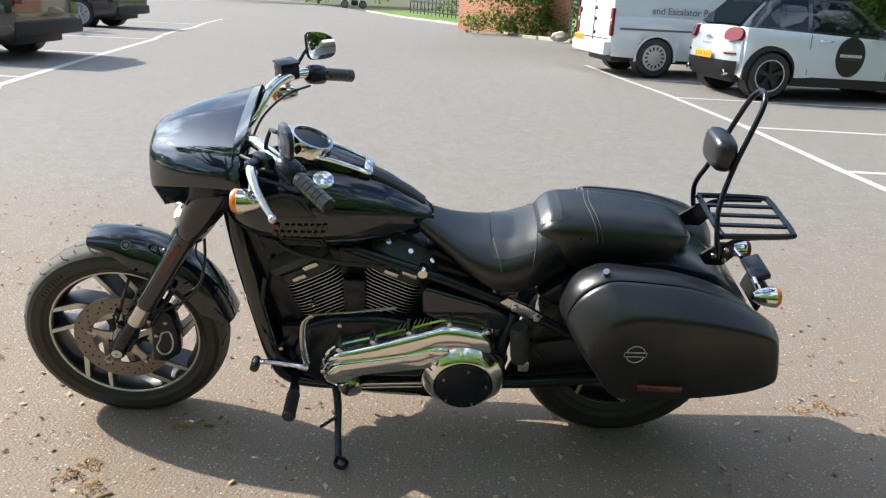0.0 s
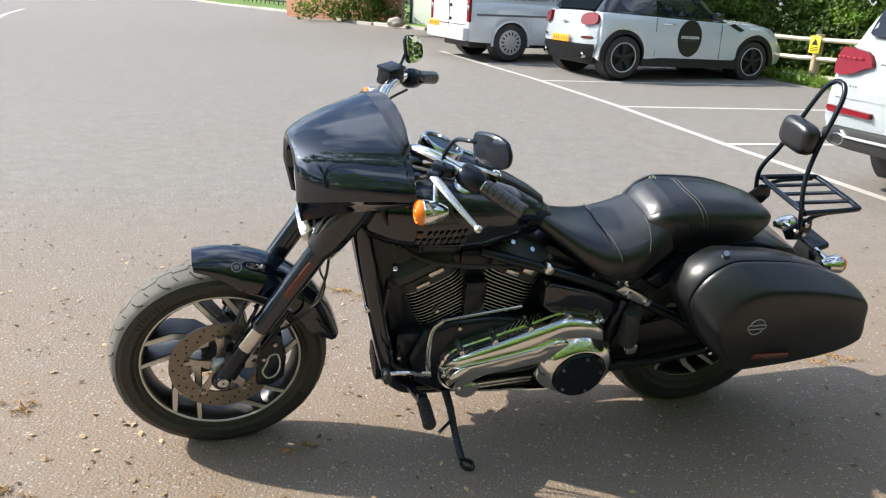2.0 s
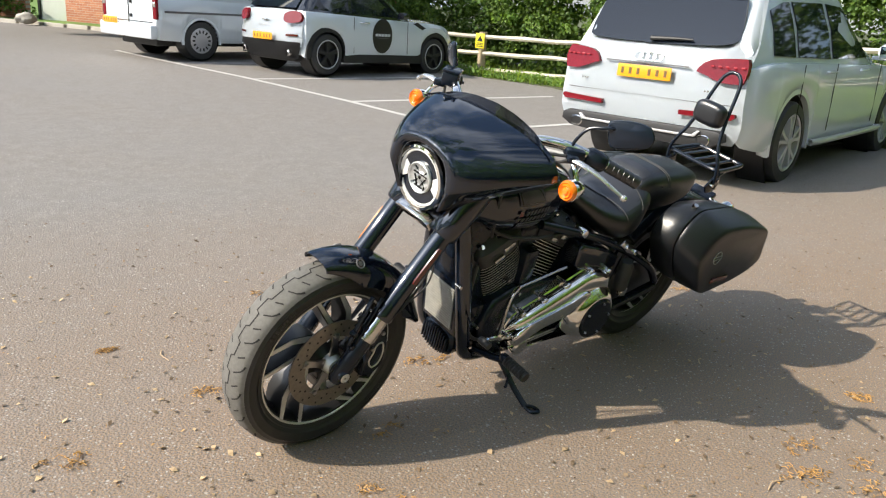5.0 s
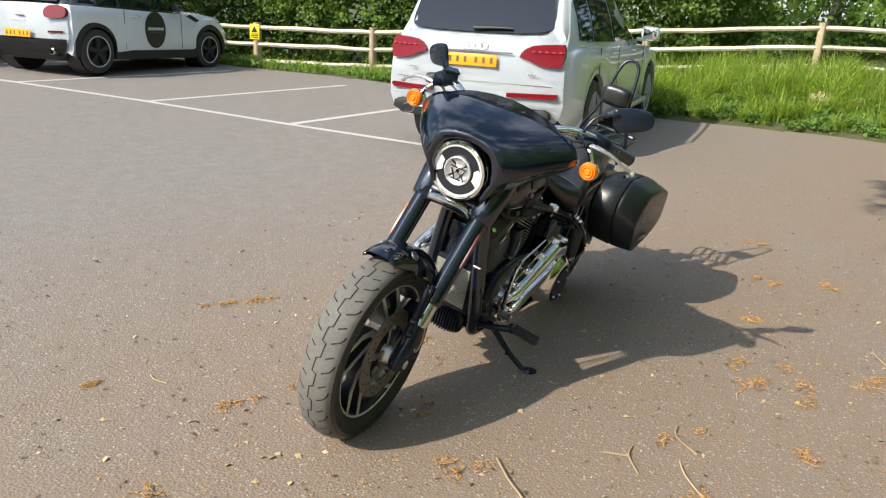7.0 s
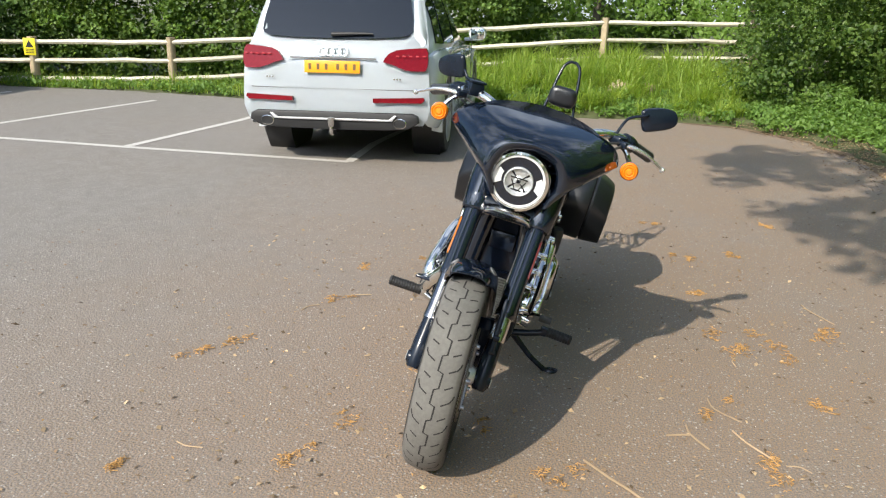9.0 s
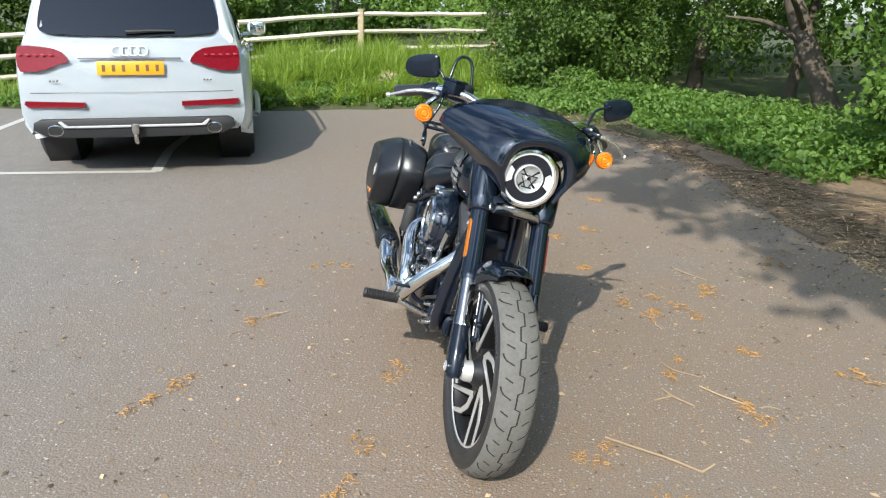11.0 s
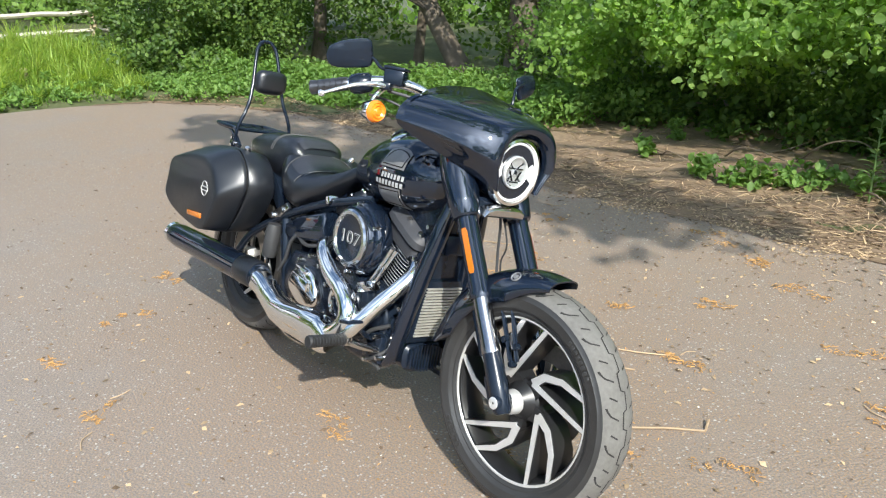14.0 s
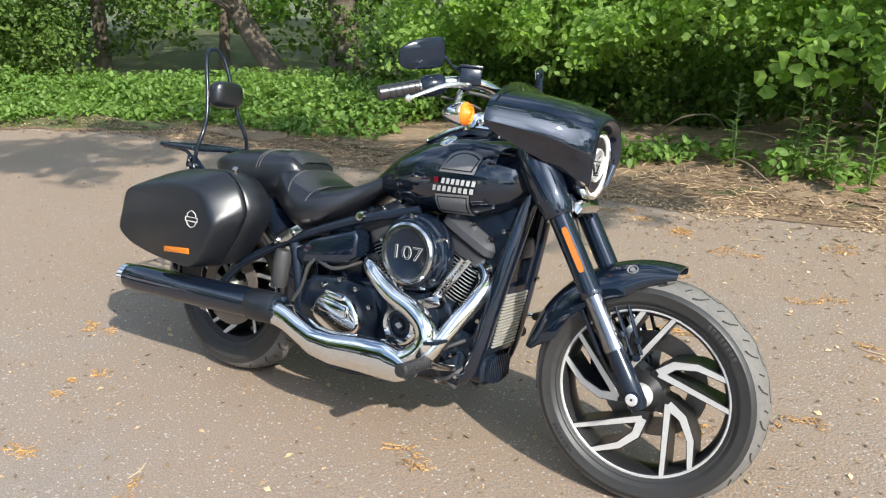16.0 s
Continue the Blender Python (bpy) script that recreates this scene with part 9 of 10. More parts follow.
# spray of large bright leaves at the near end
C = np.stack([rng.normal(BIG[0], 0.32, 14), rng.normal(BIG[1], 0.16, 14), rng.normal(BIG[2], 0.12, 14)], 1)
leaves("hazel_spray", clumps(C, np.full(14, 0.16), 12), 0.105, M_LEAF_LIME, "spray of large bright hazel leaves", "foliage", facing=(0.5, -0.7, 0.8), slim=0.85)
# deeper layer, its shade put into a darker leaf colour
n = 170
cx = rng.uniform(-20, 10, n)
C = np.stack([cx, wood_front(cx) + rng.uniform(2.6, 5.5, n), rng.uniform(0.1, 3.6, n)], 1)
leaves("inner_foliage", clumps(C, rng.uniform(0.4, 0.8, n), 60), 0.12, M_LEAF_DARK, "leaves inside the wood, darkened for shade", "foliage")
# crowns above
n = 270
cx = rng.uniform(-20, 10, n)
C = np.stack([cx, wood_front(cx) + rng.uniform(1.2, 5.0, n), rng.uniform(2.6, 4.9, n)], 1)
leaves("crown_foliage", clumps(C, rng.uniform(0.5, 1.0, n), 52), 0.15, M_LEAF, "leafy crowns of the wood", "foliage")
# added shrubs that close the hollow under the trees, dark-coloured as its shade
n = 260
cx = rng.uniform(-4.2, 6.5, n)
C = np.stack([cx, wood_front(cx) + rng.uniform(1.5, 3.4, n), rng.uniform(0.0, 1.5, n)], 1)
leaves("shade_fill_shrubs", clumps(C, rng.uniform(0.25, 0.5, n), 95), 0.070, M_LEAF_DARK, "added dark shrubs that stand in for the wood's shade", "shrub", facing=(0.3, -0.8, 0.2), slim=0.7)
# low plants added behind the litter, darkening the wood's lit floor like shade
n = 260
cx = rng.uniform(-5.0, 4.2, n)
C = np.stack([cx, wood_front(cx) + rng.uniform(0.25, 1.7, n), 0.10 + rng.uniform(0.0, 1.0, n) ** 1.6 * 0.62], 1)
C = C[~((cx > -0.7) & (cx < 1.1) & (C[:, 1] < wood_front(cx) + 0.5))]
leaves("shade_fill_plants", clumps(C, rng.uniform(0.16, 0.34, len(C)), 62), 0.062, M_LEAF_DARK, "low added plants, dark in place of shade on the wood's floor", "undergrowth", facing=(0.2, -0.6, 0.6), slim=0.7)
# tall crowns that stand over the wood
n = 420
cx = rng.uniform(-24, 14, n)
C = np.stack([cx, wood_front(np.clip(cx, -16, 9)) + rng.uniform(1.6, 7.5, n), 4.2 + rng.uniform(0, 1, n) * (5.0 + 2.2 * np.sin(cx * 0.8))], 1)
leaves("tall_crowns", clumps(C, rng.uniform(0.7, 1.3, n), 60), 0.23, M_LEAF, "tall leafy crowns over the wood", "foliage")
# sunny scrub beyond
n = 300
cx = rng.uniform(-34, 8, n)
C = np.stack([cx, rng.uniform(14, 20, n), rng.uniform(0.0, 7.0, n)], 1)
leaves("far_foliage", clumps(C, rng.uniform(0.8, 1.5, n), 60), 0.30, M_LEAF_LIME, "sunlit bushes beyond the wood", "foliage", facing=(0.5, -0.9, 0.6))


def tree(x, y, lean, r, h, label, branches=5, z0=None, crowned=True):
    """Trunk with limbs; the crown of its leaves stands over it."""
    t = empty("tree", pose(x, y, bank_z(x, y) - 0.05 if z0 is None else z0), label, "tree")
    bm = bmesh.new()
    pts = [(lean[0] * f * h + 0.06 * noise.noise((x, f * 4, 1)), lean[1] * f * h + 0.06 * noise.noise((y, f * 4, 2)), f * h) for f in (0, 0.1, 0.25, 0.45, 0.7, 1.0)]
    tube(bm, pts, [r * 1.5, r * 1.1, r, r * 0.88, r * 0.66, r * 0.35], 12, 4)
    trunk = part("trunk", bm, M_BARK, t, "rough brown bark")
    for k in range(branches):
        f = rng.uniform(0.22, 0.85)
        a = rng.uniform(0, 2 * np.pi)
        p = Vector((lean[0] * f * h, lean[1] * f * h, f * h))
        L = rng.uniform(0.9, 2.2)
        q = p + Vector((math.cos(a) * L, math.sin(a) * L, L * rng.uniform(0.1, 0.7)))
        bm = bmesh.new()
        tube(bm, [p, p.lerp(q, 0.5) + Vector((0, 0, 0.12)), q], [r * 0.34, r * 0.22, r * 0.08], 8, 4)
        part("limb", bm, M_BARK, t)
    if not crowned:
        return t
    n = 26
    cc = np.stack([rng.normal(lean[0] * h, 1.0, n), rng.normal(lean[1] * h, 1.0, n), rng.uniform(h * 0.6, h * 1.15, n)], 1)
    crown = leaves("crown", clumps(cc, rng.uniform(0.4, 0.8, n), 60), 0.13, M_LEAF, "", "", kind="")
    crown.parent = t
    return t


tree(-7.7, 5.35, (-0.40, -0.30), 0.15, 4.5, "leaning tree trunk at the wood's edge")
ivy_tree = tree(-6.1, 5.2, (0.03, 0.06), 0.19, 6.0, "upright tree with an ivy-clad trunk")
tree(-9.2, 5.3, (0.12, 0.1), 0.08, 4.5, "slender young tree in the wood", 3)
tree(-12.2, 4.7, (-0.1, 0.1), 0.12, 5.0, "young tree near the fence corner", 4)
tree(-19.5, -3.4, (0.02, 0.0), 0.14, 7.0, "slim tree beyond the fence", 5, 0.3)
tree(-21.0, 0.6, (0.03, 0.02), 0.10, 7.0, "slim tree beyond the fence", 5, 0.3)
n = 60
ph = rng.uniform(0, 2 * np.pi, n)
C = np.stack([0.24 * np.cos(ph), 0.24 * np.sin(ph), rng.uniform(0.05, 1.7, n)], 1)
ivy = leaves("ivy", clumps(C, np.full(n, 0.12), 28), 0.06, M_LEAF_DARK, "", "", kind="")
ivy.parent = ivy_tree

# low green plants in front of the wood
n = 4200
gx = -10.2 + 6.95 * rng.random(n) ** 1.15
gy = np.interp(gx, [-10.2, -9.2, -8.4, -7.4, -6, -4, -2.2], [0.1, 0.5, 1.2, 2.0, 2.75, 2.95, 3.35]) + rng.beta(1.1, 1.3, n) * 2.1
gz = on_bank(gx, gy) + rng.uniform(0.05, 0.32, n) * np.clip((gy - np.interp(gx, [-10, -6, -2.2], [1.3, 2.6, 3.2])) * 1.6, 0.25, 1)
leaves("nettle_bed", clumps(np.stack([gx, gy, gz], 1), np.full(n, 0.10), 7), 0.060, M_NETTLE, "low bed of green nettles and ground elder", "undergrowth", up=0.9, slim=0.6, facing=(0.2, -0.3, 0.8))
n = 120
gx = rng.uniform(0.2, 3.4, n)
gy = np.interp(gx, [-2.4, 0, 3.4], [3.35, 3.5, 4.0]) + rng.uniform(0.0, 1.5, n)
patch = np.array([noise.noise((a * 1.1, b * 1.1, 4)) for a, b in zip(gx, gy)]) > 0.14
gx, gy = gx[patch], gy[patch]
gz = on_bank(gx, gy) + rng.uniform(0.03, 0.20, len(gx))
leaves("bramble_patch", clumps(np.stack([gx, gy, gz], 1), np.full(len(gx), 0.12), 10), 0.075, M_NETTLE, "patches of young bramble on the litter", "undergrowth", up=0.9, slim=0.7, facing=(0.2, -0.4, 0.8))

spots = []
for x, y, r in ((-1.26, 3.48, 0.1), (-0.95, 3.51, 0.14), (-0.78, 3.6, 0.15), (-0.64, 3.72, 0.14), (-0.53, 3.89, 0.16), (-0.24, 3.9, 0.18), (-2.34, 4.31, 0.07), (-1.98, 3.6, 0.06), (0.34, 3.84, 0.2), (0.75, 3.95, 0.22)):
    k = 17
    spots.append(np.stack([rng.normal(x, r * 0.6, k), rng.normal(y, r * 0.45, k), bank_z(x, y) + rng.uniform(0.02, 0.17, k)], 1))
C = np.concatenate(spots)
leaves("brambles", clumps(C, np.full(len(C), 0.06), 6), 0.058, M_NETTLE, "low bramble plants growing through the litter", "undergrowth", up=0.9, slim=0.7, facing=(0.2, -0.5, 0.7))


def tall_weed(x, y, h, lean):
    w = empty("tall_weed", pose(x, y, bank_z(x, y)), "tall leafy weed with narrow pale-green leaves", "weed", "tall weeds")
    bm = bmesh.new()
    tube(bm, [(0, 0, 0), (lean[0] * 0.5, lean[1] * 0.5, h * 0.5), (lean[0], lean[1], h)], [0.008, 0.006, 0.003], 6, 4)
    part("stem", bm, M_WEED, w)
    for k in range(20):
        f = 0.15 + 0.85 * k / 19
        a = k * 2.4
        L = (0.22 - 0.13 * f) * (0.4 + 0.6 * h / 0.75)
        base = Vector((lean[0] * f, lean[1] * f, h * f))
        d = Vector((math.cos(a), math.sin(a), 0.35 + 0.6 * f)).normalized()
        t = d.cross(Vector((0, 0, 1))).normalized()
        bm = bmesh.new()
        rows = []
        for q, ww in ((0, 0.15), (0.35, 1.0), (0.7, 0.7), (1.0, 0.05)):
            p = base + d * L * q - Vector((0, 0, 0.35 * L * q * q))
            rows.append([bm.verts.new(p - t * 0.018 * ww), bm.verts.new(p + Vector((0, 0, -0.004))), bm.verts.new(p + t * 0.018 * ww)])
        for a0, b0 in zip(rows, rows[1:]):
            bm.faces.new((a0[0], a0[1], b0[1], b0[0]))
            bm.faces.new((a0[1], a0[2], b0[2], b0[1]))
        part("leaf", bm, M_WEED, w, smooth=60)


for x, y, h, lean in ((-0.13, 3.82, 0.60, (0.01, -0.02)), (0.28, 3.86, 0.68, (0.04, 0.0)), (0.37, 3.80, 0.46, (0.02, 0.02)), (0.50, 3.78, 0.56, (0.01, 0.0)), (0.62, 3.70, 0.34, (0.0, -0.02)), (-0.2, 3.95, 0.30, (0.0, -0.02)), (0.78, 3.86, 0.62, (0.02, -0.03))):
    tall_weed(x, y, h, lean)

# long grass on the bank
n = 430
ty = rng.uniform(-4.6, 0.75, n)
tx = np.interp(ty, EDGE_Y, EDGE_X) - 0.25 - rng.beta(1.0, 1.3, n) * 4.4
m = 46
gx = np.repeat(tx, m) + rng.normal(0, 0.045, n * m)
gy = np.repeat(ty, m) + rng.normal(0, 0.045, n * m)
th = np.repeat(rng.uniform(0.22, 0.60, n) * np.clip(0.55 + 0.35 * (np.interp(ty, EDGE_Y, EDGE_X) - tx), 0.5, 1.15), m)
blades("grass_tufts", np.stack([gx, gy, on_bank(gx, gy)], 1), th, 0.021, M_GRASS, "arching tufts of bright long grass on the bank", "grass", 1.5)
n = 3800
gy = rng.uniform(-4.6, 0.9, n)
xe = np.interp(gy, EDGE_Y, EDGE_X)
f = rng.beta(1.0, 1.2, n)
gx = xe - 0.12 - f * 4.6
tuft = np.array([noise.noise((a * 1.6, b * 1.6, 9)) for a, b in zip(gx, gy)])
ok = tuft > -0.25 + 0.25 * (f < 0.06)
gx, gy, f, tuft = gx[ok], gy[ok], f[ok], tuft[ok]
blades("long_grass", np.stack([gx, gy, on_bank(gx, gy)], 1), 0.10 + 0.24 * np.clip(f * 3.0, 0, 1) * (0.75 + 0.8 * tuft), 0.014, M_TURF, "long green grass on the bank", "grass", 0.75)
n = 1700
gy = rng.uniform(-4.2, 2.0, n)
gx = np.interp(gy, EDGE_Y, EDGE_X) - rng.uniform(0.02, 1.5, n)
ok = np.array([noise.noise((a * 2.0, b * 2.0, 5)) for a, b in zip(gx, gy)]) > 0.0
gx, gy = gx[ok], gy[ok]
n = len(gx)
leaves("bank_weeds", clumps(np.stack([gx, gy, on_bank(gx, gy) + rng.uniform(0.02, 0.14, n)], 1), np.full(n, 0.09), 7), 0.055, M_NETTLE, "low leafy weeds at the foot of the bank", "undergrowth", up=0.9, slim=0.6, facing=(0.8, 0, 0.5))
# weeds below the fence
n = 4200
gy = rng.uniform(-14.5, -4.2, n)
xe = np.interp(gy, EDGE_Y, EDGE_X)
f = rng.beta(1.0, 1.5, n)
gx = xe - 0.08 - f * 2.6
tuft = np.array([noise.noise((a * 1.4, b * 1.4, 2)) for a, b in zip(gx, gy)])
blades("fence_grass", np.stack([gx, gy, on_bank(gx, gy)], 1), 0.10 + 0.28 * np.clip(0.4 + tuft, 0, 1.2), 0.012, M_GRASS, "uneven grass and weeds along the fence", "grass", 0.7)
n = 1100
gy = rng.uniform(-14.0, -4.0, n)
gx = np.interp(gy, EDGE_Y, EDGE_X) - 0.05 - rng.beta(1, 2, n) * 2.0
leaves("fence_weeds", clumps(np.stack([gx, gy, on_bank(gx, gy) + rng.uniform(0.0, 0.14, n)], 1), np.full(n, 0.10), 8), 0.055, M_NETTLE, "low weeds below the fence", "undergrowth", up=0.9, slim=0.6, facing=(0.8, 0.2, 0.5))

# hedge behind the fence, small leaves
n = 1300
hy = rng.uniform(-17.5, -3.6, n)
hx = np.array([fence_x(y) for y in hy]) - 0.45 - rng.gamma(1.5, 0.4, n)
hz = rng.uniform(-0.1, 3.4, n)
leaves("hedge", clumps(np.stack([hx, hy, hz], 1), rng.uniform(0.22, 0.45, n), 75), 0.068, M_LEAF_DARK, "dense dark-green hedge behind the fence", "hedge", facing=(0.9, 0.2, 0.3), slim=0.75)
n = 220
hy = rng.uniform(-17.5, -3.6, n)
hx = np.array([fence_x(y) for y in hy]) - 0.38 - rng.uniform(0, 0.3, n)
leaves("hedge_shoots", clumps(np.stack([hx, hy, rng.uniform(0.0, 3.2, n)], 1), rng.uniform(0.15, 0.32, n), 50), 0.060, M_LEAF, "lighter fresh shoots on the hedge", "hedge", facing=(0.9, 0.2, 0.3), slim=0.75)
n = 420
hy = rng.uniform(-18, -3.0, n)
hx = np.array([fence_x(y) for y in hy]) - rng.uniform(2.0, 4.5, n)
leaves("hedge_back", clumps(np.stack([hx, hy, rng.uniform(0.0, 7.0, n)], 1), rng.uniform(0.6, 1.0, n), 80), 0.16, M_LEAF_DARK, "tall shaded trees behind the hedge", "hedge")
# trees across the meadow
n = 560
C = np.stack([rng.uniform(-30, -19, n), rng.uniform(-9, 12, n), rng.uniform(0.2, 8.0, n)], 1)
leaves("meadow_trees", clumps(C, rng.uniform(0.6, 1.2, n), 75), 0.22, M_LEAF_DARK, "leafy trees beyond the meadow", "foliage", facing=(0.9, -0.1, 0.4))
n = 110
C = np.stack([rng.uniform(-21, -15, n), rng.uniform(-4.5, 5, n), rng.uniform(0.9, 2.6, n)], 1)
leaves("meadow_sprays", clumps(C, rng.uniform(0.4, 0.8, n), 60), 0.11, M_LEAF_LIME, "sunny sprays of young leaves", "foliage", facing=(0.9, -0.1, 0.4))

# shrub and trees by the brick wall
n = 90
C = np.stack([rng.normal(1.6, 0.9, n), rng.normal(-29.3, 0.5, n), rng.uniform(-0.3, 2.0, n)], 1)
leaves("garden_shrub", clumps(C, np.full(n, 0.45), 60), 0.12, M_LEAF_DARK, "rounded green shrub before the brick wall", "shrub", kind="")
n = 260
C = np.stack([rng.uniform(-14, 40, n), rng.uniform(-86, -72, n), rng.uniform(0, 15, n)], 1)
leaves("far_trees", clumps(C, rng.uniform(1.5, 2.6, n), 70), 0.45, M_LEAF_DARK, "row of trees at the far end of the car park", "trees")

# trees round the open side of the car park
n = 300
ang = rng.uniform(-0.70, 0.75, n)
rad = rng.uniform(30, 38, n)
C = np.stack([rad * np.cos(ang), rad * np.sin(ang), rng.uniform(0, 1, n) ** 0.8 * (9.0 + 2.5 * np.sin(ang * 9))], 1)
leaves("lane_trees", clumps(C, rng.uniform(1.3, 2.3, n), 80), 0.42, M_LEAF_DARK, "row of trees along the open side of the car park", "trees")

# overhanging tree beside the lane, whose spreading crown shades the asphalt
shade_tree = tree(6.3, 4.9, (-0.05, -0.18), 0.22, 6.0, "spreading tree beside the lane that shades the asphalt", 4, 0.0, False)
n = 95
sx = rng.uniform(-6.6, -0.3, n)
low = np.interp(sx, [-6.6, -5.3, -4.4, -4.0, -2.9, -1.9, -1.3, -0.5, -0.2], [1.2, 0.75, 0.70, 1.40, 1.50, 1.75, 1.95, 2.1, 2.7])
low = low - 0.15
sy = low + rng.random(n) * (3.0 - low)
h = rng.uniform(5.0, 6.2, n)
C = np.stack([sx + 1.27 * h - 6.3, sy - 0.345 * h - 4.9, h], 1)
extra = leaves("crown", clumps(C, rng.uniform(0.25, 0.48, n), 55), 0.13, M_LEAF, "", "", kind="")
extra.parent = shade_tree
for k in (4, 17, 33, 51, 70, 88):
    bm = bmesh.new()
    a, b = Vector((-0.15, -0.6, 3.4)), Vector(C[k])
    tube(bm, [a, a.lerp(b, 0.5) + Vector((0, 0, 0.5)), b], [0.07, 0.04, 0.012], 8, 5)
    part("limb", bm, M_BARK, shade_tree)

# ---- loose things on the asphalt ----
def scatter_chips(name, pts, size, mat, label, category, flat=0.35, long=2.2):
    """Thin curled flakes lying about."""
    n = len(pts)
    p = np.asarray(pts, float)
    a = rng.uniform(0, 2 * np.pi, n)
    s = size * rng.uniform(0.5, 1.4, n)
    d = np.stack([np.cos(a), np.sin(a), rng.uniform(-flat, flat, n)], 1) * (s * long / 2)[:, None]
    t = np.stack([-np.sin(a), np.cos(a), rng.uniform(-flat, flat, n)], 1) * (s / 2)[:, None]
    up = np.array([0, 0, 1.0]) * (s * 0.25)[:, None]
    P = np.stack([p - d, p - t + up, p + d, p + t + up * 0.3, p - up * 0.4], 1).reshape(-1, 3)
    base = np.arange(n)[:, None] * 5
    F = np.concatenate([base + [0, 1, 3], base + [1, 2, 3], base + [0, 4, 1], base + [1, 4, 2], base + [2, 4, 3], base + [3, 4, 0]], 1).reshape(-1, 3)
    me = bpy.data.meshes.new(name)
    me.from_pydata(P.tolist(), [], F.tolist())
    me.materials.append(mat)
    return tagged(new(name, me), label, category, kind="stuff")


# clumps of fallen catkins, each a small heap of curled strands
CLUMPS = [(1.13, 0.43, 0.10), (1.42, -0.40, 0.08), (1.66, -0.86, 0.07), (0.88, -1.18, 0.07), (-0.16, 0.90, 0.13), (-0.26, 1.11, 0.15), (-1.49, 0.58, 0.08), (0.79, -1.12, 0.08), (1.17, -0.31, 0.06), (0.53, -0.26, 0.09), (0.63, 2.21, 0.12), (0.46, 0.89, 0.07), (0.25, 1.25, 0.09), (-0.6, 1.35, 0.10), (0.9, 1.1, 0.10), (1.35, 0.75, 0.08),
          (-0.9, 0.75, 0.07), (-1.7, 0.9, 0.07), (0.55, 1.65, 0.10), (1.1, 1.75, 0.09), (0.2, 2.35, 0.12), (-0.3, 2.5, 0.12), (-1.2, -0.45, 0.07), (-0.75, -0.75, 0.08), (1.75, 0.35, 0.07), (1.9, -0.15, 0.06), (1.5, 1.35, 0.08), (0.05, -0.95, 0.06), (-0.5, -1.1, 0.06), (1.0, 2.6, 0.10), (-2.3, 0.3, 0.07), (-2.6, 1.1, 0.08), (0.95, 0.10, 0.05), (-1.05, 1.9, 0.09)]
strands = bmesh.new()
for x, y, r in CLUMPS:
    lobes = [(x + rng.normal(0, r * 0.7), y + rng.normal(0, r * 0.5), r * rng.uniform(0.35, 0.75)) for k in range(3)]
    for lx, ly, lr in lobes:
        for k in range(int(lr * 420)):
            a, q = rng.uniform(0, 6.283), lr * rng.random() ** 0.6
            ox, oy = lx + q * math.cos(a), ly + q * math.sin(a) * 0.6
            b = rng.uniform(0, 6.283)
            L = rng.uniform(0.006, 0.016)
            z = 0.004 + rng.random() * 0.010 * (1 - q / lr)
            tube(strands, [(ox, oy, z), (ox + L * math.cos(b), oy + L * math.sin(b), z + 0.003), (ox + L * 1.7 * math.cos(b + 0.5), oy + L * 1.7 * math.sin(b + 0.5), z)], 0.0015, 4, 1)
tagged(link_mesh("catkin_litter", strands, M_CATKIN, smooth=0), "small heaps of fallen golden-brown catkins on asphalt", "plant litter", kind="stuff")
# single strands between them
pts = []
for x, y, r in CLUMPS:
    m = 40
    pts.append(np.stack([rng.normal(x, 0.30, m), rng.normal(y, 0.22, m), np.full(m, 0.004)], 1))
scatter_chips("catkin_scatter", np.concatenate(pts), 0.0045, M_CATKIN, "scattered catkin strands on the asphalt", "plant litter", long=2.8)
n = 3200
scatter_chips("leaf_crumbs", np.stack([rng.uniform(-5.0, 3.4, n), 3.0 - 6.0 * rng.random(n) ** 1.4, np.full(n, 0.004)], 1), 0.0105, M_LITTER_DARK, "dark leaf crumbs strewn over the asphalt", "plant litter", long=1.8)
n = 8000
gy = rng.uniform(-6.5, 3.0, n)
scatter_chips("grit", np.stack([rng.uniform(-4.5, 4.5, n), gy, [ground_z(y) + 0.003 for y in gy]], 1), 0.0055, M_PEBBLE, "pale grit on the asphalt", "grit", long=1.2)
# larger flakes, twig ends and bud scales, thicker towards the bike's low side
n = 900
scatter_chips("bud_scales", np.stack([rng.uniform(-1.5, 3.2, n), 2.7 - 4.6 * rng.random(n) ** 1.25, np.full(n, 0.004)], 1), 0.014, M_LITTER, "dry tan bud scales strewn over the asphalt", "plant litter", long=1.7)
n = 170
scatter_chips("bark_bits", np.stack([rng.uniform(-1.5, 3.2, n), rng.uniform(-2.2, 2.7, n), np.full(n, 0.005)], 1), 0.012, M_LITTER_DARK, "dark bits of bark on the asphalt", "plant litter", long=2.4)
# litter strip along the wood
n = 12000
lx = rng.uniform(-8.4, 4.0, n)
ly = np.interp(lx, [-8.4, -7.3, -5.8, -3.6, -1.5, 0.3, 4.0], [0.6, 1.65, 2.22, 2.45, 2.52, 2.88, 3.6]) + rng.normal(0.45, 0.42, n) * np.interp(lx, [-8.4, -3, 0], [0.55, 0.8, 1.2])
lz = np.maximum(0.008, [bank_z(a, b) + 0.01 for a, b in zip(lx, ly)])
half_n = n // 2
scatter_chips("litter_pale", np.stack([lx, ly, lz], 1)[:half_n], 0.011, M_LITTER, "pale dry leaves and bark chips", "leaf litter", long=2.6)
scatter_chips("litter_dark", np.stack([lx, ly, lz], 1)[half_n:], 0.015, M_LITTER_DARK, "old brown leaves and bark chips", "leaf litter", long=2.2)

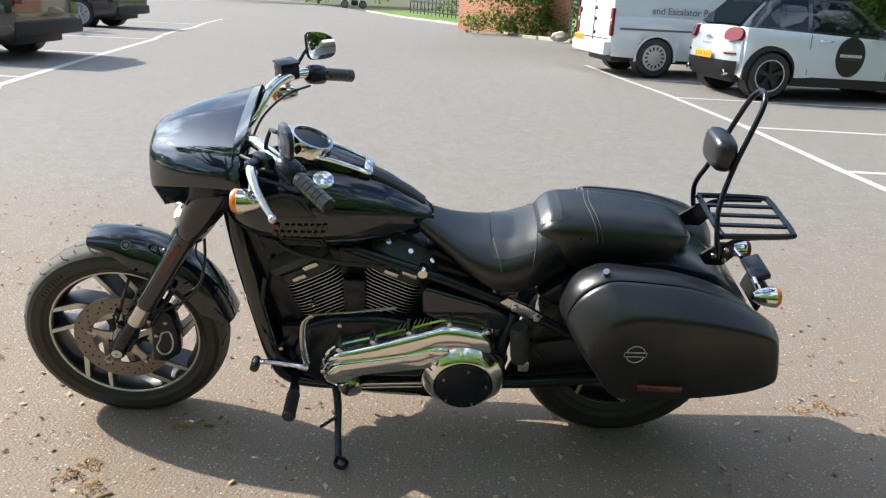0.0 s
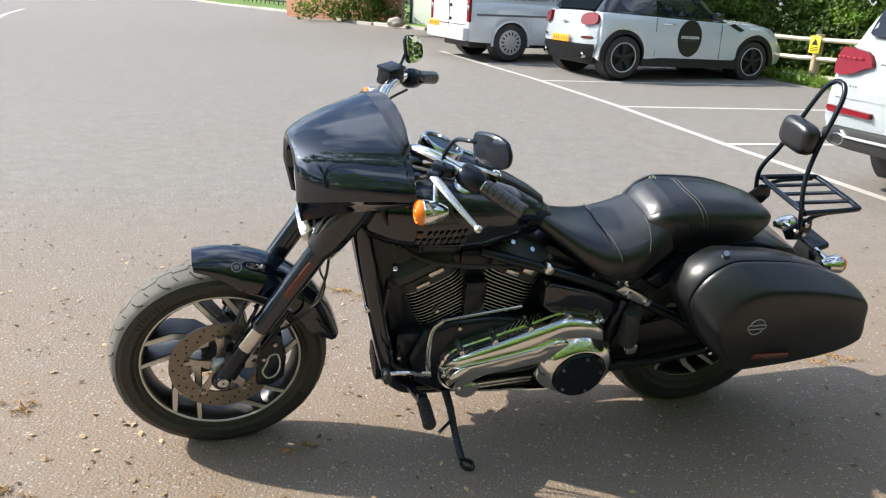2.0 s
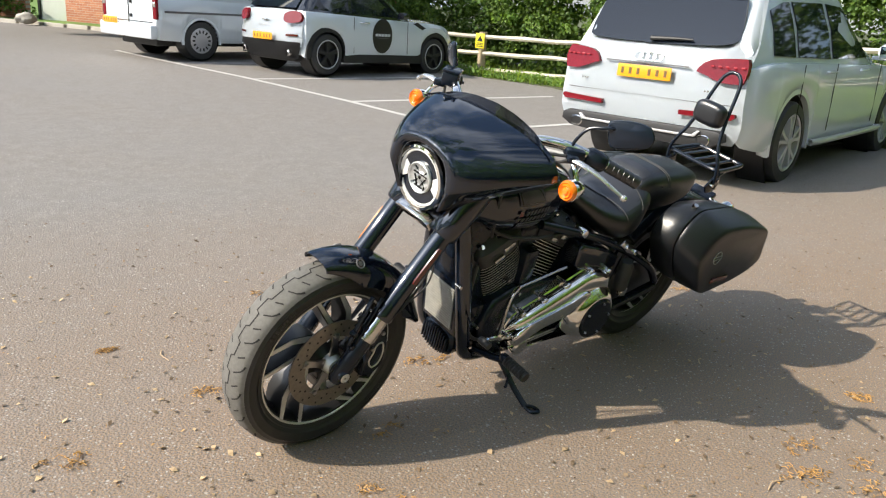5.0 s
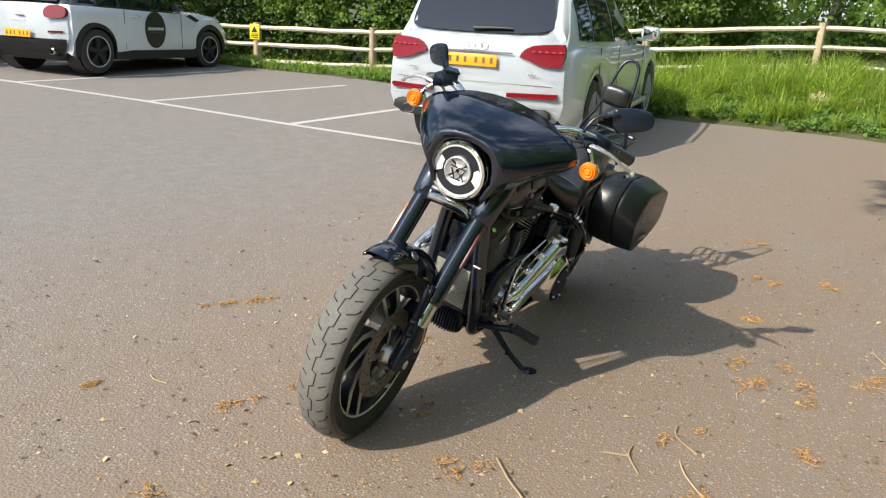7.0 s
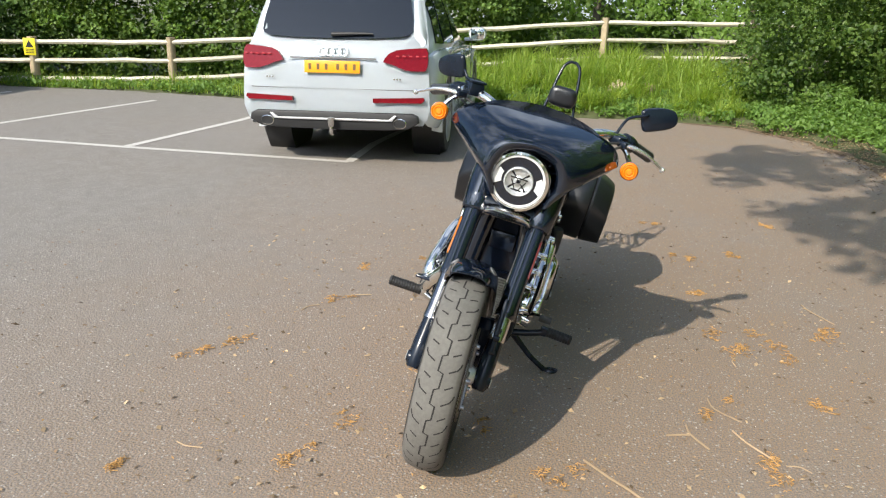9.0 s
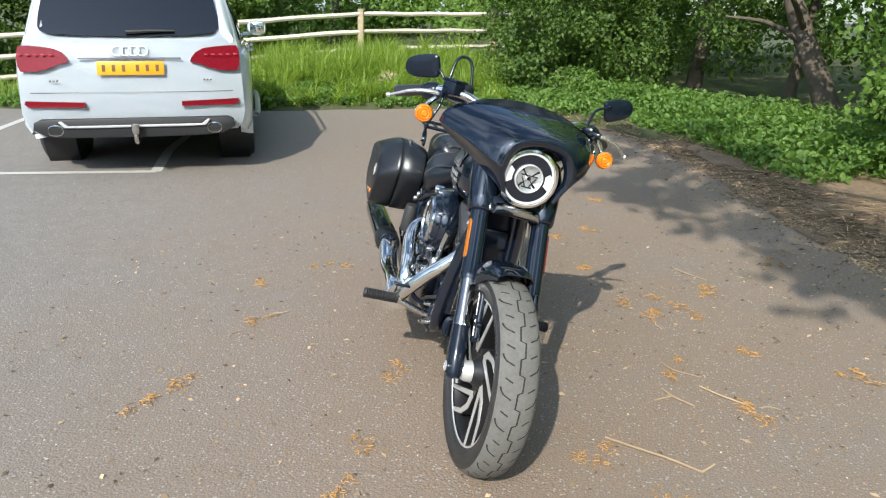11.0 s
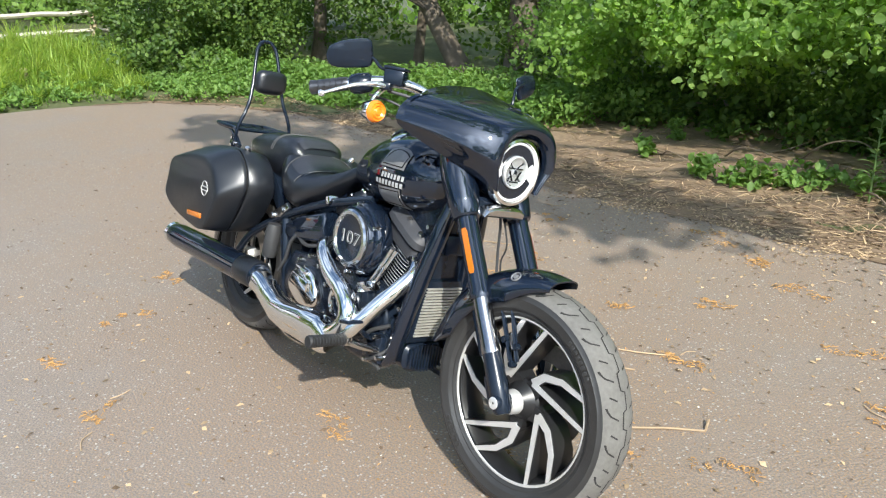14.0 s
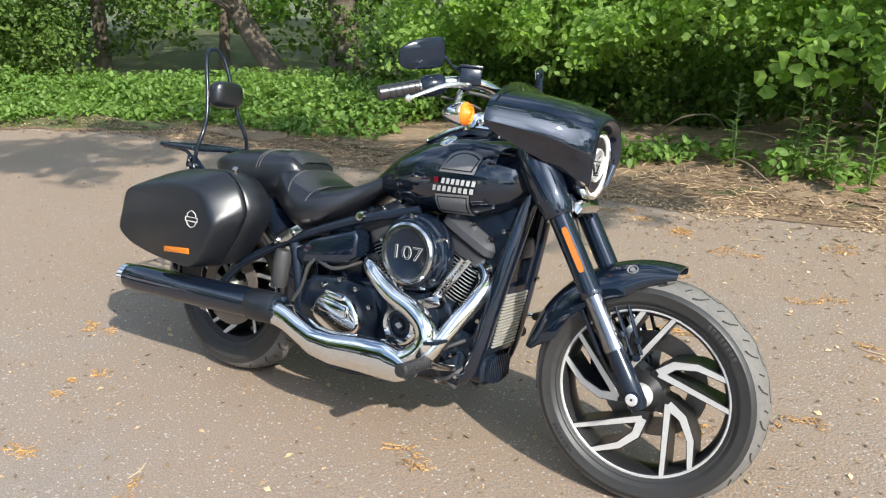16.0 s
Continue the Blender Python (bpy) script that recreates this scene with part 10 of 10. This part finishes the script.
# leaf litter blown over the broken edge of the asphalt
n = 9000
lx = rng.uniform(-6.5, 3.4, n)
edge_y = np.interp(lx, [-8.4, -7.3, -5.8, -3.6, -1.5, 0.3, 4.0], [0.6, 1.65, 2.22, 2.45, 2.52, 2.88, 3.6])
ly = edge_y + rng.normal(-0.04, 0.16, n)
drift = np.array([noise.noise((a * 2.2, b * 3.0, 7)) for a, b in zip(lx, ly)]) + np.clip((ly - edge_y) * 2.5, -0.6, 0.5) > -0.05
lx, ly = lx[drift], ly[drift]
scatter_chips("edge_litter", np.stack([lx, ly, np.maximum(0.006, [bank_z(a, b) + 0.008 for a, b in zip(lx, ly)])], 1), 0.012, M_LITTER, "brown leaf litter blown over the asphalt edge", "leaf litter", long=1.9)

# woody debris under the trees
n = 10500
lx = rng.uniform(-5.5, 4.2, n)
ly = np.interp(lx, [-5.8, -3.6, -1.5, 0.3, 4.2], [2.22, 2.45, 2.52, 2.88, 3.7]) + rng.gamma(2.0, 0.42, n)
lz = np.maximum(0.010, [bank_z(a, b) + 0.02 for a, b in zip(lx, ly)])
half_n = n // 2
scatter_chips("woody_debris", np.stack([lx, ly, lz], 1)[:half_n], 0.0075, M_LITTER, "pale dry sticks and stalks strewn under the trees", "debris", flat=0.25, long=16)
scatter_chips("woody_debris_dark", np.stack([lx, ly, lz], 1)[half_n:], 0.008, M_LITTER_DARK, "dark sticks and stalks strewn under the trees", "debris", flat=0.25, long=14)


def twig(pts, r, label="thin dry twig lying on the asphalt"):
    bm = bmesh.new()
    for line in pts:
        tube(bm, [(x, y, z + 0.004) for x, y, z in line], r, 5, 3)
    tagged(link_mesh("twig", bm, M_TWIG), label, "twig", "twigs")


twig([[(0.771, 0.889, 0), (0.70, 0.82, 0.004), (0.63, 0.80, 0)], [(0.70, 0.82, 0.003), (0.74, 0.74, 0.002)]], 0.0035)
twig([[(0.60, 0.96, 0), (0.675, 1.009, 0.004), (0.75, 1.10, 0)]], 0.0030)
twig([[(-0.95, 1.26, 0), (-0.858, 1.293, 0.003), (-0.72, 1.40, 0)]], 0.0030)
twig([[(0.38, 0.86, 0), (0.463, 0.891, 0.003), (0.52, 0.99, 0)]], 0.0028)
twig([[(1.02, 0.50, 0.0), (1.10, 0.60, 0.006), (1.146, 0.68, 0.004), (1.22, 0.78, 0.0)], [(1.22, 0.78, 0.0), (1.19, 0.83, 0.012)]], 0.0045, "bent brown twig lying on the asphalt")
for k in range(16):
    x, y, a, L = rng.uniform(-2.5, 2.2), rng.uniform(-1.6, 2.6), rng.uniform(0, 6.28), rng.uniform(0.04, 0.12)
    twig([[(x, y, 0), (x + L * math.cos(a) * 0.5, y + L * math.sin(a) * 0.5, 0.003), (x + L * math.cos(a + 0.3), y + L * math.sin(a + 0.3), 0)]], 0.0022)
# dead branches at the wood's edge
for k in range(22):
    x = rng.uniform(-4.5, 2.5)
    y = float(np.interp(x, [-4.5, -1.5, 0.3, 2.5], [3.3, 3.4, 3.6, 3.9])) + rng.uniform(-0.3, 1.1)
    a, L = rng.uniform(-0.6, 0.9), rng.uniform(0.2, 0.65)
    z = bank_z(x, y) + 0.02
    bm = bmesh.new()
    tube(bm, [(x, y, z), (x + L * 0.4 * math.cos(a), y + L * 0.4 * math.sin(a), z + rng.uniform(0.01, 0.08)), (x + L * math.cos(a + 0.3), y + L * math.sin(a + 0.3), z + rng.uniform(0, 0.09))], [0.007, 0.005, 0.002], 6, 4)
    tagged(link_mesh("dead_branch", bm, M_DEAD), "dry grey-brown branch lying on the litter", "branch", "dead branches")
for pts in ([(-0.55, 4.3, 0.10), (-0.25, 4.2, 0.26), (0.10, 4.15, 0.24), (0.35, 4.2, 0.12)], [(-0.45, 4.0, 0.05), (-0.05, 3.75, 0.14), (0.25, 3.5, 0.08), (0.42, 3.36, 0.03)], [(-1.1, 4.35, 0.08), (-0.8, 4.3, 0.30), (-0.55, 4.35, 0.34), (-0.45, 4.5, 0.18)], [(0.6, 4.4, 0.08), (0.9, 4.3, 0.28), (1.3, 4.35, 0.20)], [(-1.6, 4.1, 0.06), (-1.3, 4.0, 0.22), (-0.9, 4.05, 0.16)]):
    bm = bmesh.new()
    tube(bm, pts, [0.009 - 0.0018 * k for k in range(len(pts))], 6, 5)
    tagged(link_mesh("dead_branch", bm, M_DEAD), "thin arching dead branch in the brush", "branch", "dead branches")

# sandstone lumps in the grass, chunk of masonry behind the kerb
def rock(name, x, y, z, r, label, mat=M_ROCK):
    bm = bmesh.new()
    bmesh.ops.create_icosphere(bm, subdivisions=3, radius=1.0)
    for v in bm.verts:
        k = 1 + 0.28 * noise.noise(v.co * 1.6 + Vector((x, y, 0)))
        v.co = Vector((v.co.x * r * k + x, v.co.y * r * 0.8 * k + y, v.co.z * r * 0.6 * k + z))
    tagged(link_mesh(name, bm, mat), label, "rock")


rock("rock", -9.6, -1.10, bank_z(-9.6, -1.10) + 0.10, 0.26, "pale sandstone lump half hidden in grass")
rock("rock", -9.9, -0.70, bank_z(-9.9, -0.70) + 0.10, 0.16, "pale sandstone lump half hidden in grass")
rock("rock", -0.2, -25.9, ground_z(-26) + 0.20, 0.30, "pale stone behind the kerb", M_KERB)
